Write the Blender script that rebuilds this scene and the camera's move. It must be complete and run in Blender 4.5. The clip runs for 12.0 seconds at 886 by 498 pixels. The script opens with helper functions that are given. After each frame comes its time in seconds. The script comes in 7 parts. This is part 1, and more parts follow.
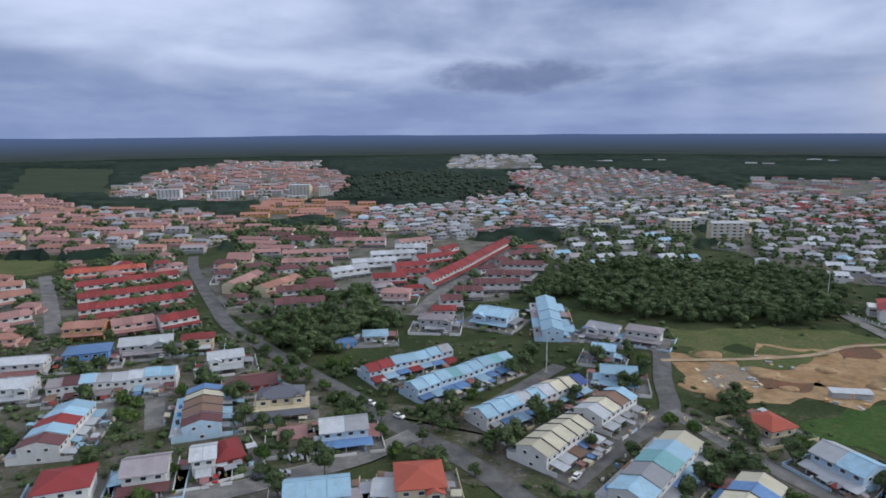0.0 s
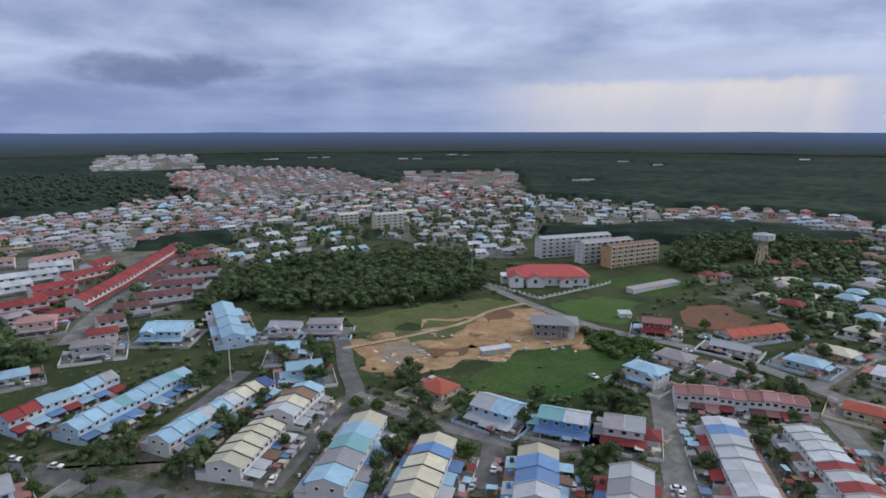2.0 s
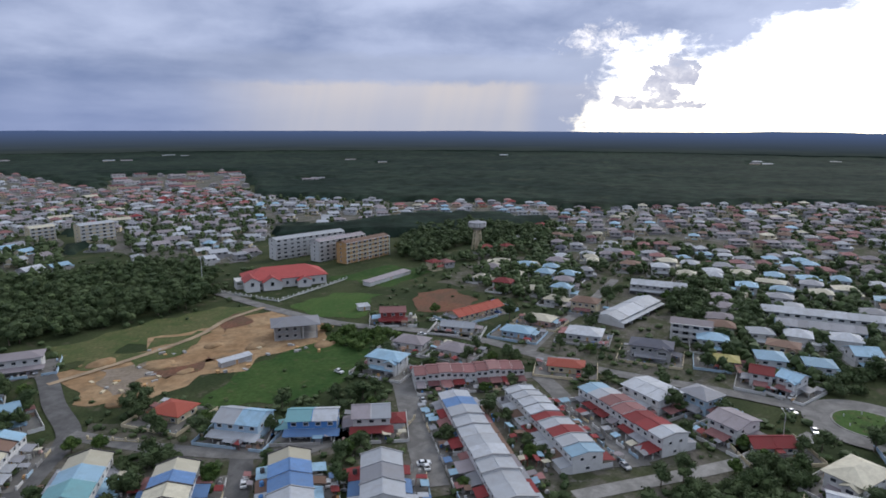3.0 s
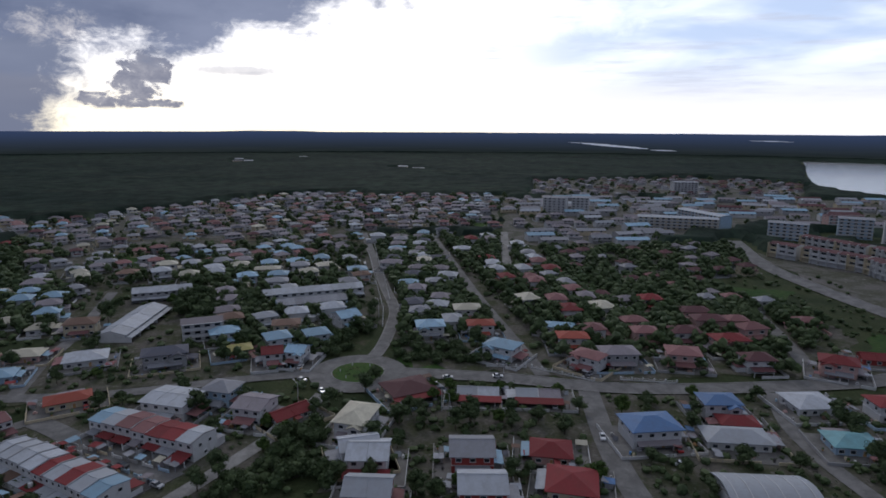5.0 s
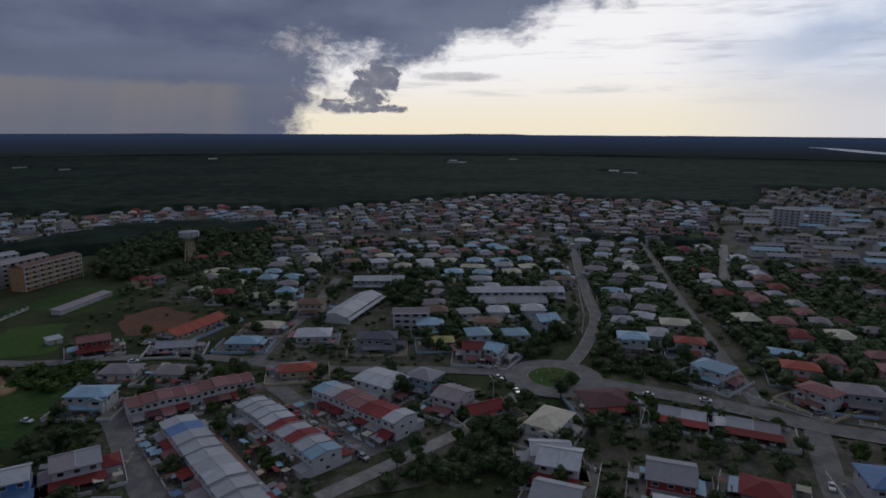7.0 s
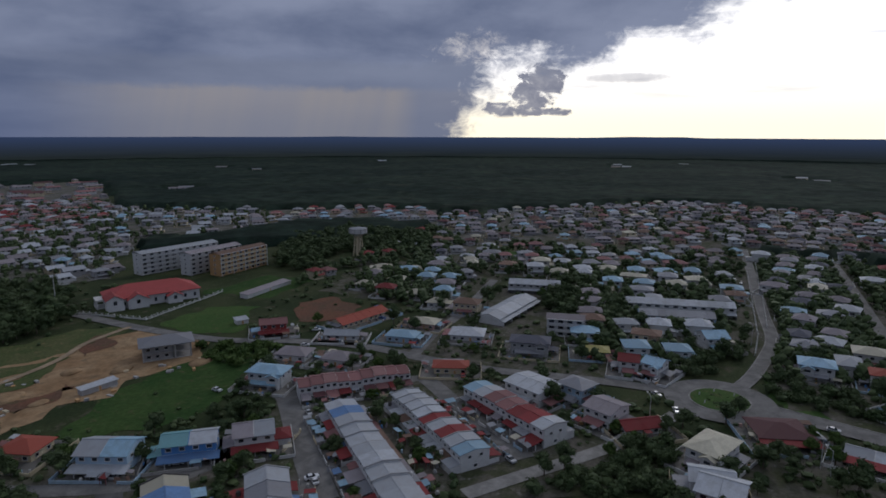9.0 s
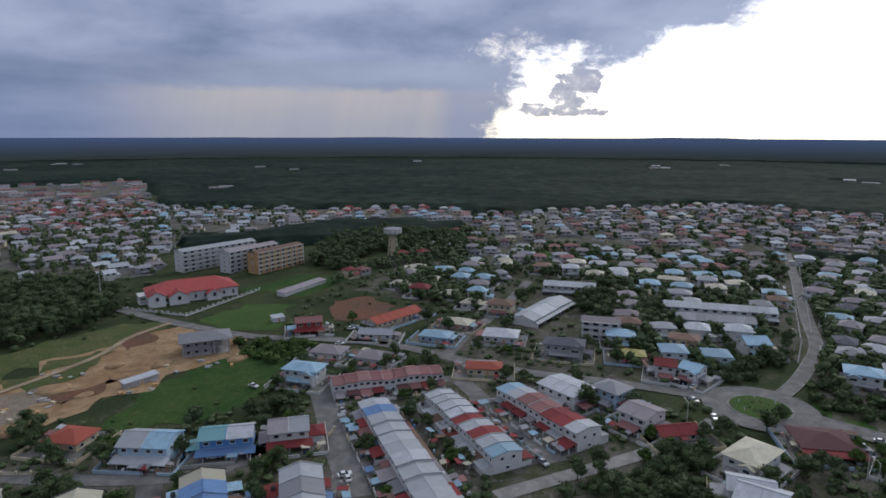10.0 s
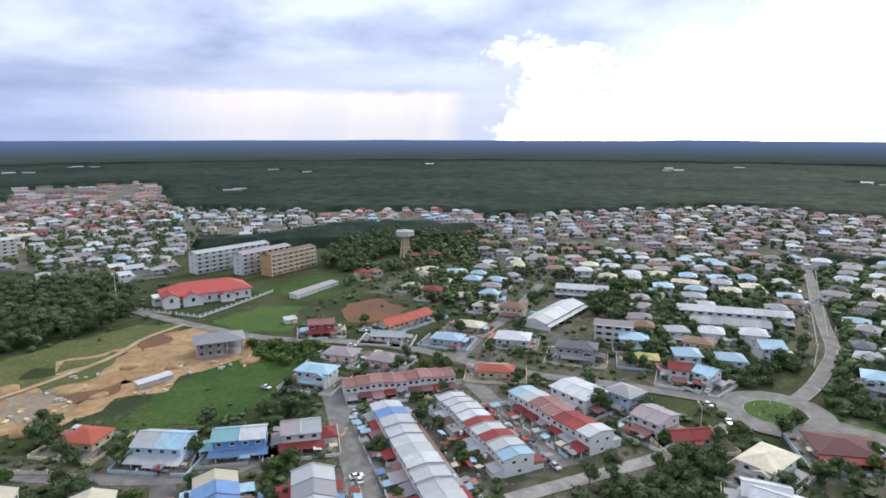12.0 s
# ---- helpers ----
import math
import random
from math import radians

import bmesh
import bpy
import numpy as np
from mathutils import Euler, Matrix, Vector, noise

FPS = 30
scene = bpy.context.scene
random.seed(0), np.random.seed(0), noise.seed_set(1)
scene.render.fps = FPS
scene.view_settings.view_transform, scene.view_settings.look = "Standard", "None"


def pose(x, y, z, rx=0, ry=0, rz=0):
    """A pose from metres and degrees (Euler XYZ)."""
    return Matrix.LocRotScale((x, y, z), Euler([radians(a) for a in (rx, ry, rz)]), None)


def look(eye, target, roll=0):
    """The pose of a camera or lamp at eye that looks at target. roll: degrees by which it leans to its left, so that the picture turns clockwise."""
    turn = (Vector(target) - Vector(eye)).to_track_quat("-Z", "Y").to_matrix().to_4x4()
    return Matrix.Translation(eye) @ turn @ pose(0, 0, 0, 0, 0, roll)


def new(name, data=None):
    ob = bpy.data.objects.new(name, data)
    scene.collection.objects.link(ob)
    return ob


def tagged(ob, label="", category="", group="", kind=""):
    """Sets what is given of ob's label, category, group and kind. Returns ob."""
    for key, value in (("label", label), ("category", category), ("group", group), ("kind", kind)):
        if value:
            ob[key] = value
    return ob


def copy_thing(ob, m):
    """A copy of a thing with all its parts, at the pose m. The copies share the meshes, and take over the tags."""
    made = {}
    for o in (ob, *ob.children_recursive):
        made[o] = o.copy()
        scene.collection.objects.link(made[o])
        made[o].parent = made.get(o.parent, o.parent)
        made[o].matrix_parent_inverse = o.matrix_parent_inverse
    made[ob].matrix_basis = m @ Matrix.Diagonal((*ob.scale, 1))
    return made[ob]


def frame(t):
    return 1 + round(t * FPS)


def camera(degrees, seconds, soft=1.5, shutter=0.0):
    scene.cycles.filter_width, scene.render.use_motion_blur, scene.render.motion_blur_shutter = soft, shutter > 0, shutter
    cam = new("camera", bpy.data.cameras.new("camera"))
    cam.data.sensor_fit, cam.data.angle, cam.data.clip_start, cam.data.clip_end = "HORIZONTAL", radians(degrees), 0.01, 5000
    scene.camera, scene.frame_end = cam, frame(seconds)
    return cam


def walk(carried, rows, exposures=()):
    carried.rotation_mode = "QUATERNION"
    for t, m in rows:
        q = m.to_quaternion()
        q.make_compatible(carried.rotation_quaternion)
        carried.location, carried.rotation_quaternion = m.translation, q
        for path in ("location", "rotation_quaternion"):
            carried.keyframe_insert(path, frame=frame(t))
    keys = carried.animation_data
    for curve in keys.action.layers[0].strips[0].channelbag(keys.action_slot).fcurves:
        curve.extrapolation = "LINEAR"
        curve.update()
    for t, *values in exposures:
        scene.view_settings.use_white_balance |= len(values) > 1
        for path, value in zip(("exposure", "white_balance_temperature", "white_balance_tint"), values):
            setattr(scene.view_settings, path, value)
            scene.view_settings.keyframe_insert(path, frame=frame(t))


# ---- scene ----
cam = camera(70.86, 12.0, soft=1.7)


def aim(yaw, pitch, roll):
    """The hovering camera, 100 m up, turned to a heading."""
    return pose(0, 0, 100, 90 + pitch, 0, yaw) @ pose(0, 0, 0, 0, 0, roll)


PATH = [
    (0, aim(-0.00, -10.82, -0.41)),
    (0.1, aim(-4.16, -10.86, -0.35)),
    (0.2, aim(-8.94, -10.87, -0.29)),
    (0.3, aim(-13.12, -10.88, -0.24)),
    (0.5, aim(-18.22, -10.97, -0.12)),
    (1, aim(-20.22, -11.01, -0.13)),
    (1.5, aim(-22.58, -11.02, -0.15)),
    (2, aim(-29.80, -11.09, -0.08)),
    (2.5, aim(-41.81, -11.18, 0.10)),
    (3, aim(-54.24, -11.19, 0.18)),
    (3.5, aim(-65.69, -11.16, 0.18)),
    (3.7, aim(-70.25, -11.14, 0.23)),
    (5.3, aim(-102.50, -11.08, 0.34)),
    (5.5, aim(-103.82, -11.06, 0.36)),
    (6, aim(-104.61, -11.01, 0.28)),
    (6.5, aim(-92.05, -10.98, 0.29)),
    (7, aim(-79.90, -10.88, 0.26)),
    (7.2, aim(-76.50, -10.84, 0.18)),
    (8.8, aim(-66.22, -10.70, 0.12)),
    (9, aim(-65.29, -10.65, 0.15)),
    (9.5, aim(-63.27, -10.63, 0.15)),
    (10, aim(-62.09, -10.60, 0.13)),
    (10.5, aim(-61.51, -10.53, 0.05)),
    (11, aim(-61.11, -10.51, 0.05)),
    (11.5, aim(-60.89, -10.45, 0.07)),
    (12, aim(-60.96, -10.37, 0.04)),
]
EXPOSURES = [
    (0.0, 0.1, 6400, 9), (2.0, 0.1, 6450, 10), (3.0, -0.06, 6400, 11), (3.5, -0.3, 6350, 12), (5.5, -1.45, 6100, 14), (6.5, -1.85, 6100, 14),
    (7.0, -1.82, 6100, 14), (9.0, -1.35, 6150, 13), (9.5, -1.05, 6200, 12), (10.0, -0.5, 6300, 11), (10.5, -0.05, 6450, 10), (11.5, 0.46, 6700, 9), (12.0, 0.69, 6750, 9),
]
walk(cam, PATH, EXPOSURES)

# ---------------------------------------------------------------- world and light
SUN_AZ, SUN_EL = -92.0, 32.0          # heading of the hidden sun, degrees to the left of +y


class Nodes:
    """Short-hand for node trees."""

    def __init__(self, tree):
        self.tree = tree

    def node(self, kind):
        return self.tree.nodes.new(kind)

    def put(self, socket, value):
        if isinstance(value, bpy.types.NodeSocket):
            self.tree.links.new(value, socket)
        elif isinstance(value, (tuple, list)) and len(value) == 3 and socket.type == "RGBA":
            socket.default_value = (*value, 1)
        else:
            socket.default_value = value

    def math(self, op, a, b=None, c=None, clamp=False):
        n = self.node("ShaderNodeMath")
        n.operation, n.use_clamp = op, clamp
        for s, v in zip(n.inputs, (a, b, c)):
            if v is not None:
                self.put(s, v)
        return n.outputs[0]

    def ramp(self, x, lo, hi, a=0.0, b=1.0, smooth=True):
        n = self.node("ShaderNodeMapRange")
        n.interpolation_type = "SMOOTHSTEP" if smooth else "LINEAR"
        for s, v in zip(n.inputs, (x, lo, hi, a, b)):
            self.put(s, v)
        return n.outputs[0]

    def mix(self, f, a, b, blend="MIX"):
        n = self.node("ShaderNodeMix")
        n.data_type, n.blend_type = "RGBA", blend
        self.put(n.inputs[0], f), self.put(n.inputs[6], a), self.put(n.inputs[7], b)
        return n.outputs[2]

    def noise(self, vec, scale, detail=4.0, rough=0.55, distort=0.0):
        n = self.node("ShaderNodeTexNoise")
        if vec is not None:
            self.put(n.inputs["Vector"], vec)
        n.inputs["Scale"].default_value, n.inputs["Detail"].default_value = scale, detail
        n.inputs["Roughness"].default_value, n.inputs["Distortion"].default_value = rough, distort
        return n.outputs["Fac"]

    def vec(self, x, y, z):
        n = self.node("ShaderNodeCombineXYZ")
        self.put(n.inputs[0], x), self.put(n.inputs[1], y), self.put(n.inputs[2], z)
        return n.outputs[0]


def build_world():
    world = bpy.data.worlds.new("sky")
    scene.world = world
    world.use_nodes = True
    t = Nodes(world.node_tree)
    back = world.node_tree.nodes["Background"]
    sky = t.node("ShaderNodeTexSky")
    sky.sky_type, sky.sun_disc = "NISHITA", False
    sky.sun_elevation, sky.sun_rotation = radians(SUN_EL), radians(-SUN_AZ)
    clear = t.mix(1.0, sky.outputs[0], (0.10, 0.10, 0.10), "MULTIPLY")
    co = t.node("ShaderNodeTexCoord").outputs["Generated"]
    sep = t.node("ShaderNodeSeparateXYZ")
    t.put(sep.inputs[0], co)
    x, y, z = sep.outputs
    az = t.math("MULTIPLY", t.math("ARCTAN2", t.math("MULTIPLY", x, -1.0), y), 57.2958)
    el = t.math("MULTIPLY", t.math("ARCSINE", z), 57.2958)
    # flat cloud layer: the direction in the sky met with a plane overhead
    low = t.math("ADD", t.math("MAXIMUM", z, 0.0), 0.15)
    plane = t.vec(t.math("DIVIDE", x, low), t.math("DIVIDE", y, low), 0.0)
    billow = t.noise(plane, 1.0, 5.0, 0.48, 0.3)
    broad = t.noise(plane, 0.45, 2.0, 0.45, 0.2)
    angle = t.vec(t.math("MULTIPLY", az, 0.045), t.math("MULTIPLY", el, 0.17), 3.0)
    streak = t.noise(angle, 1.5, 4.0, 0.5, 0.35)
    puff = t.noise(t.vec(t.math("MULTIPLY", az, 0.16), t.math("MULTIPLY", el, 0.3), 7.0), 1.2, 6.0, 0.6, 0.2)
    fine = t.noise(t.vec(t.math("MULTIPLY", az, 0.36), t.math("MULTIPLY", el, 0.5), 2.0), 1.7, 6.0, 0.68, 0.4)
    ragged = t.math("SUBTRACT", puff, 0.5)
    crisp = t.math("SUBTRACT", fine, 0.5)

    def blob(a0, e0, ra, re, lo, hi, rough=1.6, jag=None):
        """A cloud patch: 1 inside an oval of the sky with an uneven rim, 0 outside."""
        u, w = t.math("DIVIDE", t.math("SUBTRACT", az, a0), ra), t.math("DIVIDE", t.math("SUBTRACT", el, e0), re)
        d = t.math("ADD", t.math("MULTIPLY", u, u), t.math("MULTIPLY", w, w))
        return t.ramp(t.math("ADD", d, t.math("MULTIPLY", crisp if jag is None else jag, rough)), lo, hi, 1.0, 0.0)

    # the dark cloud deck: its under edge climbs to the right of the gap, a rain curtain closes it to the left
    rim = t.math("ADD", 6.1, t.math("MULTIPLY", t.math("MAXIMUM", t.math("SUBTRACT", -79.0, az), 0.0), 0.36))
    over = t.math("ADD", t.math("SUBTRACT", el, rim), t.math("ADD", t.math("MULTIPLY", ragged, 9.0), t.math("MULTIPLY", crisp, 3.0)))
    over = t.ramp(over, -1.3, 1.4)
    side = t.math("ADD", t.math("ADD", az, t.math("MULTIPLY", el, 0.6)), t.math("MULTIPLY", crisp, 7.0))
    curtain = t.ramp(side, -68.4, -64.8)
    deck = t.math("MAXIMUM", over, curtain)
    # the far side of the sun, behind the camera, is closed by the same deck
    deck = t.math("MAXIMUM", deck, t.ramp(az, -165.0, -150.0, 1.0, 0.0))
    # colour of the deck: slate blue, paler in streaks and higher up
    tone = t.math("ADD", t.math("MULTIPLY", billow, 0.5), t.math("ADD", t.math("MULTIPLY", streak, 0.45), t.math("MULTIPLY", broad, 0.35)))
    tone = t.math("ADD", tone, t.math("ADD", t.math("MULTIPLY", ragged, 0.2), t.ramp(az, -5.0, -55.0, -0.065, 0.085)))
    tone = t.math("ADD", tone, t.math("MULTIPLY", blob(22.0, 8.5, 17.0, 4.0, 0.1, 1.6, 1.2, ragged), 0.13))
    tone = t.math("SUBTRACT", tone, t.math("MULTIPLY", blob(-62.0, 8.6, 17.0, 2.3, 0.2, 1.5, 2.6, ragged), 0.04))
    dark = t.mix(t.ramp(tone, 0.38, 0.9), (0.19, 0.258, 0.45), (0.61, 0.69, 0.92))
    haze = t.ramp(el, 0.0, 6.0, 1.0, 0.0)
    dark = t.mix(t.math("MULTIPLY", haze, 0.7), dark, (0.22, 0.29, 0.52))
    # a paler layer under the main deck, and pale rain light below it with a bluer curtain at its end
    layer = t.math("MULTIPLY", t.ramp(az, -24.0, -44.0), t.ramp(t.math("ADD", el, t.math("MULTIPLY", ragged, 2.0)), 6.6, 5.6))
    dark = t.mix(t.math("MULTIPLY", layer, 0.5), dark, (0.47, 0.53, 0.69))
    low_edge = t.math("ADD", el, t.math("ADD", t.math("MULTIPLY", crisp, 0.9), t.math("MULTIPLY", ragged, 1.0)))
    shaft = t.math("MULTIPLY", t.ramp(az, -31.0, -43.0), t.ramp(low_edge, 4.1, 3.3))
    fall = t.noise(t.vec(t.math("ADD", t.math("MULTIPLY", az, 0.2), t.math("MULTIPLY", el, 0.05)), 0.0, 1.0), 1.3, 3.0)
    shaft = t.math("MULTIPLY", shaft, t.ramp(fall, 0.3, 0.65, 0.72, 1.0))
    shaft = t.math("MULTIPLY", shaft, t.ramp(az, -60.5, -63.5, 1.0, 0.25))
    dark = t.mix(t.math("MULTIPLY", shaft, 0.85), dark, t.mix(t.ramp(el, 0.0, 3.5), (0.6, 0.6, 0.66), (0.74, 0.69, 0.68)))
    # a darker bank hanging ahead, a bright break in the deck beside the gap
    dark = t.mix(t.math("MULTIPLY", blob(-6.5, 4.6, 7.0, 1.5, 0.2, 1.4, 2.4, ragged), 0.75), dark, (0.135, 0.175, 0.325))
    dark = t.mix(t.math("MULTIPLY", blob(-68.0, 7.2, 3.0, 1.1, -1.4, 1.6, 9.0), 0.7), dark, (1.9, 1.8, 1.7))
    # overhead the overcast is brighter than at the horizon
    dark = t.mix(t.ramp(el, 10.0, 60.0), dark, (0.85, 0.9, 1.0))
    # the open part: glowing white towards the sun, pale blue to its far side, drawn out in flat streaks
    glow = t.mix(t.ramp(el, 0.0, 6.0), (3.3, 2.95, 2.15), (3.4, 3.3, 3.1))
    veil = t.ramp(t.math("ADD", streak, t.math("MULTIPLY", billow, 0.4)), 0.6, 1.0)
    veil = t.math("MAXIMUM", veil, blob(-100.0, 10.5, 18.0, 3.6, 0.1, 1.5, 2.2, ragged))
    blue = t.mix(veil, t.mix(0.3, (1.65, 2.02, 2.65), clear), (2.9, 3.0, 3.1))
    blue = t.mix(t.ramp(el, 1.0, 6.5, 1.0, 0.0), blue, t.mix(t.ramp(az, -96.0, -125.0), (2.7, 2.55, 2.3), (2.45, 2.42, 2.42)))
    open_sky = t.mix(t.ramp(az, -96.0, -114.0), glow, blue)
    wisps = t.ramp(t.noise(t.vec(t.math("MULTIPLY", az, 0.07), t.math("MULTIPLY", el, 0.75), 1.0), 1.5, 5.0, 0.62), 0.5, 0.7)
    wisps = t.math("MULTIPLY", wisps, t.ramp(el, 1.5, 4.0))
    open_sky = t.mix(t.math("MULTIPLY", wisps, 0.45), open_sky, (1.35, 1.4, 1.55))
    # cumulus standing in the bright gap
    lone = t.math("MAXIMUM", blob(-74.2, 4.4, 2.1, 1.7, 0.5, 1.1, 4.5), blob(-72.8, 3.0, 2.0, 1.6, 0.5, 1.1, 4.5))
    lone = t.math("MAXIMUM", lone, blob(-70.4, 2.0, 2.0, 0.85, 0.4, 1.05, 4.0))
    lone = t.math("MAXIMUM", lone, blob(-74.0, 1.75, 3.2, 0.4, 0.3, 1.05, 4.0))
    lone = t.math("MAXIMUM", lone, t.math("MULTIPLY", blob(-81.0, 4.6, 4.0, 0.45, 0.2, 1.3), 0.5))
    lone = t.math("MULTIPLY", lone, t.ramp(t.math("ADD", el, t.math("MULTIPLY", crisp, 0.6)), 1.1, 1.5))
    open_sky = t.mix(t.math("MULTIPLY", lone, 0.95), open_sky, t.mix(t.ramp(fine, 0.35, 0.7), (0.46, 0.49, 0.64), (0.86, 0.86, 0.95)))
    sky_all = t.mix(deck, open_sky, dark)
    # below the horizon: dim ground haze
    sky_all = t.mix(t.ramp(el, -1.5, -0.8, 1.0, 0.0), sky_all, (0.12, 0.14, 0.17))
    t.put(back.inputs["Color"], sky_all)
    back.inputs["Strength"].default_value = 0.95


build_world()

sun = new("sun", bpy.data.lights.new("sun", "SUN"))
sun.data.energy, sun.data.angle, sun.data.color = 1.3, radians(14), (1.0, 0.95, 0.88)
_a, _e = radians(SUN_AZ), radians(SUN_EL)
sun.matrix_world = look((-math.sin(_a) * math.cos(_e) * 500, math.cos(_a) * math.cos(_e) * 500, math.sin(_e) * 500), (0, 0, 0))

# ---------------------------------------------------------------- materials


def material(name, rough=0.8, metal=0.0, spec=0.3):
    m = bpy.data.materials.new(name)
    m.use_nodes = True
    t = Nodes(m.node_tree)
    b = m.node_tree.nodes["Principled BSDF"]
    b.inputs["Roughness"].default_value, b.inputs["Metallic"].default_value = rough, metal
    b.inputs["Specular IOR Level"].default_value = spec
    return m, t, b


def shade(c, k):
    return tuple(min(1.0, v * k) for v in c)


def bump(t, b, height, strength, distance):
    n = t.node("ShaderNodeBump")
    n.inputs["Strength"].default_value, n.inputs["Distance"].default_value = strength, distance
    t.put(n.inputs["Height"], height)
    t.put(b.inputs["Normal"], n.outputs[0])


def place(t):
    return t.node("ShaderNodeNewGeometry").outputs["Position"]


def ground_material(name, a, b2, c, scale=0.05, fine=0.8, deep=0.25):
    """Earth and growth in three tones, at two scales."""
    m, t, b = material(name, 0.95, 0, 0.1)
    p = place(t)
    base = t.mix(t.ramp(t.noise(p, scale, 5, 0.6, 0.3), 0.38, 0.62), a, b2)
    base = t.mix(t.ramp(t.noise(p, scale * 3.7, 5, 0.65), 0.55, 0.7), base, c)
    f = t.noise(p, fine, 4, 0.7)
    base = t.mix(t.ramp(f, 0.25, 0.75), t.mix(1.0, base, (1 - deep,) * 3, "MULTIPLY"), t.mix(1.0, base, (1 + deep,) * 3, "MULTIPLY"))
    t.put(b.inputs["Base Color"], base)
    bump(t, b, f, 0.3, 0.3)
    return m


def roof_material(name, c, sheet=True):
    """Painted metal sheet or tile: ribs, rust streaks, a tone of its own for each roof."""
    m, t, b = material(name, 0.62 if sheet else 0.8, 0.0, 0.3)
    co = t.node("ShaderNodeTexCoord").outputs["Object"]
    p = place(t)
    rnd = t.math("FRACT", t.math("ADD", t.node("ShaderNodeObjectInfo").outputs["Random"], t.node("ShaderNodeNewGeometry").outputs["Random Per Island"]))
    base = t.mix(rnd, shade(c, 0.72), shade(c, 1.15))
    blot = t.ramp(t.noise(p, 0.35, 5, 0.65, 0.4), 0.42, 0.72)
    base = t.mix(t.math("MULTIPLY", blot, 0.38), base, shade((c[0] * 0.6 + 0.05, c[1] * 0.55 + 0.04, c[2] * 0.5 + 0.03), 0.85))
    grime = t.ramp(t.noise(p, 2.1, 4, 0.7), 0.35, 0.75)
    base = t.mix(t.math("MULTIPLY", grime, 0.28), base, shade(c, 0.55))
    cell = t.node("ShaderNodeVectorMath")
    cell.operation = "FLOOR"
    wide = t.node("ShaderNodeVectorMath")
    wide.operation = "MULTIPLY"
    t.put(wide.inputs[0], co)
    wide.inputs[1].default_value = (0.85, 0.38, 0.0)
    t.put(cell.inputs[0], wide.outputs[0])
    lot = t.node("ShaderNodeTexWhiteNoise")
    lot.noise_dimensions = "4D"
    t.put(lot.inputs["Vector"], cell.outputs[0])
    t.put(lot.inputs["W"], rnd)
    worn = t.math("MULTIPLY", t.ramp(lot.outputs["Value"], 0.45, 1.0), 0.3 if sheet else 0.2)
    base = t.mix(worn, base, shade((c[0] * 0.8 + 0.03, c[1] * 0.78 + 0.03, c[2] * 0.76 + 0.03), 0.8))
    w = t.node("ShaderNodeTexWave")
    w.wave_type, w.bands_direction, w.wave_profile = "BANDS", "X", "SIN"
    t.put(w.inputs["Vector"], co)
    w.inputs["Scale"].default_value = 1.3 if sheet else 2.4
    base = t.mix(t.math("MULTIPLY", t.ramp(w.outputs["Fac"], 0.7, 1.0), 0.22), base, shade(c, 0.6))
    t.put(b.inputs["Base Color"], base)
    bump(t, b, w.outputs["Fac"], 0.35, 0.05)
    return m


def wall_material(name, c, rough=0.85):
    m, t, b = material(name, rough, 0, 0.25)
    p = place(t)
    rnd = t.node("ShaderNodeObjectInfo").outputs["Random"]
    base = t.mix(rnd, shade(c, 0.9), shade(c, 1.06))
    stain = t.ramp(t.noise(p, 0.5, 5, 0.65, 0.5), 0.45, 0.75)
    base = t.mix(t.math("MULTIPLY", stain, 0.4), base, shade((c[0] * 0.62, c[1] * 0.6, c[2] * 0.56), 0.9))
    fine = t.noise(p, 4.0, 3, 0.6)
    base = t.mix(t.math("MULTIPLY", fine, 0.22), base, shade(c, 0.6))
    t.put(b.inputs["Base Color"], base)
    bump(t, b, fine, 0.2, 0.03)
    return m


def leaf_material(name, a, b2):
    m, t, b = material(name, 0.75, 0, 0.2)
    g = t.node("ShaderNodeNewGeometry")
    rnd = g.outputs["Random Per Island"]
    big = t.noise(g.outputs["Position"], 0.09, 3, 0.6)
    base = t.mix(rnd, a, b2)
    base = t.mix(t.ramp(big, 0.35, 0.7), base, t.mix(1.0, base, (0.62, 0.72, 0.6), "MULTIPLY"))
    t.put(b.inputs["Base Color"], base)
    return m


def road_material(name, c):
    m, t, b = material(name, 0.85, 0, 0.3)
    p = place(t)
    f = t.noise(p, 0.16, 5, 0.65, 0.3)
    base = t.mix(t.ramp(f, 0.35, 0.7), shade(c, 0.75), shade(c, 1.3))
    g = t.noise(p, 1.6, 4, 0.7)
    base = t.mix(t.math("MULTIPLY", t.ramp(g, 0.4, 0.8), 0.35), base, (c[0] * 0.5, c[1] * 0.48, c[2] * 0.42))
    t.put(b.inputs["Base Color"], base)
    bump(t, b, g, 0.3, 0.03)
    return m


GROUND = ground_material("ground_scrub", (0.03, 0.044, 0.018), (0.052, 0.064, 0.028), (0.088, 0.08, 0.054), 0.03)
YARD = ground_material("ground_yard", (0.115, 0.106, 0.09), (0.058, 0.066, 0.034), (0.17, 0.16, 0.145), 0.09)
TOWN_GROUND = ground_material("ground_town", (0.15, 0.142, 0.13), (0.085, 0.088, 0.062), (0.2, 0.19, 0.175), 0.06)
GRASS = ground_material("ground_grass", (0.03, 0.068, 0.018), (0.048, 0.086, 0.024), (0.082, 0.088, 0.038), 0.05, 0.5)
LAWN = ground_material("ground_lawn", (0.048, 0.095, 0.025), (0.062, 0.105, 0.03), (0.085, 0.095, 0.04), 0.06)
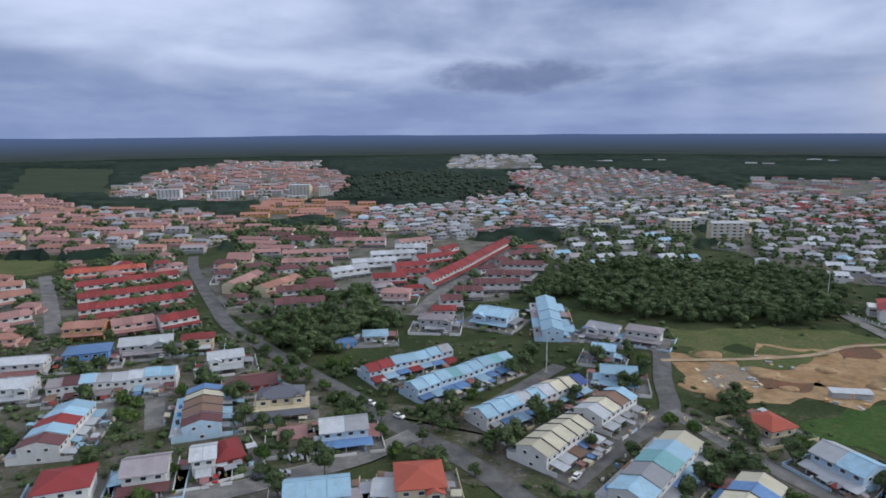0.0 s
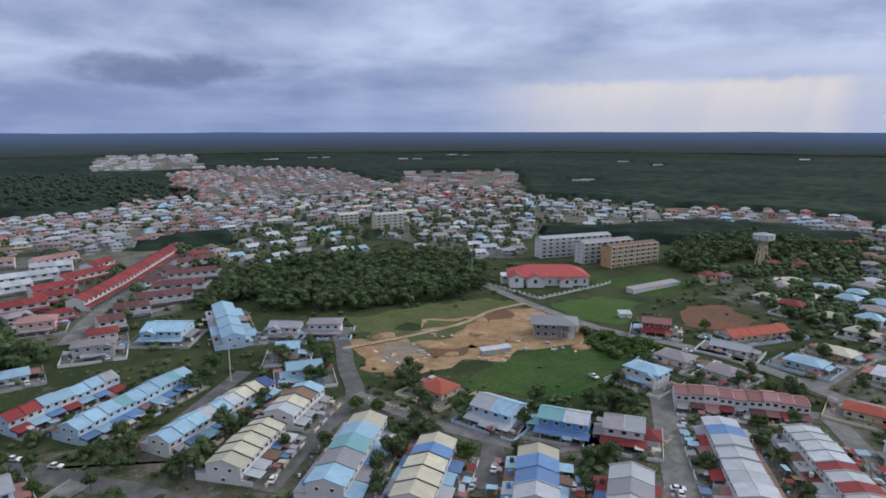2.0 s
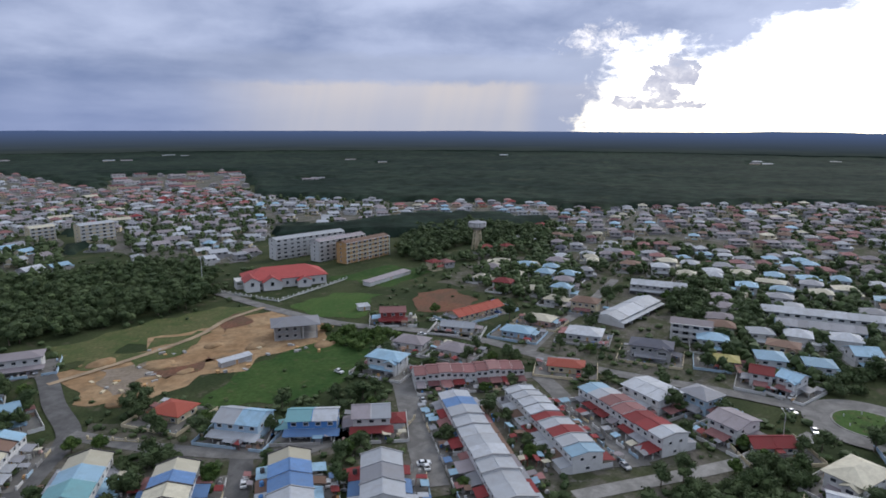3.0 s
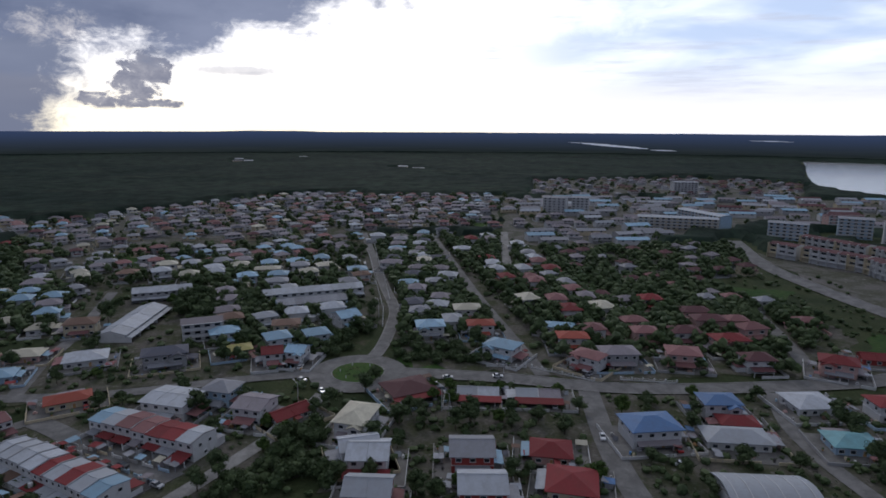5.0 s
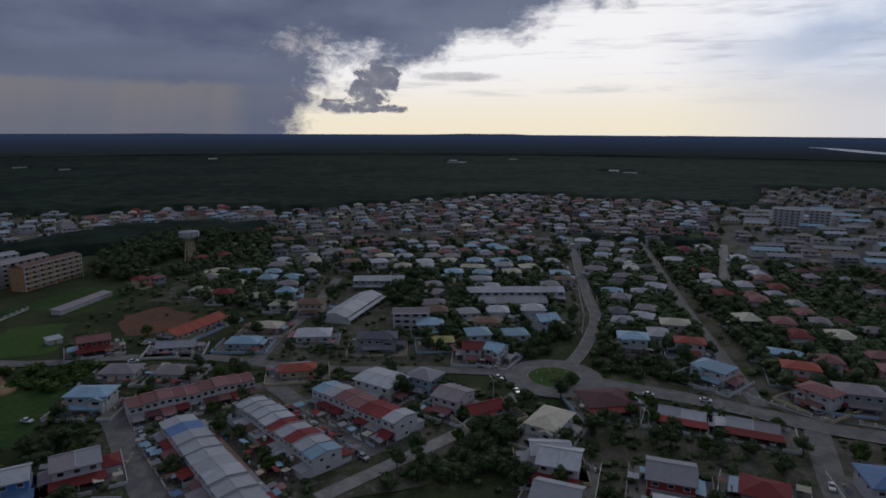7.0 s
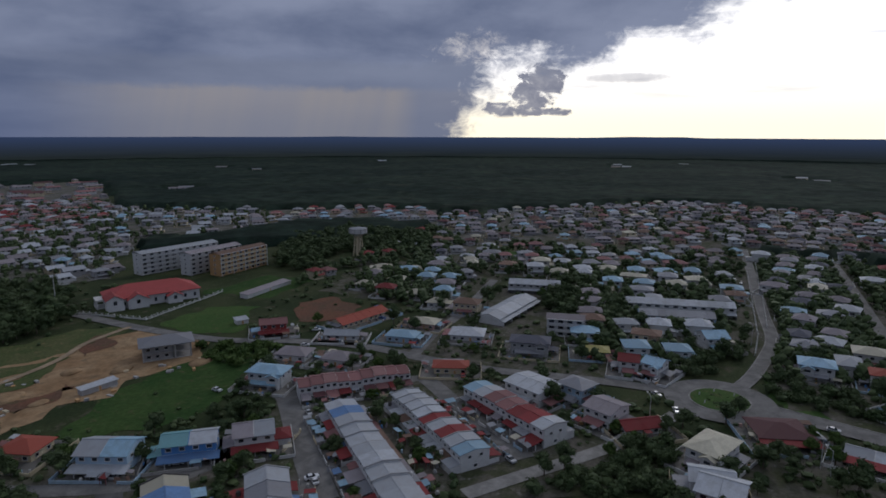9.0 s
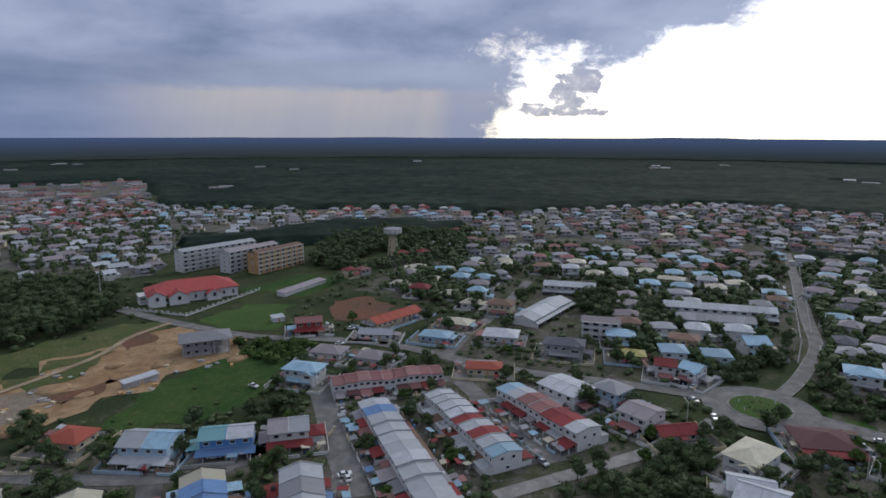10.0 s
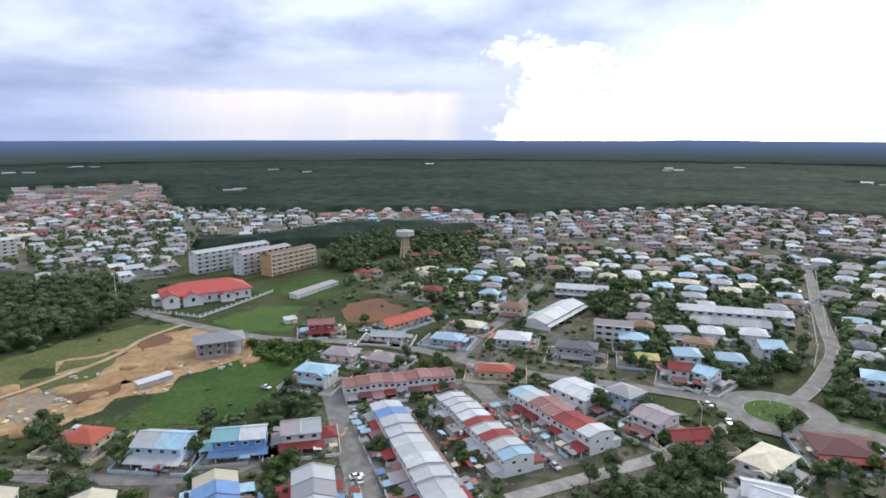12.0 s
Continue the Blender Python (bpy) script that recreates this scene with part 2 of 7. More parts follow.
DRYGRASS = ground_material("ground_dry_grass", (0.065, 0.09, 0.032), (0.095, 0.105, 0.045), (0.18, 0.14, 0.075), 0.06)
SAND = ground_material("ground_sand", (0.26, 0.165, 0.09), (0.33, 0.23, 0.135), (0.2, 0.145, 0.09), 0.045, 0.22)
MEADOW = ground_material("ground_meadow", (0.028, 0.044, 0.024), (0.04, 0.056, 0.03), (0.05, 0.06, 0.034), 0.01, 0.1)
CLAY = ground_material("ground_clay", (0.17, 0.085, 0.055), (0.13, 0.08, 0.055), (0.09, 0.09, 0.04), 0.06)
CANOPY = ground_material("forest_canopy", (0.0155, 0.027, 0.0205), (0.025, 0.039, 0.028), (0.036, 0.049, 0.033), 0.0032, 0.045, 0.5)
CANOPY.node_tree.nodes["Principled BSDF"].inputs["Specular IOR Level"].default_value = 0.04
ASPHALT = road_material("asphalt", (0.062, 0.062, 0.066))
ASPHALT_MID = road_material("asphalt_worn", (0.105, 0.104, 0.104))
ASPHALT_OLD = road_material("asphalt_grey", (0.165, 0.162, 0.157))
CONCRETE = road_material("concrete", (0.24, 0.235, 0.225))
CONCRETE_YARD = road_material("concrete_yard", (0.17, 0.165, 0.155))
RUBBLE = ground_material("ground_rubble", (0.24, 0.2, 0.16), (0.2, 0.165, 0.125), (0.28, 0.23, 0.175), 0.05)
GRAVEL = road_material("gravel", (0.33, 0.25, 0.165))

ROOF = {
    "w": roof_material("roof_white", (0.46, 0.49, 0.53)),
    "e": roof_material("roof_cream", (0.54, 0.51, 0.4)),
    "l": roof_material("roof_light_blue", (0.31, 0.49, 0.63)),
    "b": roof_material("roof_blue", (0.12, 0.23, 0.44)),
    "n": roof_material("roof_navy", (0.06, 0.1, 0.3)),
    "t": roof_material("roof_teal", (0.2, 0.42, 0.46)),
    "g": roof_material("roof_grey", (0.3, 0.31, 0.34)),
    "d": roof_material("roof_dark_slate", (0.115, 0.12, 0.15), False),
    "r": roof_material("roof_red", (0.25, 0.04, 0.042), False),
    "o": roof_material("roof_orange", (0.42, 0.1, 0.068), False),
    "c": roof_material("roof_coral", (0.42, 0.085, 0.08), False),
    "p": roof_material("roof_pink", (0.36, 0.2, 0.19), False),
    "s": roof_material("roof_salmon", (0.38, 0.19, 0.15), False),
    "m": roof_material("roof_maroon", (0.14, 0.06, 0.065), False),
    "u": roof_material("roof_brown", (0.22, 0.14, 0.105), False),
    "q": roof_material("roof_faded_rose", (0.3, 0.145, 0.142), False),
    "k": roof_material("roof_mauve_grey", (0.31, 0.28, 0.3), False),
    "y": roof_material("roof_olive_yellow", (0.4, 0.36, 0.12)),
    "z": roof_material("roof_green", (0.2, 0.42, 0.3)),
}
ROOF_WORD = {"w": "white sheet", "e": "cream sheet", "l": "light blue sheet", "b": "blue sheet", "n": "navy sheet", "t": "teal sheet",
             "g": "grey sheet", "d": "dark slate", "r": "red tiled", "o": "orange tiled", "c": "coral tiled", "p": "pink tiled", "s": "salmon tiled",
             "m": "maroon tiled", "u": "brown tiled", "q": "faded rose tiled", "k": "mauve grey", "y": "olive yellow", "z": "green sheet"}
WALL = {
    "w": wall_material("wall_white", (0.64, 0.64, 0.63)),
    "e": wall_material("wall_cream", (0.62, 0.54, 0.38)),
    "l": wall_material("wall_pale_blue", (0.42, 0.56, 0.68)),
    "b": wall_material("wall_blue", (0.12, 0.3, 0.62)),
    "p": wall_material("wall_pink", (0.6, 0.4, 0.36)),
    "o": wall_material("wall_ochre", (0.56, 0.34, 0.16)),
    "g": wall_material("wall_grey", (0.4, 0.4, 0.4)),
    "r": wall_material("wall_red", (0.36, 0.07, 0.06)),
    "c": wall_material("wall_bare_concrete", (0.4, 0.39, 0.375)),
    "y": wall_material("wall_yellow", (0.7, 0.52, 0.1)),
    "k": wall_material("wall_dark_grey", (0.09, 0.085, 0.085)),
}
WALL_WORD = {"w": "white", "e": "cream", "l": "pale blue", "b": "blue", "p": "pink", "o": "ochre", "g": "grey", "r": "red", "c": "bare concrete", "y": "yellow", "k": "dark grey"}
FRAME = wall_material("window_frame_white", (0.7, 0.7, 0.69), 0.6)
BARK, _t, _b = material("bark", 0.95)
_t.put(_b.inputs["Base Color"], _t.mix(_t.noise(place(_t), 3.0), (0.07, 0.05, 0.035), (0.17, 0.14, 0.11)))
LEAF = leaf_material("leaves_dark", (0.052, 0.076, 0.034), (0.098, 0.13, 0.056))
LEAF_LIGHT = leaf_material("leaves_bright", (0.05, 0.09, 0.024), (0.105, 0.155, 0.04))
LEAF_FAR = leaf_material("leaves_far_forest", (0.025, 0.039, 0.027), (0.036, 0.052, 0.035))
GLASS, _t, _b = material("window_glass", 0.12, 0.0, 0.6)
_t.put(_b.inputs["Base Color"], _t.mix(_t.node("ShaderNodeObjectInfo").outputs["Random"], (0.012, 0.016, 0.02), (0.05, 0.06, 0.075)))
WATER, _t, _b = material("river_water", 0.22, 0.0, 1.0)
_t.put(_b.inputs["Base Color"], _t.mix(_t.noise(place(_t), 0.01), (0.27, 0.275, 0.27), (0.33, 0.32, 0.30)))
bump(_t, _b, _t.noise(place(_t), 0.15, 4, 0.6), 0.12, 0.3)
METAL, _t, _b = material("painted_steel", 0.5, 0.3)
_t.put(_b.inputs["Base Color"], _t.mix(_t.noise(place(_t), 2.0), (0.45, 0.46, 0.47), (0.6, 0.6, 0.6)))
TYRE, _t, _b = material("tyre_rubber", 0.9)
_t.put(_b.inputs["Base Color"], _t.mix(_t.noise(place(_t), 6.0), (0.012, 0.012, 0.012), (0.03, 0.03, 0.03)))
CAR = {}
for _k, _c in (("w", (0.75, 0.76, 0.77)), ("s", (0.42, 0.43, 0.45)), ("k", (0.02, 0.02, 0.023)), ("r", (0.4, 0.03, 0.03)), ("b", (0.06, 0.12, 0.3))):
    CAR[_k], _t, _b = material("car_paint_" + {"w": "white", "s": "silver", "k": "black", "r": "red", "b": "blue"}[_k], 0.28, 0.1, 0.6)
    _t.put(_b.inputs["Base Color"], _t.mix(_t.noise(place(_t), 1.5, 3), shade(_c, 0.9), shade(_c, 1.08)))
CAR_WORD = {"w": "white", "s": "silver", "k": "black", "r": "red", "b": "blue"}

# ---------------------------------------------------------------- building helpers
RNG = random.Random(7)


class Taken:
    """Discs of ground taken by things and roads, kept in squares for a quick look-up."""

    def __init__(self):
        self.cells = {}

    def append(self, disc):
        x, y, r = disc
        for i in range(int((x - r - 20) // 40), int((x + r + 20) // 40) + 1):
            for j in range(int((y - r - 20) // 40), int((y + r + 20) // 40) + 1):
                self.cells.setdefault((i, j), []).append(disc)


OCC = Taken()
LANE = Taken()
OPEN = []       # fields and bare ground kept free of shrubs
TOWN = []       # stretches of town, fields and water where no forest grows
CACHE = {}


class Shape:
    """Vertices and faces of one mesh, with a material slot for each face."""

    def __init__(self):
        self.v, self.f, self.s = [], [], []

    def face(self, pts, slot=0):
        n = len(self.v)
        self.v += [tuple(p) for p in pts]
        self.f.append(tuple(range(n, n + len(pts))))
        self.s.append(slot)

    def solid(self, pts, faces, slot=0):
        n = len(self.v)
        self.v += [tuple(p) for p in pts]
        for f in faces:
            self.f.append(tuple(n + i for i in f))
            self.s.append(slot)
        return self

    def box(self, x0, x1, y0, y1, z0, z1, slot=0):
        p = [(x0, y0, z0), (x1, y0, z0), (x1, y1, z0), (x0, y1, z0), (x0, y0, z1), (x1, y0, z1), (x1, y1, z1), (x0, y1, z1)]
        return self.solid(p, [(3, 2, 1, 0), (4, 5, 6, 7), (0, 1, 5, 4), (1, 2, 6, 5), (2, 3, 7, 6), (3, 0, 4, 7)], slot)

    def extrude_x(self, prof, x0, x1, slot=0):
        """A closed outline in y, z drawn along x."""
        n = len(prof)
        p = [(x0, y, z) for y, z in prof] + [(x1, y, z) for y, z in prof]
        f = [tuple(reversed(range(n))), tuple(range(n, 2 * n))] + [(i, (i + 1) % n, n + (i + 1) % n, n + i) for i in range(n)]
        return self.solid(p, f, slot)

    def hip(self, w, d, z, rise, th=0.22, ridge=None, slot=0):
        """Hipped roof over a rectangle w by d whose eaves lie at z."""
        r = max(0.0, (w - d) / 2) if ridge is None else ridge
        ry = max(0.0, (d - w) / 2) if ridge is None else 0.0
        p = []
        for zz in (z - th, z):
            p += [(-w / 2, -d / 2, zz), (w / 2, -d / 2, zz), (w / 2, d / 2, zz), (-w / 2, d / 2, zz)]
        p += [(-r, -ry, z + rise), (r, ry, z + rise)]
        f = [(3, 2, 1, 0), (0, 1, 5, 4), (1, 2, 6, 5), (2, 3, 7, 6), (3, 0, 4, 7)]
        if ry > 0:
            f += [(4, 5, 8), (5, 6, 9, 8), (6, 7, 9), (7, 4, 8, 9)]
        else:
            f += [(4, 5, 9, 8), (5, 6, 9), (6, 7, 8, 9), (7, 4, 8)]
        return self.solid(p, f, slot)

    def tube(self, a, b, r0, r1, n=8, slot=0):
        a, b = Vector(a), Vector(b)
        ax = (b - a).normalized()
        u = ax.orthogonal().normalized()
        w = ax.cross(u)
        p = [a + (u * math.cos(k * 2 * math.pi / n) + w * math.sin(k * 2 * math.pi / n)) * r0 for k in range(n)]
        p += [b + (u * math.cos(k * 2 * math.pi / n) + w * math.sin(k * 2 * math.pi / n)) * r1 for k in range(n)]
        f = [(k, (k + 1) % n, n + (k + 1) % n, n + k) for k in range(n)] + [tuple(reversed(range(n))), tuple(range(n, 2 * n))]
        return self.solid(p, f, slot)

    def mesh(self, name, mats):
        me = bpy.data.meshes.new(name)
        me.from_pydata(self.v, [], self.f)
        for m in mats if isinstance(mats, (list, tuple)) else [mats]:
            me.materials.append(m)
        me.polygons.foreach_set("material_index", self.s)
        me.update()
        return me


def part(name, data, mat, parent, at=None, label=""):
    """One mesh object under a thing or under a part."""
    if isinstance(data, Shape):
        data = data.mesh(name, mat)
    ob = new(name, data)
    if parent is not None:
        ob.parent = parent
    if at is not None:
        ob.matrix_basis = at
    if label:
        ob["label"] = label
    return ob


def thing(name, x, y, rot, label, category, group="", z=0.0):
    e = new(name)
    e.empty_display_size = 0.5
    e.matrix_basis = pose(x, y, z, 0, 0, rot)
    return tagged(e, label, category, group)


def window_mesh(w, h):
    key = ("window", round(w, 1), round(h, 1))
    if key not in CACHE:
        s, t = Shape(), 0.14
        rect = lambda q, y: [(q - w / 2, y, q - h / 2), (w / 2 - q, y, q - h / 2), (w / 2 - q, y, h / 2 - q), (q - w / 2, y, h / 2 - q)]
        s.v = rect(0, 0.02) + rect(0, -0.14) + rect(t, -0.14) + rect(t, -0.03)
        for k in range(4):
            j = (k + 1) % 4
            s.f += [(k, j, 4 + j, 4 + k), (4 + k, 4 + j, 8 + j, 8 + k), (8 + k, 8 + j, 12 + j, 12 + k)]
        s.f.append((12, 13, 14, 15))
        s.s = [0] * 12 + [1]
        CACHE[key] = s.mesh("window", [FRAME, GLASS])
    return CACHE[key]


def window(parent, x, y, z, rot, w=1.8, h=1.3):
    return part("window", window_mesh(w, h), None, parent, pose(x, y, z, 0, 0, rot))


def door(parent, x, y, rot, wallkey="o"):
    key = ("door", wallkey)
    if key not in CACHE:
        s = Shape().box(-0.6, 0.6, -0.1, 0.02, 0, 2.25, 0).box(-0.48, 0.48, -0.14, -0.1, 0.05, 2.1, 1).box(0.36, 0.42, -0.2, -0.14, 1.0, 1.12, 0)
        CACHE[key] = s.mesh("door", [FRAME, WALL["o" if wallkey != "o" else "r"]])
    return part("door", CACHE[key], None, parent, pose(x, y, 0, 0, 0, rot))


def gable_profile(d, z, rise, over, th=0.2):
    o = d / 2 + over
    k = rise / (d / 2)
    e = z - over * k
    return [(-o, e), (0, z + rise), (o, e), (o, e - th), (0, z + rise - th), (-o, e - th)]


def gable_wall(w, d, h, rise):
    s = Shape()
    s.extrude_x([(-d / 2, 0), (d / 2, 0), (d / 2, h), (0, h + rise - 0.12), (-d / 2, h)][::-1], -w / 2, w / 2)
    return s


def post_mesh(h):
    key = ("post", round(h, 1))
    if key not in CACHE:
        CACHE[key] = Shape().box(-0.14, 0.14, -0.14, 0.14, 0, h).box(-0.22, 0.22, -0.22, 0.22, 0, 0.25).mesh("porch_post", WALL["w"])
    return CACHE[key]


def lean_to(w, d, z0, z1, th=0.14):
    """A sloping porch roof: z1 at the house, z0 at its outer edge, reaching towards -y."""
    return Shape().extrude_x([(0, z1), (0, z1 - th), (-d, z0 - th), (-d, z0)][::-1], -w / 2, w / 2)


def terrace(ax, ay, bx, by, units, d, roofs, walls="w", porches="b", side=-1, h=6.2, rise=1.7, porch=4.2, back=3.6, group="terrace rows"):
    """A row of terraced houses from a to b, one unit after another; porches on one side."""
    length, rot = math.hypot(bx - ax, by - ay), math.degrees(math.atan2(by - ay, bx - ax))
    w = length / units
    words = ROOF_WORD[max(roofs, key=roofs.count)]
    row = thing("terrace", (ax + bx) / 2, (ay + by) / 2, rot + (0 if side < 0 else 180),
                f"row of {units} {WALL_WORD[walls[0]]} terraced houses, mostly {words} roofs", "terraced houses", group)
    for u in range(units):
        k = u if side < 0 else units - 1 - u
        x = (u + 0.5) * w - length / 2
        rk, wk, pk = roofs[k % len(roofs)], walls[k % len(walls)], porches[k % len(porches)]
        lift = (-0.3, 0.05, 0.35, 0.0)[u % 4] + RNG.uniform(-0.08, 0.08)
        wall = gable_wall(w - 0.02, d, h + lift, rise)
        wall.box(-w / 2 + 0.02, -w / 2 + 0.2, -d / 2 - 3.6, -d / 2 + 0.1, 0, 1.9)
        part("wall", wall, WALL[wk], row, pose(x, 0, 0))
        roof = Shape().extrude_x(gable_profile(d, h + lift, rise, 0.5), -w / 2 - 0.1, w / 2 - 0.12)
        roof.box(-w / 2 - 0.1, w / 2 - 0.12, -0.25, 0.25, h + lift + rise - 0.08, h + lift + rise + 0.06)
        part("roof", roof, ROOF[rk], row, pose(x, 0, 0))
        if rk in "euw":
            part("party_coping", Shape().extrude_x([(y, z + 0.3) for y, z in gable_profile(d, h + lift, rise, 0.85, 0.4)], -0.15, 0.15), WALL["k" if rk in "eu" else "g"], row, pose(x + w / 2 - 0.1, 0, 0))
        if RNG.random() < 0.45:
            part("water_tank", Shape().tube((0, 0, 0), (0, 0, 1.3), 0.65, 0.65, 10).tube((0, 0, 1.3), (0, 0, 1.5), 0.65, 0.2, 10), WALL[RNG.choice("wbk")], row, pose(x, d / 2 + back * 0.6, 2.75))
        gap = RNG.random()
        pw, pd = (w - 0.3 if gap < 0.6 else w * RNG.uniform(0.55, 0.8)), porch + RNG.uniform(-1.6, 1.2)
        if gap > 0.75:
            pk = RNG.choice("gkquw" + pk)
        pr = part("porch_roof", lean_to(pw, pd, 2.45 + RNG.uniform(-0.15, 0.3), 3.05), ROOF[pk], row, pose(x + RNG.uniform(-0.5, 0.5) * (w - 0.3 - pw), -d / 2, 0))
        if RNG.random() < 0.35:
            part("gate_canopy", lean_to(w * 0.45, 2.4, 2.2, 2.45).box(-w * 0.2, -w * 0.2 + 0.1, -2.3, -2.2, -0.1, 2.25), ROOF[RNG.choice("grqlb")], row, pose(x + w * 0.2, -d / 2 - porch - 0.9, 0))
        if back:
            part("kitchen_extension", Shape().box(-w / 2 + 0.15, w / 2 - 0.15, 0, back, 0, 2.6).extrude_x([(-0.1, 3.0), (back + 0.4, 2.65), (back + 0.4, 2.52), (-0.1, 2.87)][::-1], -w / 2 + 0.1, w / 2 - 0.1, 1),
                 [WALL[wk], ROOF[RNG.choice("gwu" + pk * 3)]], row, pose(x, d / 2, 0))
        for dx in (w / 2 - 0.4,):
            part("porch_post", post_mesh(2.5), None, pr, pose(dx, 0.9 - porch, 0))
        for dx in (-w / 4, w / 4):
            window(row, x + dx, -d / 2, 4.6 + lift, 0, 1.6, 1.35)
            window(row, x + dx, d / 2, 4.6 + lift, 180, 1.4, 1.2)
        window(row, x + w / 5, -d / 2, 1.5, 0, 2.0, 1.4)
        door(row, x - w / 5, -d / 2, 0, wk)
    for sx, r in ((-length / 2, -90), (length / 2 - 0.02, 90)):
        for yy in (-d / 5, d / 5):
            window(row, sx, yy, 4.6, r, 1.4, 1.2)
        window(row, sx, 0, 1.5, r, 1.6, 1.2)
    part("yard_slab", Shape().box(-length / 2 - 0.5, length / 2 + 0.5, -d / 2 - porch - 3.4, -d / 2, 0, 0.39), CONCRETE_YARD, row)
    for u in range(units):
        x = (u + 0.5) * w - length / 2
        part("front_wall", Shape().box(-w / 2 + 0.15, w / 6, -0.1, 0.1, 0, 1.35).box(-w / 2 + 0.1, -w / 2 + 0.5, -0.2, 0.2, 0, 1.8), WALL[RNG.choice("wwgcel")], row, pose(x, -d / 2 - porch - 3.2, 0))
    spin, mx, my = rot + (0 if side < 0 else 180), (ax + bx) / 2, (ay + by) / 2
    rng = random.Random(int(abs(ax * 5 + ay * 3)))
    litter(mx, my, spin, -length / 2, length / 2, -d / 2 - porch - 3.0, -d / 2 - porch + 0.5, int(units * 2.2), rng)
    litter(mx, my, spin, -length / 2, length / 2, d / 2 + back + 0.6, d / 2 + back + 4.0, int(units * 2.2), rng)
    n = max(2, int(length / 7))
    for i in range(n + 1):
        OCC.append((ax + (bx - ax) * i / n, ay + (by - ay) * i / n, d / 2 + 6))
    return row


def ball():
    """Corners and faces of a small knobbly ball of leaves."""
    bm = bmesh.new()
    bmesh.ops.create_icosphere(bm, subdivisions=1, radius=1.0)
    v = [tuple(q.co * (1 + 0.25 * math.sin(q.index * 2.7))) for q in bm.verts]
    f = [tuple(q.index for q in g.verts) for g in bm.faces]
    bm.free()
    return v, f


BALL = ball()
CLUTTER = Shape()
CLUTTER_MATS = [*ROOF.values(), *WALL.values(), LEAF_LIGHT, LEAF]


def litter(x, y, rot, x0, x1, y0, y1, count, rng):
    """Small things about a yard: sheet awnings on posts, drums, crates, pot plants, stacked boards."""
    m = pose(x, y, 0.36, 0, 0, rot)
    for _ in range(count):
        q, kind = Shape(), rng.random()
        k = rng.uniform(0.7, 1.3)
        if kind < 0.3:      # awning
            a, b = rng.uniform(0.9, 1.9), rng.uniform(0.8, 1.5)
            q.extrude_x([(-b, 1.9), (b, 2.2), (b, 2.27), (-b, 1.97)], -a, a)
            for px, py in ((-a + 0.1, -b + 0.1), (a - 0.1, -b + 0.1), (-a + 0.1, b - 0.1), (a - 0.1, b - 0.1)):
                q.box(px - 0.05, px + 0.05, py - 0.05, py + 0.05, 0, 1.95)
            slot = list(ROOF).index(rng.choice("wglrgquke"))
        elif kind < 0.5:    # drum with a lid
            q.tube((0, 0, 0), (0, 0, 0.9 * k), 0.36, 0.36, 7).tube((0, 0, 0.9 * k), (0, 0, 0.96 * k), 0.4, 0.3, 7)
            slot = len(ROOF) + list(WALL).index(rng.choice("wbkgl"))
        elif kind < 0.7:    # crates one on another
            q.box(-0.6 * k, 0.6 * k, -0.4, 0.4, 0, 0.55).box(-0.4 * k, 0.3 * k, -0.35, 0.3, 0.55, 0.95)
            slot = len(ROOF) + list(WALL).index(rng.choice("wgceop"))
        elif kind < 0.85:   # leaning boards
            q.extrude_x([(-0.5, 0), (-0.35, 0), (0.25, 1.3), (0.15, 1.35)], -0.9 * k, 0.9 * k)
            slot = list(ROOF).index(rng.choice("wgukl"))
        else:               # pot plant
            q.tube((0, 0, 0), (0, 0, 0.5), 0.25, 0.35, 6)
            slot = len(ROOF) + list(WALL).index("o")
        p = m @ pose(rng.uniform(x0, x1), rng.uniform(y0, y1), 0, 0, 0, rng.choice((0, 90)) + rng.uniform(-8, 8))
        CLUTTER.solid([p @ Vector(v) for v in q.v], q.f, slot)
        if kind >= 0.85:
            CLUTTER.solid([p @ Vector((v[0] * 0.6 * k, v[1] * 0.6 * k, 0.9 + v[2] * 0.55 * k)) for v in BALL[0]], BALL[1], len(CLUTTER_MATS) - 1 - (rng.random() < 0.5))


def lumber(x, y, rot, rng):
    """A low garden store under a sloping sheet."""
    k = rng.choice("lbgwqu")
    if ("store", k) not in CACHE:
        e = thing("garden_store", x, y, rot, f"small garden store with a {ROOF_WORD[k]} roof", "garden store", "garden stores", 0.2)
        part("wall", Shape().box(-1.2, 1.2, -0.9, 0.9, 0, 1.9), WALL["g"], e)
        part("roof", Shape().extrude_x([(-1.3, 1.9), (1.3, 2.3), (1.3, 2.4), (-1.3, 2.0)], -1.6, 1.6), ROOF[k], e)
        CACHE["store", k] = e
        return e
    return copy_thing(CACHE["store", k], pose(x, y, 0.2, 0, 0, rot))


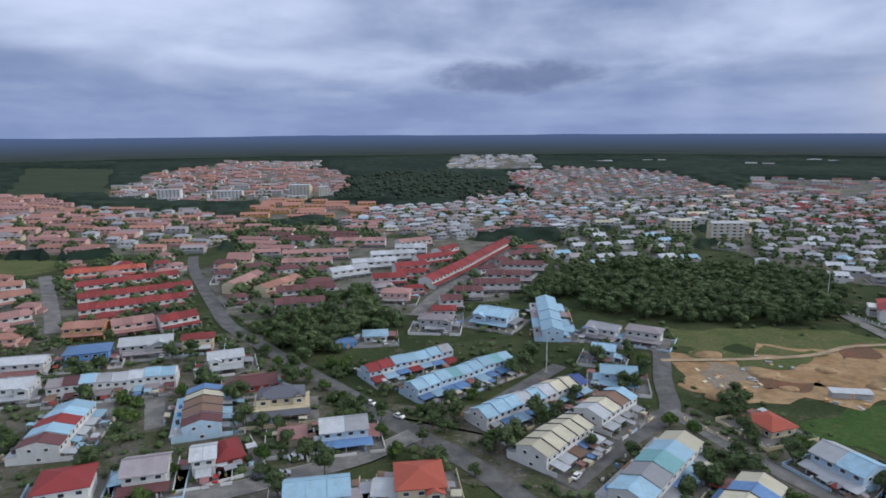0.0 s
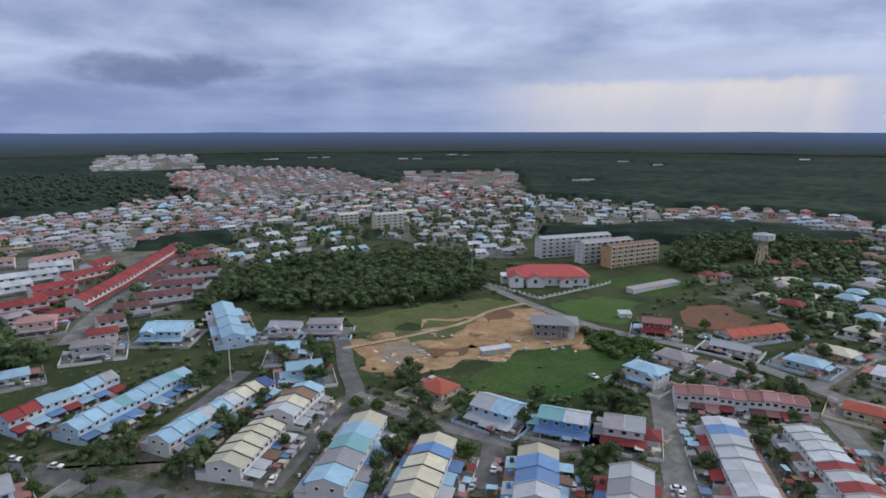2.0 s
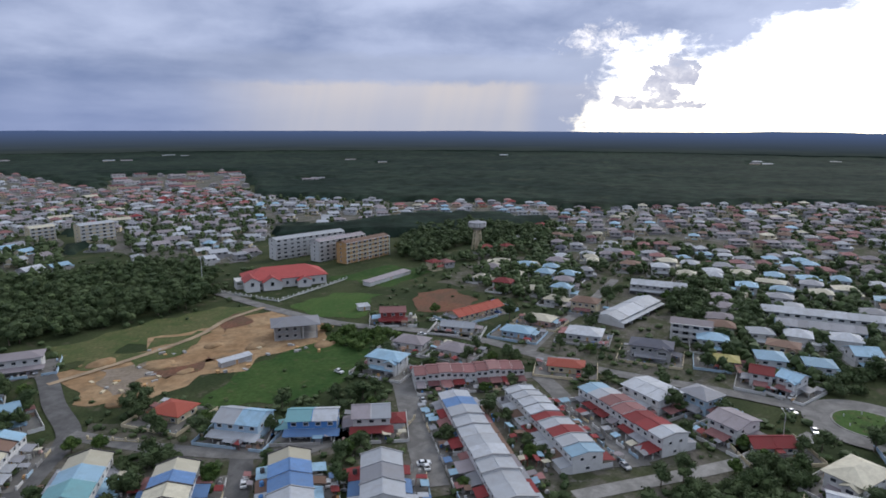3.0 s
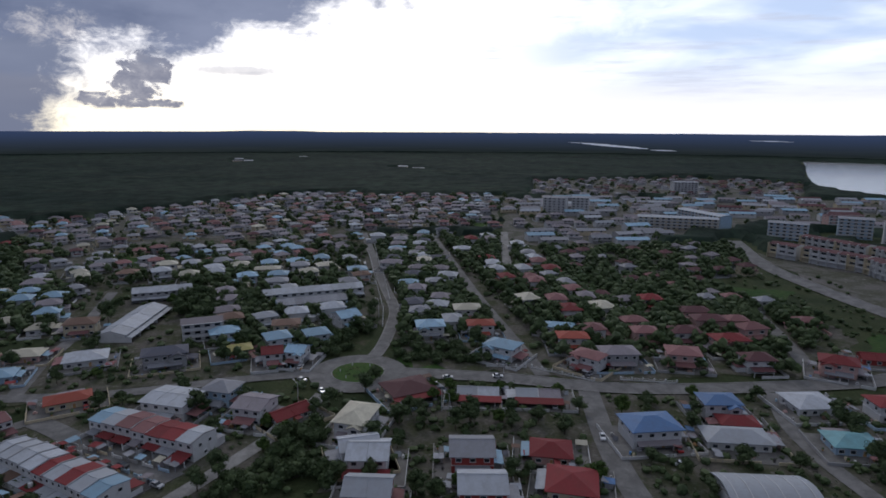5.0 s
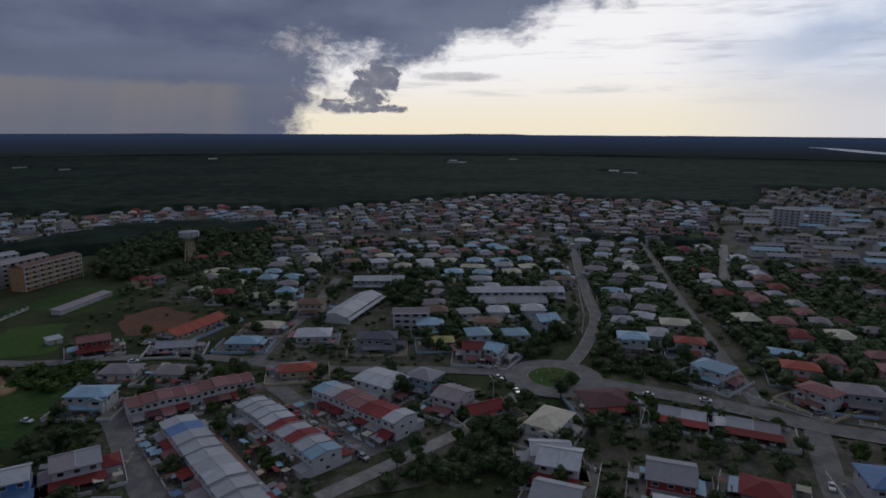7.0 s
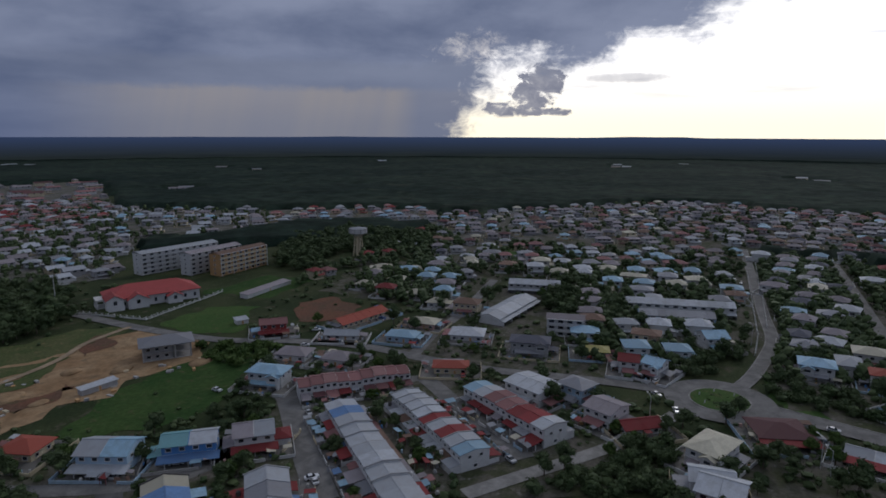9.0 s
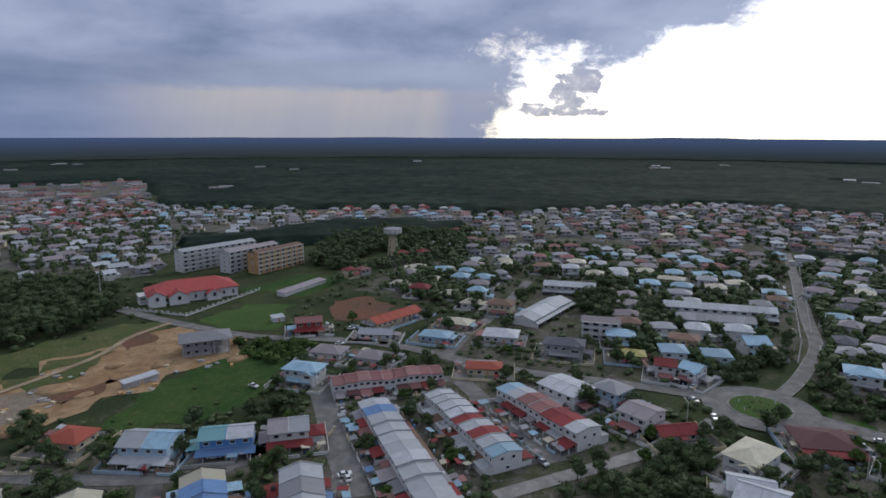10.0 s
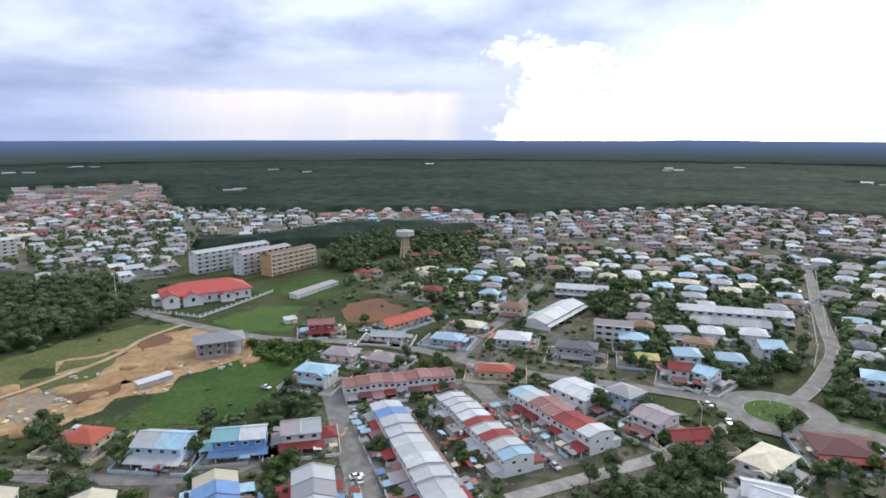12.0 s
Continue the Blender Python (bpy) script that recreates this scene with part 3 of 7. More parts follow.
def house(x, y, rot, w, d, roof="w", wall="w", kind="hip", storeys=2, porch="", rise=0.0, wing="", label=""):
    """A detached or paired house. Its front looks to -y before the turn."""
    h = 3.1 * storeys + 0.1
    roofs, roof = roof, roof[0]
    rise = rise or (2.1 if d > 9 else 1.6)
    text = label or f"{'two' if storeys == 2 else 'single'}-storey {WALL_WORD[wall]} house with a {ROOF_WORD[roof]} {'hipped' if kind == 'hip' else 'gabled'} roof"
    e = thing("house", x, y, rot, text, "house")
    if kind == "hip":
        s = Shape().box(-w / 2, w / 2, -d / 2, d / 2, 0, h)
        s.box(-w / 2 - 0.15, w / 2 + 0.15, -d / 2 - 0.15, d / 2 + 0.15, 3.0, 3.2)
        part("wall", s, WALL[wall], e)
        part("roof", Shape().hip(w + 1.8, d + 1.8, h + 0.1, rise), ROOF[roof], e)
    elif kind == "gable":
        part("wall", gable_wall(w, d, h, rise), WALL[wall], e)
        r = Shape().extrude_x(gable_profile(d, h, rise, 0.8), -w / 2 - 0.7, w / 2 + 0.7)
        r.box(-w / 2 - 0.7, w / 2 + 0.7, -0.25, 0.25, h + rise - 0.08, h + rise + 0.07)
        for k in range(1, max(2, int(w / 5))):
            xx = -w / 2 + k * w / max(2, int(w / 5))
            r.extrude_x([(yy, zz + 0.1) for yy, zz in gable_profile(d, h, rise, 0.8)], xx - 0.09, xx + 0.09)
        if len(roofs) == 1:
            part("roof", r, ROOF[roof], e)
        else:
            for i, rk in enumerate(roofs):
                hw = (w + 1.4) / len(roofs)
                q = Shape().extrude_x(gable_profile(d, h, rise, 0.8), -hw / 2, hw / 2 - 0.25)
                q.box(-hw / 2, hw / 2 - 0.25, -0.25, 0.25, h + rise - 0.08, h + rise + 0.07)
                part("roof", q, ROOF[rk], e, pose((i + 0.5) * hw - (w + 1.4) / 2, 0, 0), ROOF_WORD[rk] + " roof half")
    else:  # two gables side by side, their ends to the front
        part("wall", Shape().box(-w / 2, w / 2, -d / 2, d / 2, 0, h), WALL[wall], e)
        for sx in (-1, 1):
            g = gable_wall(d, w / 2, 0.05, rise)
            part("gable", g, WALL[wall], e, pose(sx * w / 4, 0, h, 0, 0, 90))
            r = Shape().extrude_x(gable_profile(w / 2, 0.05, rise, 0.05 + 0.3), -d / 2 - 0.8, d / 2 + 0.8)
            part("roof", r, ROOF[roof], e, pose(sx * (w / 4 + 0.17), 0, h + 0.02, 0, 0, 90))
    if porch:
        pr = part("porch_roof", lean_to(w + 2.4, 4.0, 2.45, 3.15), ROOF[porch], e, pose(0, -d / 2 - 0.16, 0))
        for xx in (-w * 0.42, 0, w * 0.42):
            part("porch_post", post_mesh(2.4), None, pr, pose(xx, -3.1, 0))
    if wing:
        part("wing_wall", Shape().box(-w * 0.3, w * 0.3, -2.6, 2.6, 0, 2.8), WALL[wall], e, pose(w / 2 + 2.5, 0.5, 0, 0, 0, 90))
        part("wing_roof", Shape().hip(w * 0.6 + 1, 6.2, 2.9, 1.2), ROOF[wing], e, pose(w / 2 + 2.5, 0.5, 0, 0, 0, 90))
    rng = random.Random(int(abs(x * 3.1 + y * 7.7)))
    if storeys == 2:
        if not porch:
            pk = rng.choice((roof, roof, "k", "g", "w", "q"))
            pr = part("porch_roof", lean_to(w * rng.uniform(0.6, 0.95), rng.uniform(2.4, 4.4), 2.5, 3.1), ROOF[pk], e, pose(0, -d / 2 - 0.16, 0))
            for xx in (-w * 0.27, w * 0.27):
                part("porch_post", post_mesh(2.4), None, pr, pose(xx, -2.2, 0))
        if rng.random() < 0.3 and len(roofs) == 1:
            bw = w * rng.uniform(0.3, 0.42)
            bx = rng.choice((-1, 1)) * (w / 2 - bw / 2 - 0.3)
            bay = part("bay", gable_wall(3.0, bw, 5.6, bw * 0.22), WALL[wall], e, pose(bx, -d / 2 - 0.3, 0, 0, 0, 90))
            part("bay_roof", Shape().extrude_x(gable_profile(bw, 5.6, bw * 0.22, 0.5), -2.3, 3.0), ROOF[roof], bay, pose(0, 0, 0.05))
            window(bay, -1.5, 0, 4.4, -90, bw * 0.55, 1.4)
        part("floor_band", Shape().box(-w / 2 - 0.12, w / 2 + 0.12, -d / 2 - 0.12, d / 2 + 0.12, 2.95, 3.15), WALL["w" if wall != "w" else "g"], e) if kind != "hip" else None
    if rng.random() < 0.75:
        sg = rng.choice((-1, 1)) if not wing else -1
        cw = rng.uniform(3.0, 4.6)
        part("carport_roof", lean_to(d * rng.uniform(0.6, 0.95), cw, 2.4, 2.9), ROOF[rng.choice((roof, "g", "k", "l", "q", "w"))], e, pose(sg * w / 2, 0, 0, 0, 0, 90 if sg > 0 else -90))
        for yy in (-d * 0.28, d * 0.28):
            part("carport_post", post_mesh(2.3), None, e, pose(sg * (w / 2 + cw - 0.4), yy, 0))
    if rng.random() < 0.5:
        part("kitchen_extension", Shape().box(-w * 0.3, w * 0.3, 0, 3.4, 0, 2.6).extrude_x([(-0.05, 3.1), (3.9, 2.7), (3.9, 2.56), (-0.05, 2.96)][::-1], -w * 0.33, w * 0.33, 1), [WALL[wall], ROOF[rng.choice((roof, "g", "k", "u"))]], e, pose(rng.uniform(-0.12, 0.12) * w, d / 2, 0))
    gx, gy = w / 2 + rng.uniform(4.5, 6), d / 2 + rng.uniform(5.5, 7.5)
    part("yard_slab", Shape().box(-gx, gx, -gy, d / 2 + 4, 0, 0.37), CONCRETE_YARD, e)
    fk = rng.choice("wwgcel")
    part("front_wall", Shape().box(-gx, gx * 0.25, -gy - 0.1, -gy + 0.1, 0, 1.3), WALL[fk], e)
    part("front_wall", Shape().box(gx * 0.6, gx, -gy - 0.1, -gy + 0.1, 0, 1.3), WALL[fk], e)
    for sg in (-1, 1):
        part("side_wall", Shape().box(-0.1, 0.1, -gy + 0.1, d / 2 + 3.9, 0, 1.5), WALL[fk], e, pose(sg * gx, 0, 0))
    if rng.random() < 0.4:
        q = pose(x, y, 0, 0, 0, rot) @ Vector((gx * 0.42, -gy + 3.4, 0))
        car(q.x, q.y, rot + rng.uniform(-6, 6), rng.choice("wwsskrb"))
    for _ in range(rng.choice((0, 1, 2))):
        q = pose(x, y, 0, 0, 0, rot) @ Vector((rng.choice((-1, 1)) * (gx - 1.6), rng.uniform(0, d / 2 + 2), 0))
        lumber(q.x, q.y, rot + rng.choice((0, 90)), rng)
    litter(x, y, rot, -gx + 1, gx - 1, -gy + 0.8, -d / 2 - 1.2, rng.randint(3, 7), rng)
    litter(x, y, rot, w / 2 + 0.8, gx - 0.6, -d / 2, d / 2 + 3, rng.randint(1, 4), rng)
    litter(x, y, rot, -gx + 0.6, -w / 2 - 0.8, -d / 2, d / 2 + 3, rng.randint(1, 4), rng)
    nx = max(2, int(w / 3.4))
    for fl in range(storeys):
        z = 1.6 + 3.1 * fl
        for i in range(nx):
            xx = (i + 0.5) * w / nx - w / 2
            if not (fl == 0 and i == nx // 2):
                window(e, xx, -d / 2, z, 0, 1.8, 1.4)
        for yy in (-d / 4, d / 4):
            if fl == storeys - 1:
                window(e, -w / 2, yy, z, -90, 1.5, 1.3)
                window(e, w / 2, yy, z, 90, 1.5, 1.3)
    door(e, (nx // 2 + 0.5) * w / nx - w / 2, -d / 2, 0, wall)
    OCC.append((x, y, max(w, d) / 2 + 4))
    return e


def villa(x, y, rot):
    """A large house: slate hipped roof with cream gables, standing on a wide ground floor with a roof terrace and balustrade."""
    e = thing("house", x, y, rot, "large cream villa with slate hipped roof and balustraded roof terrace", "house")
    part("ground_floor", Shape().box(-9.5, 9.5, -7.5, 6.0, 0, 3.3).box(-9.8, 9.8, -7.8, 6.3, 3.3, 3.6), WALL["e"], e)
    part("terrace_roof", Shape().extrude_x([(-11.0, 2.7), (-7.6, 3.65), (-7.6, 3.5), (-11.0, 2.55)][::-1], -10.2, 10.2), ROOF["d"], e)
    part("upper_floor", Shape().box(-7.5, 7.5, -4.0, 5.0, 3.6, 6.8).box(-7.8, 7.8, -4.3, 5.3, 6.6, 6.85), WALL["e"], e)
    part("roof", Shape().hip(16.6, 10.6, 6.95, 2.6), ROOF["d"], e)
    for xx, ww in ((-6.2, 4.2), (6.2, 4.2), (0.5, 5.0)):
        yy = -4.2 if xx != 0.5 else 5.0
        bay = part("gable_bay", gable_wall(1.8, ww, 7.0, ww * 0.28), WALL["e"], e, pose(xx, yy, 0, 0, 0, 90))
        part("gable_roof", Shape().extrude_x(gable_profile(ww, 7.0, ww * 0.28, 0.3), -1.2, 3.0 if yy < 0 else 1.2), ROOF["d"], bay, pose(0, 0, 0.06))
        if yy < 0:
            window(bay, -0.9, 0, 5.4, -90, 2.0, 1.5)
    for x0, x1, y0, y1 in ((-9.7, 9.7, -7.7, -7.5), (-9.7, -9.5, -7.5, 6.2), (9.5, 9.7, -7.5, 6.2)):
        part("balustrade", Shape().box(x0, x1, y0, y1, 3.6, 3.75).box(x0, x1, y0, y1, 4.35, 4.5), WALL["e"], e)
    for k in range(14):
        part("baluster", Shape().box(-0.09, 0.09, -0.08, 0.08, 3.75, 4.35), WALL["w"], e, pose(-9.1 + k * 1.4, -7.6, 0))
    for xx in (-7.5, -3.5, 0.5, 4.5, 8.0):
        window(e, xx, -7.5, 1.7, 0, 2.2, 1.6)
    for xx in (-2.4, 1.8):
        window(e, xx, -4.0, 5.3, 0, 1.9, 1.6)
    for z, yy in ((5.3, 0.5), (1.7, -3.0), (1.7, 2.5)):
        window(e, -7.5 if z > 3 else -9.5, yy, z, -90, 1.8, 1.5)
    door(e, -1.5, -7.5, 0, "e")
    part("yard_slab", Shape().box(-13, 13, -14, 9, 0, 0.37), CONCRETE_YARD, e)
    for a, b in ((-13, 2), (6, 13)):
        part("front_wall", Shape().box(a, b, -14.1, -13.9, 0, 1.5), WALL["e"], e)
    litter(x, y, rot, -11, 11, -13, -9, 7, random.Random(4))
    OCC.append((x, y, 14))


# a distant house: wall mesh with its roof and a few windows, built once for each look and then copied
FAR = {}


def far_row(ax, ay, bx, by, units, d, roof, wall="w", h=6.2, porch=""):
    """A terrace seen from afar: one long wall, a roof for each unit, a window for each unit."""
    length, rot = math.hypot(bx - ax, by - ay), math.degrees(math.atan2(by - ay, bx - ax))
    w = length / units
    s = gable_wall(length, d, h, 1.9)
    for k in range(units + 1):
        s.box(-length / 2 + k * w * 0.996, -length / 2 + k * w * 0.996 + 0.2, -d / 2 - 3, -d / 2, 0, 2.6)
    row = part("terrace", s, WALL[wall], None, pose((ax + bx) / 2, (ay + by) / 2, 0, 0, 0, rot))
    tagged(row, f"{WALL_WORD[wall]} terrace with a long {ROOF_WORD[roof]} roof", "terraced houses", "terrace rows")
    for u in range(units):
        x = (u + 0.5) * w - length / 2
        r = Shape().extrude_x(gable_profile(d, h + (u % 2) * 0.12, 1.9, 0.8), -w / 2, w / 2 - 0.05)
        part("roof", r, ROOF[roof], row, pose(x, 0, 0))
        part("porch_roof", lean_to(w - 0.2, 3.4, 2.6, 3.1), ROOF[porch or roof], row, pose(x, -d / 2, 0))
        window(row, x, -d / 2, h - 1.5, 0, min(3.2, w * 0.55), 1.5)
        if h > 8:
            window(row, x, -d / 2, h - 4.5, 0, min(3.2, w * 0.55), 1.5)
    n = max(2, int(length / 7))
    for i in range(n + 1):
        OCC.append((ax + (bx - ax) * i / n, ay + (by - ay) * i / n, d / 2 + 3))
    return row


def shop_row(ax, ay, bx, by, d=13.0):
    """A three-storey row of white shophouses: stepped fronts, arcaded ground floor, balconies, maroon roofs."""
    length, rot = math.hypot(bx - ax, by - ay), math.degrees(math.atan2(by - ay, bx - ax))
    n = max(3, round(length / 6.2))
    w = length / n
    row = thing("shop_terrace", (ax + bx) / 2, (ay + by) / 2, rot, "white three-storey shophouse row with maroon tiled roofs", "shophouses", "shophouse rows")
    for u in range(n):
        x, step = (u + 0.5) * w - length / 2, (0.0, 0.0, -1.4, -1.4)[u % 4]
        body = gable_wall(w - 0.04, d, 11.0, 1.2).box(-w / 2 + 0.02, -w / 2 + 0.35, -d / 2 - 2.2, -d / 2, 0, 11.6)
        body.box(-w / 2 + 0.02, w / 2 - 0.02, -d / 2 - 2.0, -d / 2, 3.6, 4.0).box(-w / 2 + 0.02, w / 2 - 0.02, -d / 2 - 1.5, -d / 2 - 1.3, 7.2, 8.2)
        unit = part("wall", body, WALL["w" if u % 5 else "e"], row, pose(x, step, 0))
        part("roof", Shape().extrude_x(gable_profile(d, 11.0, 1.2, 0.8), -w / 2, w / 2 - 0.06), ROOF["m"], row, pose(x, step, 0))
        for z in (5.6, 9.4):
            window(unit, 0, -d / 2, z, 0, w * 0.62, 1.7)
    for i in range(int(length / 7) + 1):
        k = i * 7 / length
        OCC.append((ax + (bx - ax) * k, ay + (by - ay) * k, d / 2 + 3))
    return row


JOINED = Shape()
JOIN_MATS = [*ROOF.values(), *WALL.values(), GLASS]
SIZES = {"a": (11, 9, 6.0), "b": (15, 9.5, 6.0), "c": (10, 9, 3.2), "r": (34, 10, 6.2), "s": (24, 9, 6.0), "L": (30, 14, 6.5), "H": (14, 9, 5.2)}


def far_shapes(shape):
    """Wall and roof of a distant house."""
    w, d, h = SIZES[shape]
    gable = shape in "rsLH"
    rise = 2.0 if gable else 2.2
    s = gable_wall(w, d, h, rise) if gable else Shape().box(-w / 2, w / 2, -d / 2, d / 2, 0, h)
    if shape in "rsb":
        s.box(-w / 2, w / 2, -d / 2 - 1.6, -d / 2, 2.9, 3.15)
        for k in range(int(w / 5) + 1):
            s.box(-w / 2 + k * w / int(w / 5) * 0.985, -w / 2 + k * w / int(w / 5) * 0.985 + 0.2, -d / 2 - 1.6, -d / 2, 0, 2.9)
    if gable:
        r = Shape().extrude_x(gable_profile(d, h, rise, 0.9), -w / 2 - 0.6, w / 2 + 0.6)
        if shape in "rs":
            for k in range(1, int(w / 6)):
                xx = -w / 2 + k * w / int(w / 6)
                r.extrude_x([(yy, zz + 0.22) for yy, zz in gable_profile(d, h, rise, 0.9)], xx - 0.12, xx + 0.12)
    else:
        r = Shape().hip(w + 1.8, d + 1.8, h + 0.1, rise)
        if shape != "c":
            r.extrude_x([(-d / 2 - 4, 2.7), (-d / 2, 3.2), (-d / 2, 3.05), (-d / 2 - 4, 2.55)][::-1], -w * 0.36, w * 0.45)
            s.box(-w * 0.3, -w * 0.3 + 0.25, -d / 2 - 3.8, -d / 2 - 3.5, 0, 2.6)
            s.box(w * 0.4, w * 0.4 + 0.25, -d / 2 - 3.8, -d / 2 - 3.5, 0, 2.6)
    if shape in "abcH":
        s.box(w / 2, w / 2 + 3.6, -d * 0.3, d * 0.35, 0, 2.4)
        r.extrude_x([(-d * 0.36, 2.4), (d * 0.42, 2.85), (d * 0.42, 3.0), (-d * 0.36, 2.55)], w / 2, w / 2 + 4.2)
        s.box(-w * 0.3, w * 0.2, d / 2, d / 2 + 2.6, 0, 2.5)
        r.extrude_x([(d / 2, 3.0), (d / 2 + 3.1, 2.6), (d / 2 + 3.1, 2.46), (d / 2, 2.86)][::-1], -w * 0.34, w * 0.24)
        s.box(-w / 2 - 3.2, -w / 2 - 3.0, -d / 2 - 5, d / 2 + 3, 0, 1.3)
        s.box(-w / 2 - 3.0, w * 0.2, -d / 2 - 5, -d / 2 - 4.8, 0, 1.2)
    return s, r


def far_house(x, y, rot, look_key, detail=True):
    """A distant house with its roof and windows, built once for each look and then copied; the farthest are joined."""
    roof, wall, shape = look_key
    w, d, h = SIZES[shape]
    for q in (-0.35, 0, 0.35) if shape in "rsL" else (0,):
        OCC.append((x + q * w * math.cos(radians(rot)), y + q * w * math.sin(radians(rot)), (d if shape in "rsL" else max(w, d)) / 2 + 1.5))
    n = {"a": 2, "b": 3, "c": 2, "r": 5, "s": 4, "L": 3, "H": 3}[shape]
    if not detail:
        roof = RNG.choice({"w": "wwgk", "l": "lglw", "e": "ekg"}.get(roof, roof))
        if ("far", shape) not in CACHE:
            CACHE["far", shape] = far_shapes(shape)
        s, r = CACHE["far", shape]
        k, slots = RNG.uniform(0.85, 1.12), (list(ROOF).index(roof), len(ROOF) + list(WALL).index(wall))
        m = pose(x, y, 0, 0, 0, rot) @ Matrix.Diagonal((RNG.uniform(0.72, 0.98), RNG.uniform(0.78, 0.95), k * 0.86, 1))
        if wall == "w":
            slots = (slots[0], len(ROOF) + list(WALL).index(RNG.choice("wwgge")))
        for sh, slot in ((r, slots[0]), (s, slots[1])):
            JOINED.solid([m @ Vector(p) for p in sh.v], sh.f, slot)
        for i in range(n):
            xx = (i + 0.5) * w / n - w / 2
            for sg in (-1, 1):
                yy = sg * (d / 2 + 0.04)
                q = [(xx - 1.1, yy, h - 2.1), (xx + 1.1, yy, h - 2.1), (xx + 1.1, yy, h - 0.8), (xx - 1.1, yy, h - 0.8)]
                JOINED.solid([m @ Vector(p) for p in (q if sg < 0 else q[::-1])], [(0, 1, 2, 3)], len(JOIN_MATS) - 1)
        return
    if look_key in FAR:
        made = copy_thing(FAR[look_key], Matrix())
        made.matrix_basis = pose(x, y, 0, 0, 0, rot) @ Matrix.Diagonal((RNG.choice((-1, 1)) * RNG.uniform(0.86, 1.18), RNG.uniform(0.9, 1.15), RNG.uniform(0.85, 1.1), 1))
        return made
    s, r = far_shapes(shape)
    ob = part({"r": "terrace", "s": "terrace", "L": "warehouse"}.get(shape, "house"), s, WALL[wall], None, pose(x, y, 0, 0, 0, rot))
    tagged(ob, f"{WALL_WORD[wall]} {'terrace' if shape in 'rs' else 'house'} with a {ROOF_WORD[roof]} roof among gardens", "terraced houses" if shape in "rs" else "house", "houses of the town")
    part("roof", r, ROOF[roof], ob)
    for i in range(n):
        window(ob, (i + 0.5) * w / n - w / 2, -d / 2, h - 1.5, 0, 2.6 if shape in "rs" else 2.2, 1.4)
    FAR[look_key] = ob
    return ob


def free(x, y, r):
    """Whether a disc of radius r is clear of things (a negative r lets it overlap them) and off the roads."""
    rr = max(1.4, r)
    if any((x - ox) ** 2 + (y - oy) ** 2 < (rr + o) ** 2 for ox, oy, o in LANE.cells.get((x // 40, y // 40), ())):
        return False
    return all((x - ox) ** 2 + (y - oy) ** 2 >= (r + o) ** 2 for ox, oy, o in OCC.cells.get((x // 40, y // 40), ()))


def inside(x, y, quad):
    hit = False
    for (x0, y0), (x1, y1) in zip(quad, quad[1:] + quad[:1]):
        if (y0 > y) != (y1 > y) and x < (x1 - x0) * (y - y0) / (y1 - y0) + x0:
            hit = not hit
    return hit


def district(quad, rot, px, py, looks, keep=0.85, jitter=2.6, turn=7, detail=True, yard=True, trees=0):
    """Fills a stretch of town with houses in rows that follow one direction."""
    rng = random.Random(int(abs(quad[0][0] * 7 + quad[0][1] * 13 + len(looks))))
    c, s = math.cos(radians(rot)), math.sin(radians(rot))
    us = [x * c + y * s for x, y in quad]
    vs = [-x * s + y * c for x, y in quad]
    TOWN.append(quad)
    if not detail:
        px, py = px * 0.84, py * 0.86
    if yard:
        patch("yard", quad, YARD if detail else TOWN_GROUND, 0.02)
    v = min(vs) + py / 2
    while v < max(vs):
        u = min(us) + px / 2 + rng.uniform(-2, 2)
        while u < max(us):
            j = jitter if detail else jitter * (2.4 if px < 30 else 3.2)
            a, b = u + rng.uniform(-j, j), v + rng.uniform(-j, j) * 0.8
            x, y = a * c - b * s, a * s + b * c
            if inside(x, y, quad) and rng.random() < keep:
                lk = rng.choice(looks)
                spots = (-1, 0, 1) if lk[2] in "rs" else (0,)
                rr = {"r": 11, "s": 8}.get(lk[2], 0)
                if all(free(x + q * rr * c, y + q * rr * s, 5.2) for q in spots):
                    far_house(x, y, rot + rng.uniform(-turn, turn) * 1.5 + (180 if rng.random() < 0.25 else 0), lk, detail)
            u += px
        v += py
    for _ in range(trees * (4 if detail else 3)):
        x, y = rng.uniform(min(q[0] for q in quad), max(q[0] for q in quad)), rng.uniform(min(q[1] for q in quad), max(q[1] for q in quad))
        if inside(x, y, quad) and free(x, y, -2.2):
            CROWNS.append((x, y, rng.uniform(1.8, 4.2)))


# ---------------------------------------------------------------- ground, roads and patches
LEVEL = [0]


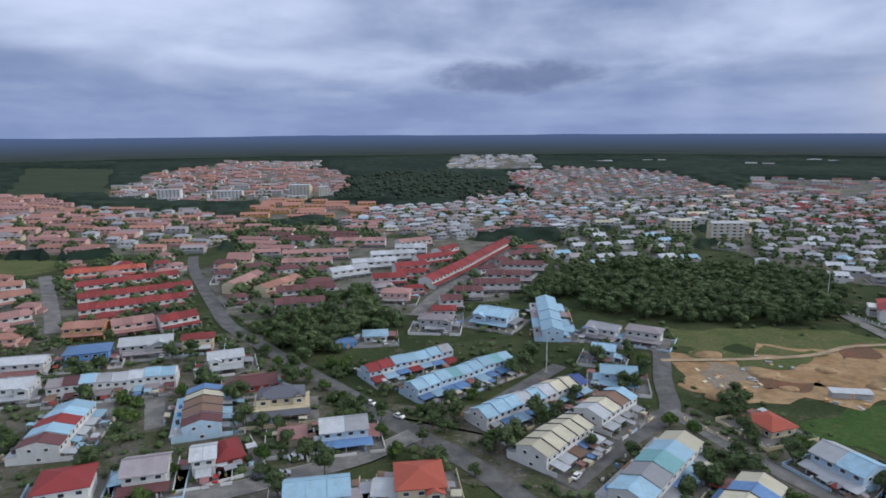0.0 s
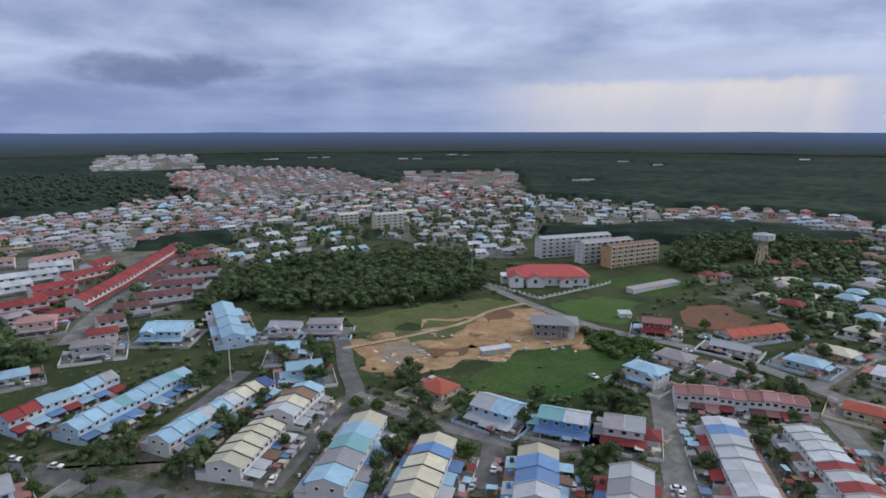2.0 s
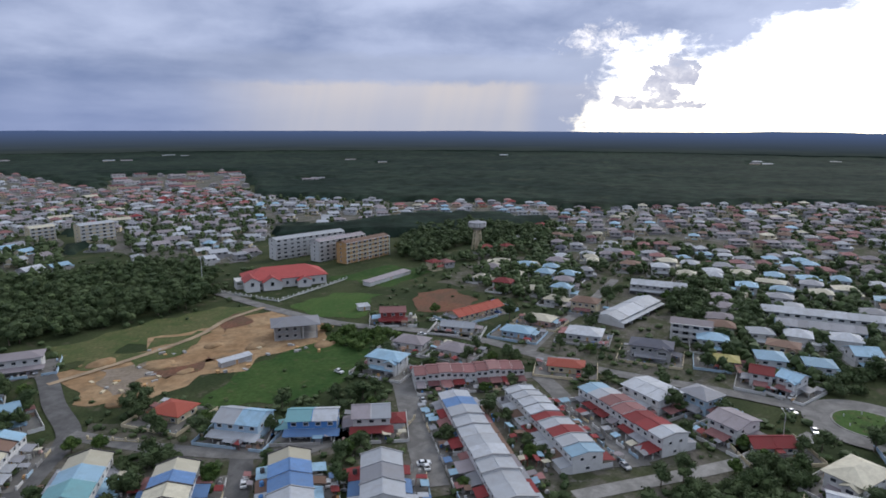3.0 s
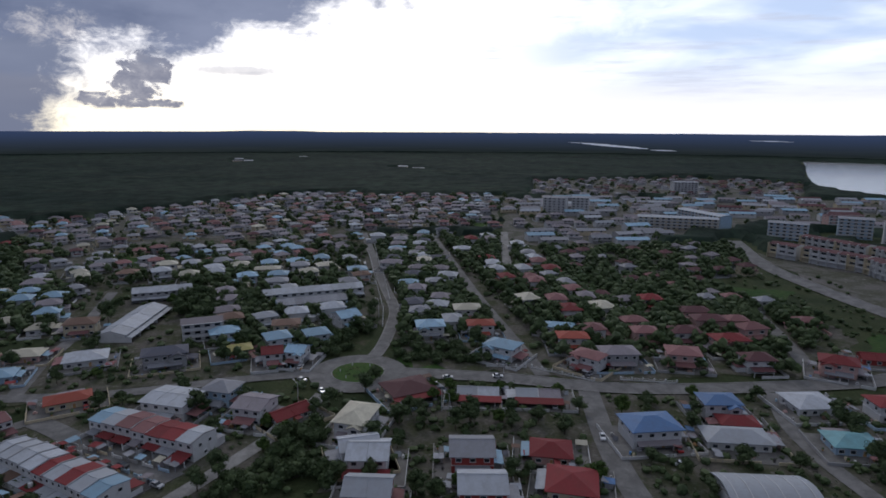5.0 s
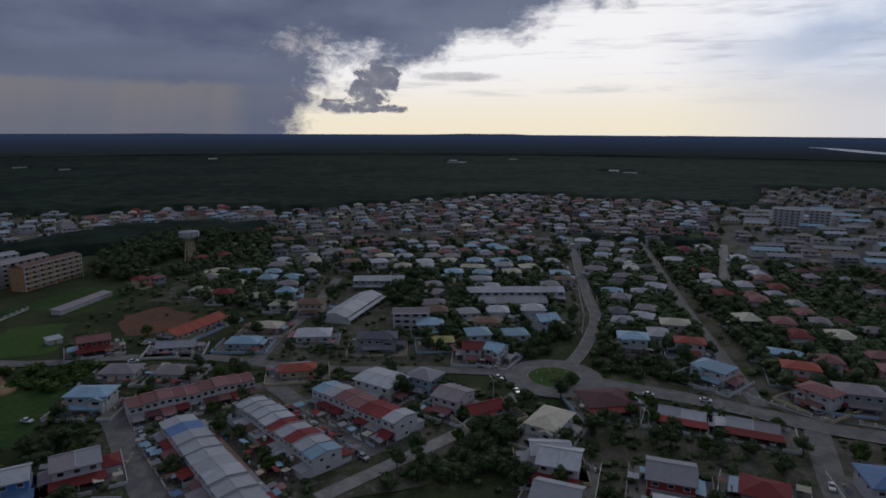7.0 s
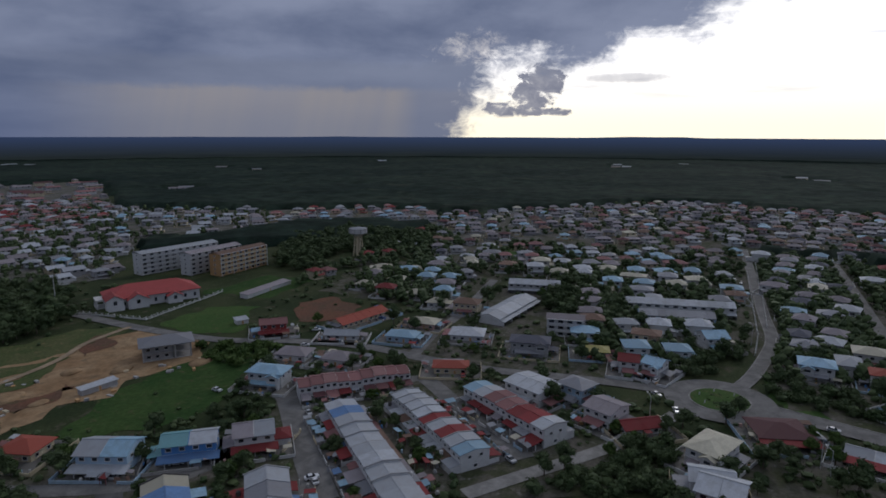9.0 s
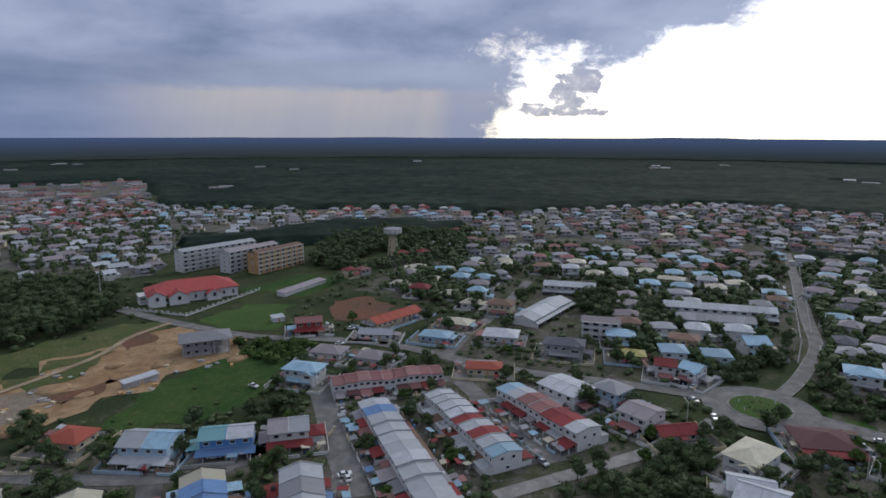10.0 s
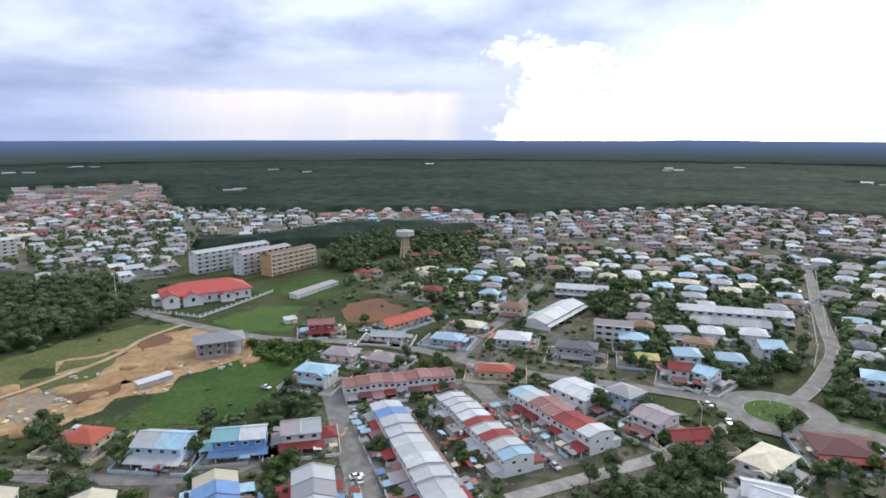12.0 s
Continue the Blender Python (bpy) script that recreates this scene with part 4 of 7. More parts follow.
def patch(name, quad, mat, z=0.03, rough=0.16, kind="structure", label=""):
    """A piece of ground with an uneven outline, laid a little above the sheet."""
    LEVEL[0] += 1
    TOWN.append(quad)
    if mat in (GRASS, LAWN, SAND, CLAY, DRYGRASS, GRAVEL):
        OPEN.append(quad)
    z += 0.004 * LEVEL[0] % 0.3
    pts = []
    n = 10
    for (x0, y0), (x1, y1) in zip(quad, quad[1:] + quad[:1]):
        ln = math.hypot(x1 - x0, y1 - y0)
        for i in range(n):
            k = i / n
            x, y = x0 + (x1 - x0) * k, y0 + (y1 - y0) * k
            q = noise.noise(Vector((x * 0.07, y * 0.07, 3.0))) * min(ln, 60) * rough * 1.3 * (1 if 0 < i else 0.4)
            pts.append((x - (y1 - y0) / ln * q, y + (x1 - x0) / ln * q, z))
    s = Shape()
    s.face(pts)
    me = s.mesh(name, mat)
    bm = bmesh.new()
    bm.from_mesh(me)
    bmesh.ops.triangulate(bm, faces=bm.faces[:])
    bmesh.ops.recalc_face_normals(bm, faces=bm.faces[:])
    for f in bm.faces:
        if f.normal.z < 0:
            f.normal_flip()
    bm.to_mesh(me)
    bm.free()
    return tagged(new(name, me), label, "ground", "", kind)


def smooth_line(pts, step=5.0):
    out = []
    p = [pts[0]] + list(pts) + [pts[-1]]
    for i in range(1, len(p) - 2):
        a, b, c, d = (np.array(q, float) for q in p[i - 1:i + 3])
        n = max(2, int(np.linalg.norm(c - b) / step))
        for k in range(n):
            t = k / n
            out.append(0.5 * (2 * b + (c - a) * t + (2 * a - 5 * b + 4 * c - d) * t * t + (3 * b - a - 3 * c + d) * t ** 3))
    out.append(np.array(p[-1], float))
    return out


def road(pts, width, mat=None, kerb=False, line=False, name="road"):
    """A road along a line of points, with real kerbs where asked."""
    LEVEL[0] += 1
    z = 0.34 + 0.003 * (LEVEL[0] % 60)
    mid = smooth_line(pts)
    side = []
    for i, p in enumerate(mid):
        d = mid[min(i + 1, len(mid) - 1)] - mid[max(i - 1, 0)]
        d /= np.linalg.norm(d) + 1e-9
        side.append(np.array((-d[1], d[0])))
    s = Shape()
    for i in range(len(mid) - 1):
        a, b, na, nb = mid[i], mid[i + 1], side[i], side[i + 1]
        s.face([(*(a - na * width / 2), z), (*(b - nb * width / 2), z), (*(b + nb * width / 2), z), (*(a + na * width / 2), z)])
        LANE.append(((a[0] + b[0]) / 2, (a[1] + b[1]) / 2, width / 2 + 0.5))
    tagged(new(name, s.mesh(name, mat or ASPHALT)), "", "road", "", "structure")
    if kerb:
        for sg in (-1, 1):
            k = Shape()
            for i in range(len(mid) - 1):
                a, b, na, nb = mid[i], mid[i + 1], side[i] * sg, side[i + 1] * sg
                o0, o1 = width / 2, width / 2 + 0.55
                q = [(*(a + na * o0), z + 0.14), (*(b + nb * o0), z + 0.14), (*(b + nb * o1), z + 0.14), (*(a + na * o1), z + 0.14)]
                k.face(q if sg > 0 else q[::-1])
                k.face([(*(a + na * o0), z - 0.05), (*(b + nb * o0), z - 0.05), (*(b + nb * o0), z + 0.14), (*(a + na * o0), z + 0.14)])
            tagged(new("kerb", k.mesh("kerb", CONCRETE)), "", "kerb", "", "structure")
    if line:
        k = Shape()
        for i in range(0, len(mid) - 1, 2):
            a, b, na = mid[i], mid[i + 1], side[i]
            k.face([(*(a - na * 0.1), z + 0.012), (*(b - na * 0.1), z + 0.012), (*(b + na * 0.1), z + 0.012), (*(a + na * 0.1), z + 0.012)])
        tagged(new("lane_marking", k.mesh("lane_marking", FRAME)), "", "marking", "", "structure")


# ---------------------------------------------------------------- plants
SHRUBS, CROWNS = [], []


def on_open(x, y):
    return any(inside(x, y, q) for q in OPEN)



def ico(sub):
    bm = bmesh.new()
    bmesh.ops.create_icosphere(bm, subdivisions=sub, radius=1.0)
    v = np.array([q.co[:] for q in bm.verts])
    f = np.array([[q.index for q in g.verts] for g in bm.faces])
    bm.free()
    return v, f


ICO1, ICO2 = ico(1), ico(2)


def cloud(centres, radii, seed, per=0, leaf=0.5, base=ICO2, flat=0.8):
    """Uneven leafy clumps round the centres: a knobbly core each and loose leaves over it."""
    rs = np.random.RandomState(seed)
    bv, bf = base
    nv = len(bv)
    c, r = np.asarray(centres, float), np.asarray(radii, float)
    n = len(c)
    rough = (0.86 if per else 1.0) + rs.uniform(-0.32, 0.24, (n, nv)) * (1.0 if per else 0.45)
    v = bv[None] * rough[:, :, None] * r[:, None, None] * np.array((1, 1, flat)) + c[:, None]
    f = bf[None] + (np.arange(n) * nv)[:, None, None]
    verts, tris = v.reshape(-1, 3), f.reshape(-1, 3)
    if per:
        m = n * per
        d = rs.normal(size=(m, 3))
        d /= np.linalg.norm(d, axis=1)[:, None]
        rr = np.repeat(r, per)
        q = np.repeat(c, per, 0) + d * (rr * rs.uniform(0.62, 1.34, m))[:, None] * np.array((1, 1, flat))
        a, b = rs.normal(size=(m, 3)), rs.normal(size=(m, 3))
        a *= (leaf * rs.uniform(0.6, 1.4, m) / np.linalg.norm(a, axis=1))[:, None]
        b *= (leaf * rs.uniform(0.5, 1.0, m) / np.linalg.norm(b, axis=1))[:, None]
        lv = np.stack([q - a, q + b, q + a], 1).reshape(-1, 3)
        tris = np.concatenate([tris, (np.arange(m * 3) + len(verts)).reshape(-1, 3)])
        verts = np.concatenate([verts, lv])
    return verts, tris


def tri_mesh(name, verts, tris, mat, smooth=False):
    me = bpy.data.meshes.new(name)
    me.vertices.add(len(verts))
    me.vertices.foreach_set("co", verts.astype(np.float32).ravel())
    me.loops.add(tris.size)
    me.loops.foreach_set("vertex_index", tris.astype(np.int32).ravel())
    me.polygons.add(len(tris))
    me.polygons.foreach_set("loop_start", np.arange(0, tris.size, 3, dtype=np.int32))
    me.update(calc_edges=True)
    me.polygons.foreach_set("use_smooth", [smooth] * len(tris))
    me.materials.append(mat)
    return me


TREES = []


def make_tree(seed, height, spread, mat, label):
    rng = random.Random(seed)
    e = thing("tree", 0, 0, 0, label, "tree", "garden trees")
    s = Shape().tube((0, 0, -0.2), (0.1, 0.05, height * 0.45), 0.28, 0.17, 7)
    cs, rs = [], []
    for k in range(9):
        a, rr = k * 2.4 + rng.uniform(-0.4, 0.4), spread * (0.25 + 0.5 * rng.random())
        z = height * rng.uniform(0.42, 0.85)
        cs.append((rr * math.cos(a), rr * math.sin(a), z))
        rs.append(spread * rng.uniform(0.3, 0.52))
        if k < 4:
            s.tube((0.1, 0.05, height * 0.4), cs[-1], 0.13, 0.04, 5)
    cs.append((0, 0, height * 0.88))
    rs.append(spread * 0.42)
    part("trunk", s, BARK, e)
    part("crown", tri_mesh("crown", *cloud(cs, rs, seed, 100, 0.5), mat), None, e)
    TREES.append(e)
    return e


def plant_tree(x, y, size=1.0, variant=None):
    k = RNG.randrange(len(TREES)) if variant is None else variant
    e = TREES[k]
    m = pose(x, y, 0, 0, 0, RNG.uniform(0, 360)) @ Matrix.Diagonal((size, size, size * RNG.uniform(0.85, 1.15), 1))
    if not e.get("used"):
        e["used"] = 1
        e.matrix_basis = m
        return e
    made = copy_thing(e, Matrix())
    made.matrix_basis = m
    return made


def woods(name, quad, gap, height, radius, mat, seed, label, per=60, clumps=7, base=ICO1, leaf=0.62, edge=1.0):
    """A wood as one mass of crowns with stems below: nobody could count its trees."""
    rs = random.Random(seed)
    x0, x1 = min(q[0] for q in quad), max(q[0] for q in quad)
    y0, y1 = min(q[1] for q in quad), max(q[1] for q in quad)
    cs, rr = [], []
    stems = Shape()
    x = x0
    while x < x1:
        y = y0
        while y < y1:
            px, py = x + rs.uniform(-gap, gap) * 0.6, y + rs.uniform(-gap, gap) * 0.6
            if inside(px, py, quad) and free(px, py, edge):
                h = height * rs.choice((rs.uniform(0.5, 0.9), rs.uniform(0.8, 1.3)))
                if rs.random() < 0.3:
                    stems.tube((px, py, 0), (px, py, h * 0.7), 0.25, 0.12, 5)
                for k in range(clumps):
                    a = rs.uniform(0, 6.28)
                    q = radius * rs.uniform(0.1, 0.75)
                    cs.append((px + q * math.cos(a), py + q * math.sin(a), h * (0.36 + 0.52 * rs.random())))
                    rr.append(radius * rs.uniform(0.3, 0.66))
            y += gap
        x += gap
    if cs:
        tagged(part(name, tri_mesh(name, *cloud(cs, rr, seed, per, leaf, base), mat), None, None), label, "woodland", "", "stuff")
        if stems.v:
            tagged(part("wood_stems", stems, BARK, None), "thin pale tree stems in the wood", "tree stems", "", "stuff")


def scatter_trees(quad, count, lo, hi, seed):
    """Single garden trees, each where there is room."""
    rs = random.Random(seed)
    x0, x1 = min(q[0] for q in quad), max(q[0] for q in quad)
    y0, y1 = min(q[1] for q in quad), max(q[1] for q in quad)
    for _ in range(count * 6):
        x, y = rs.uniform(x0, x1), rs.uniform(y0, y1)
        size = rs.uniform(lo, hi)
        if count > 0 and inside(x, y, quad) and free(x, y, -3.2) and not on_open(x, y):
            plant_tree(x, y, size)
            count -= 1


def scatter_shrubs(quad, count, lo, hi, seed, room=-3.6):
    rs = random.Random(seed)
    x0, x1 = min(q[0] for q in quad), max(q[0] for q in quad)
    y0, y1 = min(q[1] for q in quad), max(q[1] for q in quad)
    for _ in range(count):
        x, y = rs.uniform(x0, x1), rs.uniform(y0, y1)
        if inside(x, y, quad) and free(x, y, room) and (not on_open(x, y) or rs.random() < 0.04):
            SHRUBS.append((x, y, rs.uniform(lo, hi)))


def far_canopy():
    """The unbroken forest roof beyond the town: one rolling sheet, left out where the town and the water lie."""
    rs = [560.0]
    while rs[-1] < 2960:
        rs.append(rs[-1] * 1.017)
    az = [50 - 0.42 * k for k in range(490)]
    keep, v, f, idx = {}, [], [], {}

    def vert(i, j):
        if (i, j) not in idx:
            r, a = rs[i] * (1 + 0.006 * math.sin(j * 12.9898 + i * 4.1)), radians(az[j])
            x, y = -r * math.sin(a), r * math.cos(a)
            h = 6.5 + 2.2 * noise.noise(Vector((x * 0.03, y * 0.03, 5.0))) + 3.0 * noise.noise(Vector((x * 0.006, y * 0.006, 9.0)))
            edge = any(not keep.get((i + p, j + q), False) for p in (-1, 0) for q in (-1, 0))
            idx[i, j] = len(v)
            v.append((x, y, -0.5 if edge else max(2.5, h)))
        return idx[i, j]

    for i in range(len(rs) - 1):
        for j in range(len(az) - 1):
            r, a = (rs[i] + rs[i + 1]) / 2, radians((az[j] + az[j + 1]) / 2)
            x, y = -r * math.sin(a), r * math.cos(a)
            keep[i, j] = free(x, y, 6) and not any(inside(x, y, q) for q in TOWN)
    for (i, j), ok in keep.items():
        if ok:
            f.append((vert(i, j), vert(i, j + 1), vert(i + 1, j + 1)))
            f.append((vert(i, j), vert(i + 1, j + 1), vert(i + 1, j)))
    me = tri_mesh("forest_canopy", np.array(v), np.array(f), CANOPY, True)
    tagged(part("forest_canopy", me, None, None), "closed dark green canopy of lowland forest", "forest", "", "stuff")


# ---------------------------------------------------------------- cars
def make_car(key):
    e = thing("car", 0, 0, 0, f"parked {CAR_WORD[key]} car on the road edge", "car", "parked cars")
    s = Shape().extrude_x([(-2.1, 0.35), (2.1, 0.35), (2.15, 0.75), (2.0, 0.95), (0.95, 1.02), (-1.5, 1.05), (-2.12, 0.95), (-2.15, 0.6)][::-1], -0.86, 0.86)
    s.extrude_x([(-1.15, 1.46), (0.1, 1.46), (0.1, 1.52), (-1.15, 1.52)], -0.66, 0.66)
    part("body", s, CAR[key], e)
    part("cabin_glass", Shape().solid([(-0.8, -1.7, 1.0), (0.8, -1.7, 1.0), (0.8, 1.0, 1.0), (-0.8, 1.0, 1.0), (-0.66, -1.2, 1.47), (0.66, -1.2, 1.47), (0.66, 0.2, 1.47), (-0.66, 0.2, 1.47)],
                                      [(4, 5, 6, 7), (0, 1, 5, 4), (1, 2, 6, 5), (2, 3, 7, 6), (3, 0, 4, 7)]), GLASS, e)
    if "wheel" not in CACHE:
        CACHE["wheel"] = Shape().tube((-0.1, 0, 0), (0.1, 0, 0), 0.33, 0.33, 12).mesh("wheel", TYRE)
    for xx in (-0.8, 0.8):
        for yy in (-1.3, 1.3):
            part("wheel", CACHE["wheel"], None, e, pose(xx, yy, 0.33))
    return e


CARS = {}


def car(x, y, rot, key="w"):
    if key in CARS:
        return copy_thing(CARS[key], pose(x, y, 0.36, 0, 0, rot))
    CARS[key] = make_car(key)
    CARS[key].matrix_basis = pose(x, y, 0.36, 0, 0, rot)
    return CARS[key]

# ---------------------------------------------------------------- ground sheet and distance


def ground_sheet():
    s = Shape()
    rings = [0, 120, 250, 400, 700, 1100, 1700, 2500, 3500, 4950]
    n = 96
    pts = [[(r * math.cos(k * 2 * math.pi / n), r * math.sin(k * 2 * math.pi / n), 0.0) for k in range(n)] for r in rings[1:]]
    for k in range(n):
        s.face([(0, 0, 0), pts[0][k], pts[0][(k + 1) % n]])
        for a, b in zip(pts, pts[1:]):
            s.face([a[k], b[k], b[(k + 1) % n], a[(k + 1) % n]])
    tagged(new("ground", s.mesh("ground", GROUND)), "", "ground", "", "structure")


def distance_ring():
    """Glowing backdrop of low forested hills at the horizon, blue haze painted into its emission."""
    m, t, b = material("distance", 1.0, 0, 0)
    p = place(t)
    sep = t.node("ShaderNodeSeparateXYZ")
    t.put(sep.inputs[0], p)
    flat = t.node("ShaderNodeVectorMath")
    flat.operation = "MULTIPLY"
    t.put(flat.inputs[0], p)
    flat.inputs[1].default_value = (0.0045, 0.0045, 0.16)
    up = sep.outputs[2]
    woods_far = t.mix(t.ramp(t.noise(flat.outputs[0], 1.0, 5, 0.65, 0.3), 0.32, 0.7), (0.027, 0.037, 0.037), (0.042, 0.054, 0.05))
    # aerial haze painted in: bluer and brighter towards the top of the ring
    haze_col = t.mix(t.ramp(up, 4.0, 50.0), woods_far, (0.05, 0.07, 0.108))
    haze_col = t.mix(t.ramp(up, 34.0, 84.0), haze_col, (0.068, 0.105, 0.215))
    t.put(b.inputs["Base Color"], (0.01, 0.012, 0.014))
    t.put(b.inputs["Emission Color"], haze_col)
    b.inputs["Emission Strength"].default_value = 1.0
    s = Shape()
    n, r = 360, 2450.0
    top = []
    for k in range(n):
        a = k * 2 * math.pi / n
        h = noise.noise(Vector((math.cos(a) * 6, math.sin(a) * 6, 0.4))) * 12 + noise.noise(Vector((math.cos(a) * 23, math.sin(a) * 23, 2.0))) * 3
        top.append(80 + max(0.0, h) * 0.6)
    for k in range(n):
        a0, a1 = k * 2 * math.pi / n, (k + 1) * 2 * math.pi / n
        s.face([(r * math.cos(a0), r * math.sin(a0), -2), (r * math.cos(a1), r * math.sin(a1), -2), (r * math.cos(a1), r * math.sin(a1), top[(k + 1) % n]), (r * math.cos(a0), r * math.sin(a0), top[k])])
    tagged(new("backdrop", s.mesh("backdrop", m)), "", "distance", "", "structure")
    # far reaches of the river between the forests, sky reflection painted as emission: heading, lower and upper height
    # at each end
    w, t, b = material("far_river_glow", 0.6, 0, 0.5)
    t.put(b.inputs["Emission Color"], t.mix(t.noise(place(t), 0.02, 3), (0.30, 0.34, 0.42), (0.62, 0.66, 0.76)))
    b.inputs["Emission Strength"].default_value = 1.0
    f = Shape()
    for a0, z0, a1, z1, thick in ((110.0, 46.0, 113.6, 38.5, 2.4), (111.2, 42.0, 116.8, 25.0, 6.5), (117.0, 21.0, 119.2, 19.0, 3.0), (124.6, 58.5, 127.8, 56.0, 2.2)):
        for k in range(12):
            q = []
            for e in (k / 12, (k + 1) / 12):
                a, z = radians(a0 + (a1 - a0) * e), z0 + (z1 - z0) * e
                half = thick * 0.5 * math.sin(math.pi * min(0.96, max(0.04, e))) ** 0.6 * (1 + 0.35 * noise.noise(Vector((a * 160, z0, 0.0))))
                q.append(((r - 6) * math.sin(a), (r - 6) * math.cos(a), z - half, z + half))
            (x0, y0, l0, h0), (x1, y1, l1, h1) = q
            f.face([(x0, y0, l0), (x1, y1, l1), (x1, y1, h1), (x0, y0, h0)])
    tagged(new("backdrop_river", f.mesh("backdrop_river", w)), "", "distance", "", "structure")


ground_sheet()
distance_ring()


def roundabout(x, y):
    """A round green island with a kerb and low hedges, and the ring road about it."""
    n = 48

    def ring(name, r0, r1, z, mat, zz=None):
        s = Shape()
        for k in range(n):
            a0, a1 = k * 2 * math.pi / n, (k + 1) * 2 * math.pi / n
            p = [(x + r * math.cos(a), y + r * math.sin(a), z) for r, a in ((r0, a0), (r1, a0), (r1, a1), (r0, a1))]
            s.face(p if r0 > 0 else p[1:])
            if zz is not None:
                s.face([(p[1][0], p[1][1], zz), (p[2][0], p[2][1], zz), p[2], p[1]])
        tagged(new(name, s.mesh(name, mat)), "", name, "", "structure")

    ring("road", 11.0, 20, 0.545, ASPHALT_OLD)
    ring("kerb", 10.5, 11.1, 0.72, CONCRETE, 0.5)
    ring("grass_field", 0, 10.5, 0.75, LAWN)
    LANE.append((x, y, 19))
    for k in range(6):
        a = k * 1.05 + 0.3
        b = part("bollard", Shape().tube((0, 0, 0), (0, 0, 1.0), 0.2, 0.17, 8).tube((0, 0, 1.0), (0, 0, 1.12), 0.17, 0.05, 8), FRAME, None, pose(x + 7.4 * math.cos(a), y + 7.4 * math.sin(a), 0.75))
        tagged(b, "short white bollard on the roundabout lawn", "bollard", "roundabout bollards")
    for k in range(9):
        a = k * 0.7
        SHRUBS.append((x + 4.6 * math.cos(a), y + 4.6 * math.sin(a), 0.9 + 0.25 * math.sin(k * 2.1)))


def flats(x, y, rot, w, d, floors, wall, roof):
    """A slab block of flats: open corridors, bands of slab edge, a window to each bay. x, y is its near corner."""
    c, s = math.cos(radians(rot)), math.sin(radians(rot))
    e = thing("apartment_block", x + c * w / 2 - s * d / 2, y + s * w / 2 + c * d / 2, rot, f"{floors}-storey {WALL_WORD[wall]} slab block with corridor bands", "apartment block", "slab blocks")
    h = 3.1 * floors
    part("wall", Shape().box(-w / 2, w / 2, -d / 2, d / 2, 0, h), WALL[wall], e)
    part("roof", Shape().extrude_x(gable_profile(d + 1, h + 0.1, 1.3, 0.7), -w / 2 - 0.6, w / 2 + 0.6), ROOF[roof], e)
    for f in range(1, floors + 1):
        part("corridor_slab", Shape().box(-w / 2, w / 2, -1.5, -0.02, 3.1 * f - 0.2, 3.1 * f), WALL["w"], e, pose(0, -d / 2, 0))
        if f < floors:
            part("corridor_parapet", Shape().box(-w / 2, w / 2, -1.5, -1.36, 3.1 * f, 3.1 * f + 1.0), WALL["w" if wall != "o" else "e"], e, pose(0, -d / 2, 0))
    n = max(4, int(w / 5.2))
    for f in range(floors):
        for i in range(n):
            window(e, (i + 0.5) * w / n - w / 2, -d / 2, 3.1 * f + 1.7, 0, 2.8, 1.6)
    for f in range(floors):
        window(e, -w / 2, 0, 3.1 * f + 1.7, -90, 1.6, 1.3)
    for k in range(int(n / 2) + 1):
        part("pier", Shape().box(-0.2, 0.2, -1.55, -1.25, 0, h), WALL["w"], e, pose(-w / 2 + 0.2 + k * (w - 0.4) / int(n / 2), -d / 2, 0))
    for q in range(5):
        OCC.append((e.location.x + c * w * (q - 2) / 5, e.location.y + s * w * (q - 2) / 5, d / 2 + 5))


def church(x, y, rot, w):
    """White hall with a broad red roof, cross gables and a front portico. x, y is the near left corner."""
    d = 22.0
    c, s = math.cos(radians(rot)), math.sin(radians(rot))
    e = thing("church", x + c * w / 2 - s * d / 2, y + s * w / 2 + c * d / 2, rot, "white church hall with a broad red roof", "church")
    part("wall", Shape().box(-w / 2, w / 2, -d / 2, d / 2, 0, 6.0), WALL["w"], e)
    part("roof", Shape().hip(w + 2, d + 2.4, 6.1, 5.6), ROOF["c"], e)
    for xx, ww, hh in ((-w * 0.44, 9.0, 7.6), (-w * 0.2, 11.0, 6.4), (w * 0.2, 8.0, 5.6)):
        part("gable_bay", gable_wall(7.0, ww, hh - 1.0, ww * 0.28), WALL["w"], e, pose(xx, -d / 2 - 1.0, 0, 0, 0, 90))
        part("gable_roof", Shape().extrude_x(gable_profile(ww, hh - 1.0, ww * 0.28, 0.5), -4.2, 9.5), ROOF["c"], e, pose(xx, -d / 2 - 1.0, 0.05, 0, 0, 90))
        window(e, xx, -d / 2 - 4.5, hh * 0.62, 0, 2.2, 2.6)
    part("portico", Shape().box(-w / 2 - 5.5, -w / 2, -5, 5, 0, 0.5).box(-w / 2 - 5.5, -w / 2, -5.2, 5.2, 4.2, 5.2), WALL["w"], e)
    for yy in (-4.5, -1.6, 1.6, 4.5):
        part("column", Shape().tube((0, 0, 0.5), (0, 0, 4.2), 0.4, 0.34, 10), WALL["w"], e, pose(-w / 2 - 5, yy, 0))
    n = 9
    for i in range(n):
        window(e, (i + 0.5) * w / n - w / 2, -d / 2, 2.8, 0, 1.7, 2.6)
    for yy in (-7, 7):
        window(e, -w / 2, yy, 3, -90, 1.8, 2.6)
    for q in range(5):
        OCC.append((e.location.x + c * w * (q - 2) / 5, e.location.y + s * w * (q - 2) / 5, d / 2 + 6))


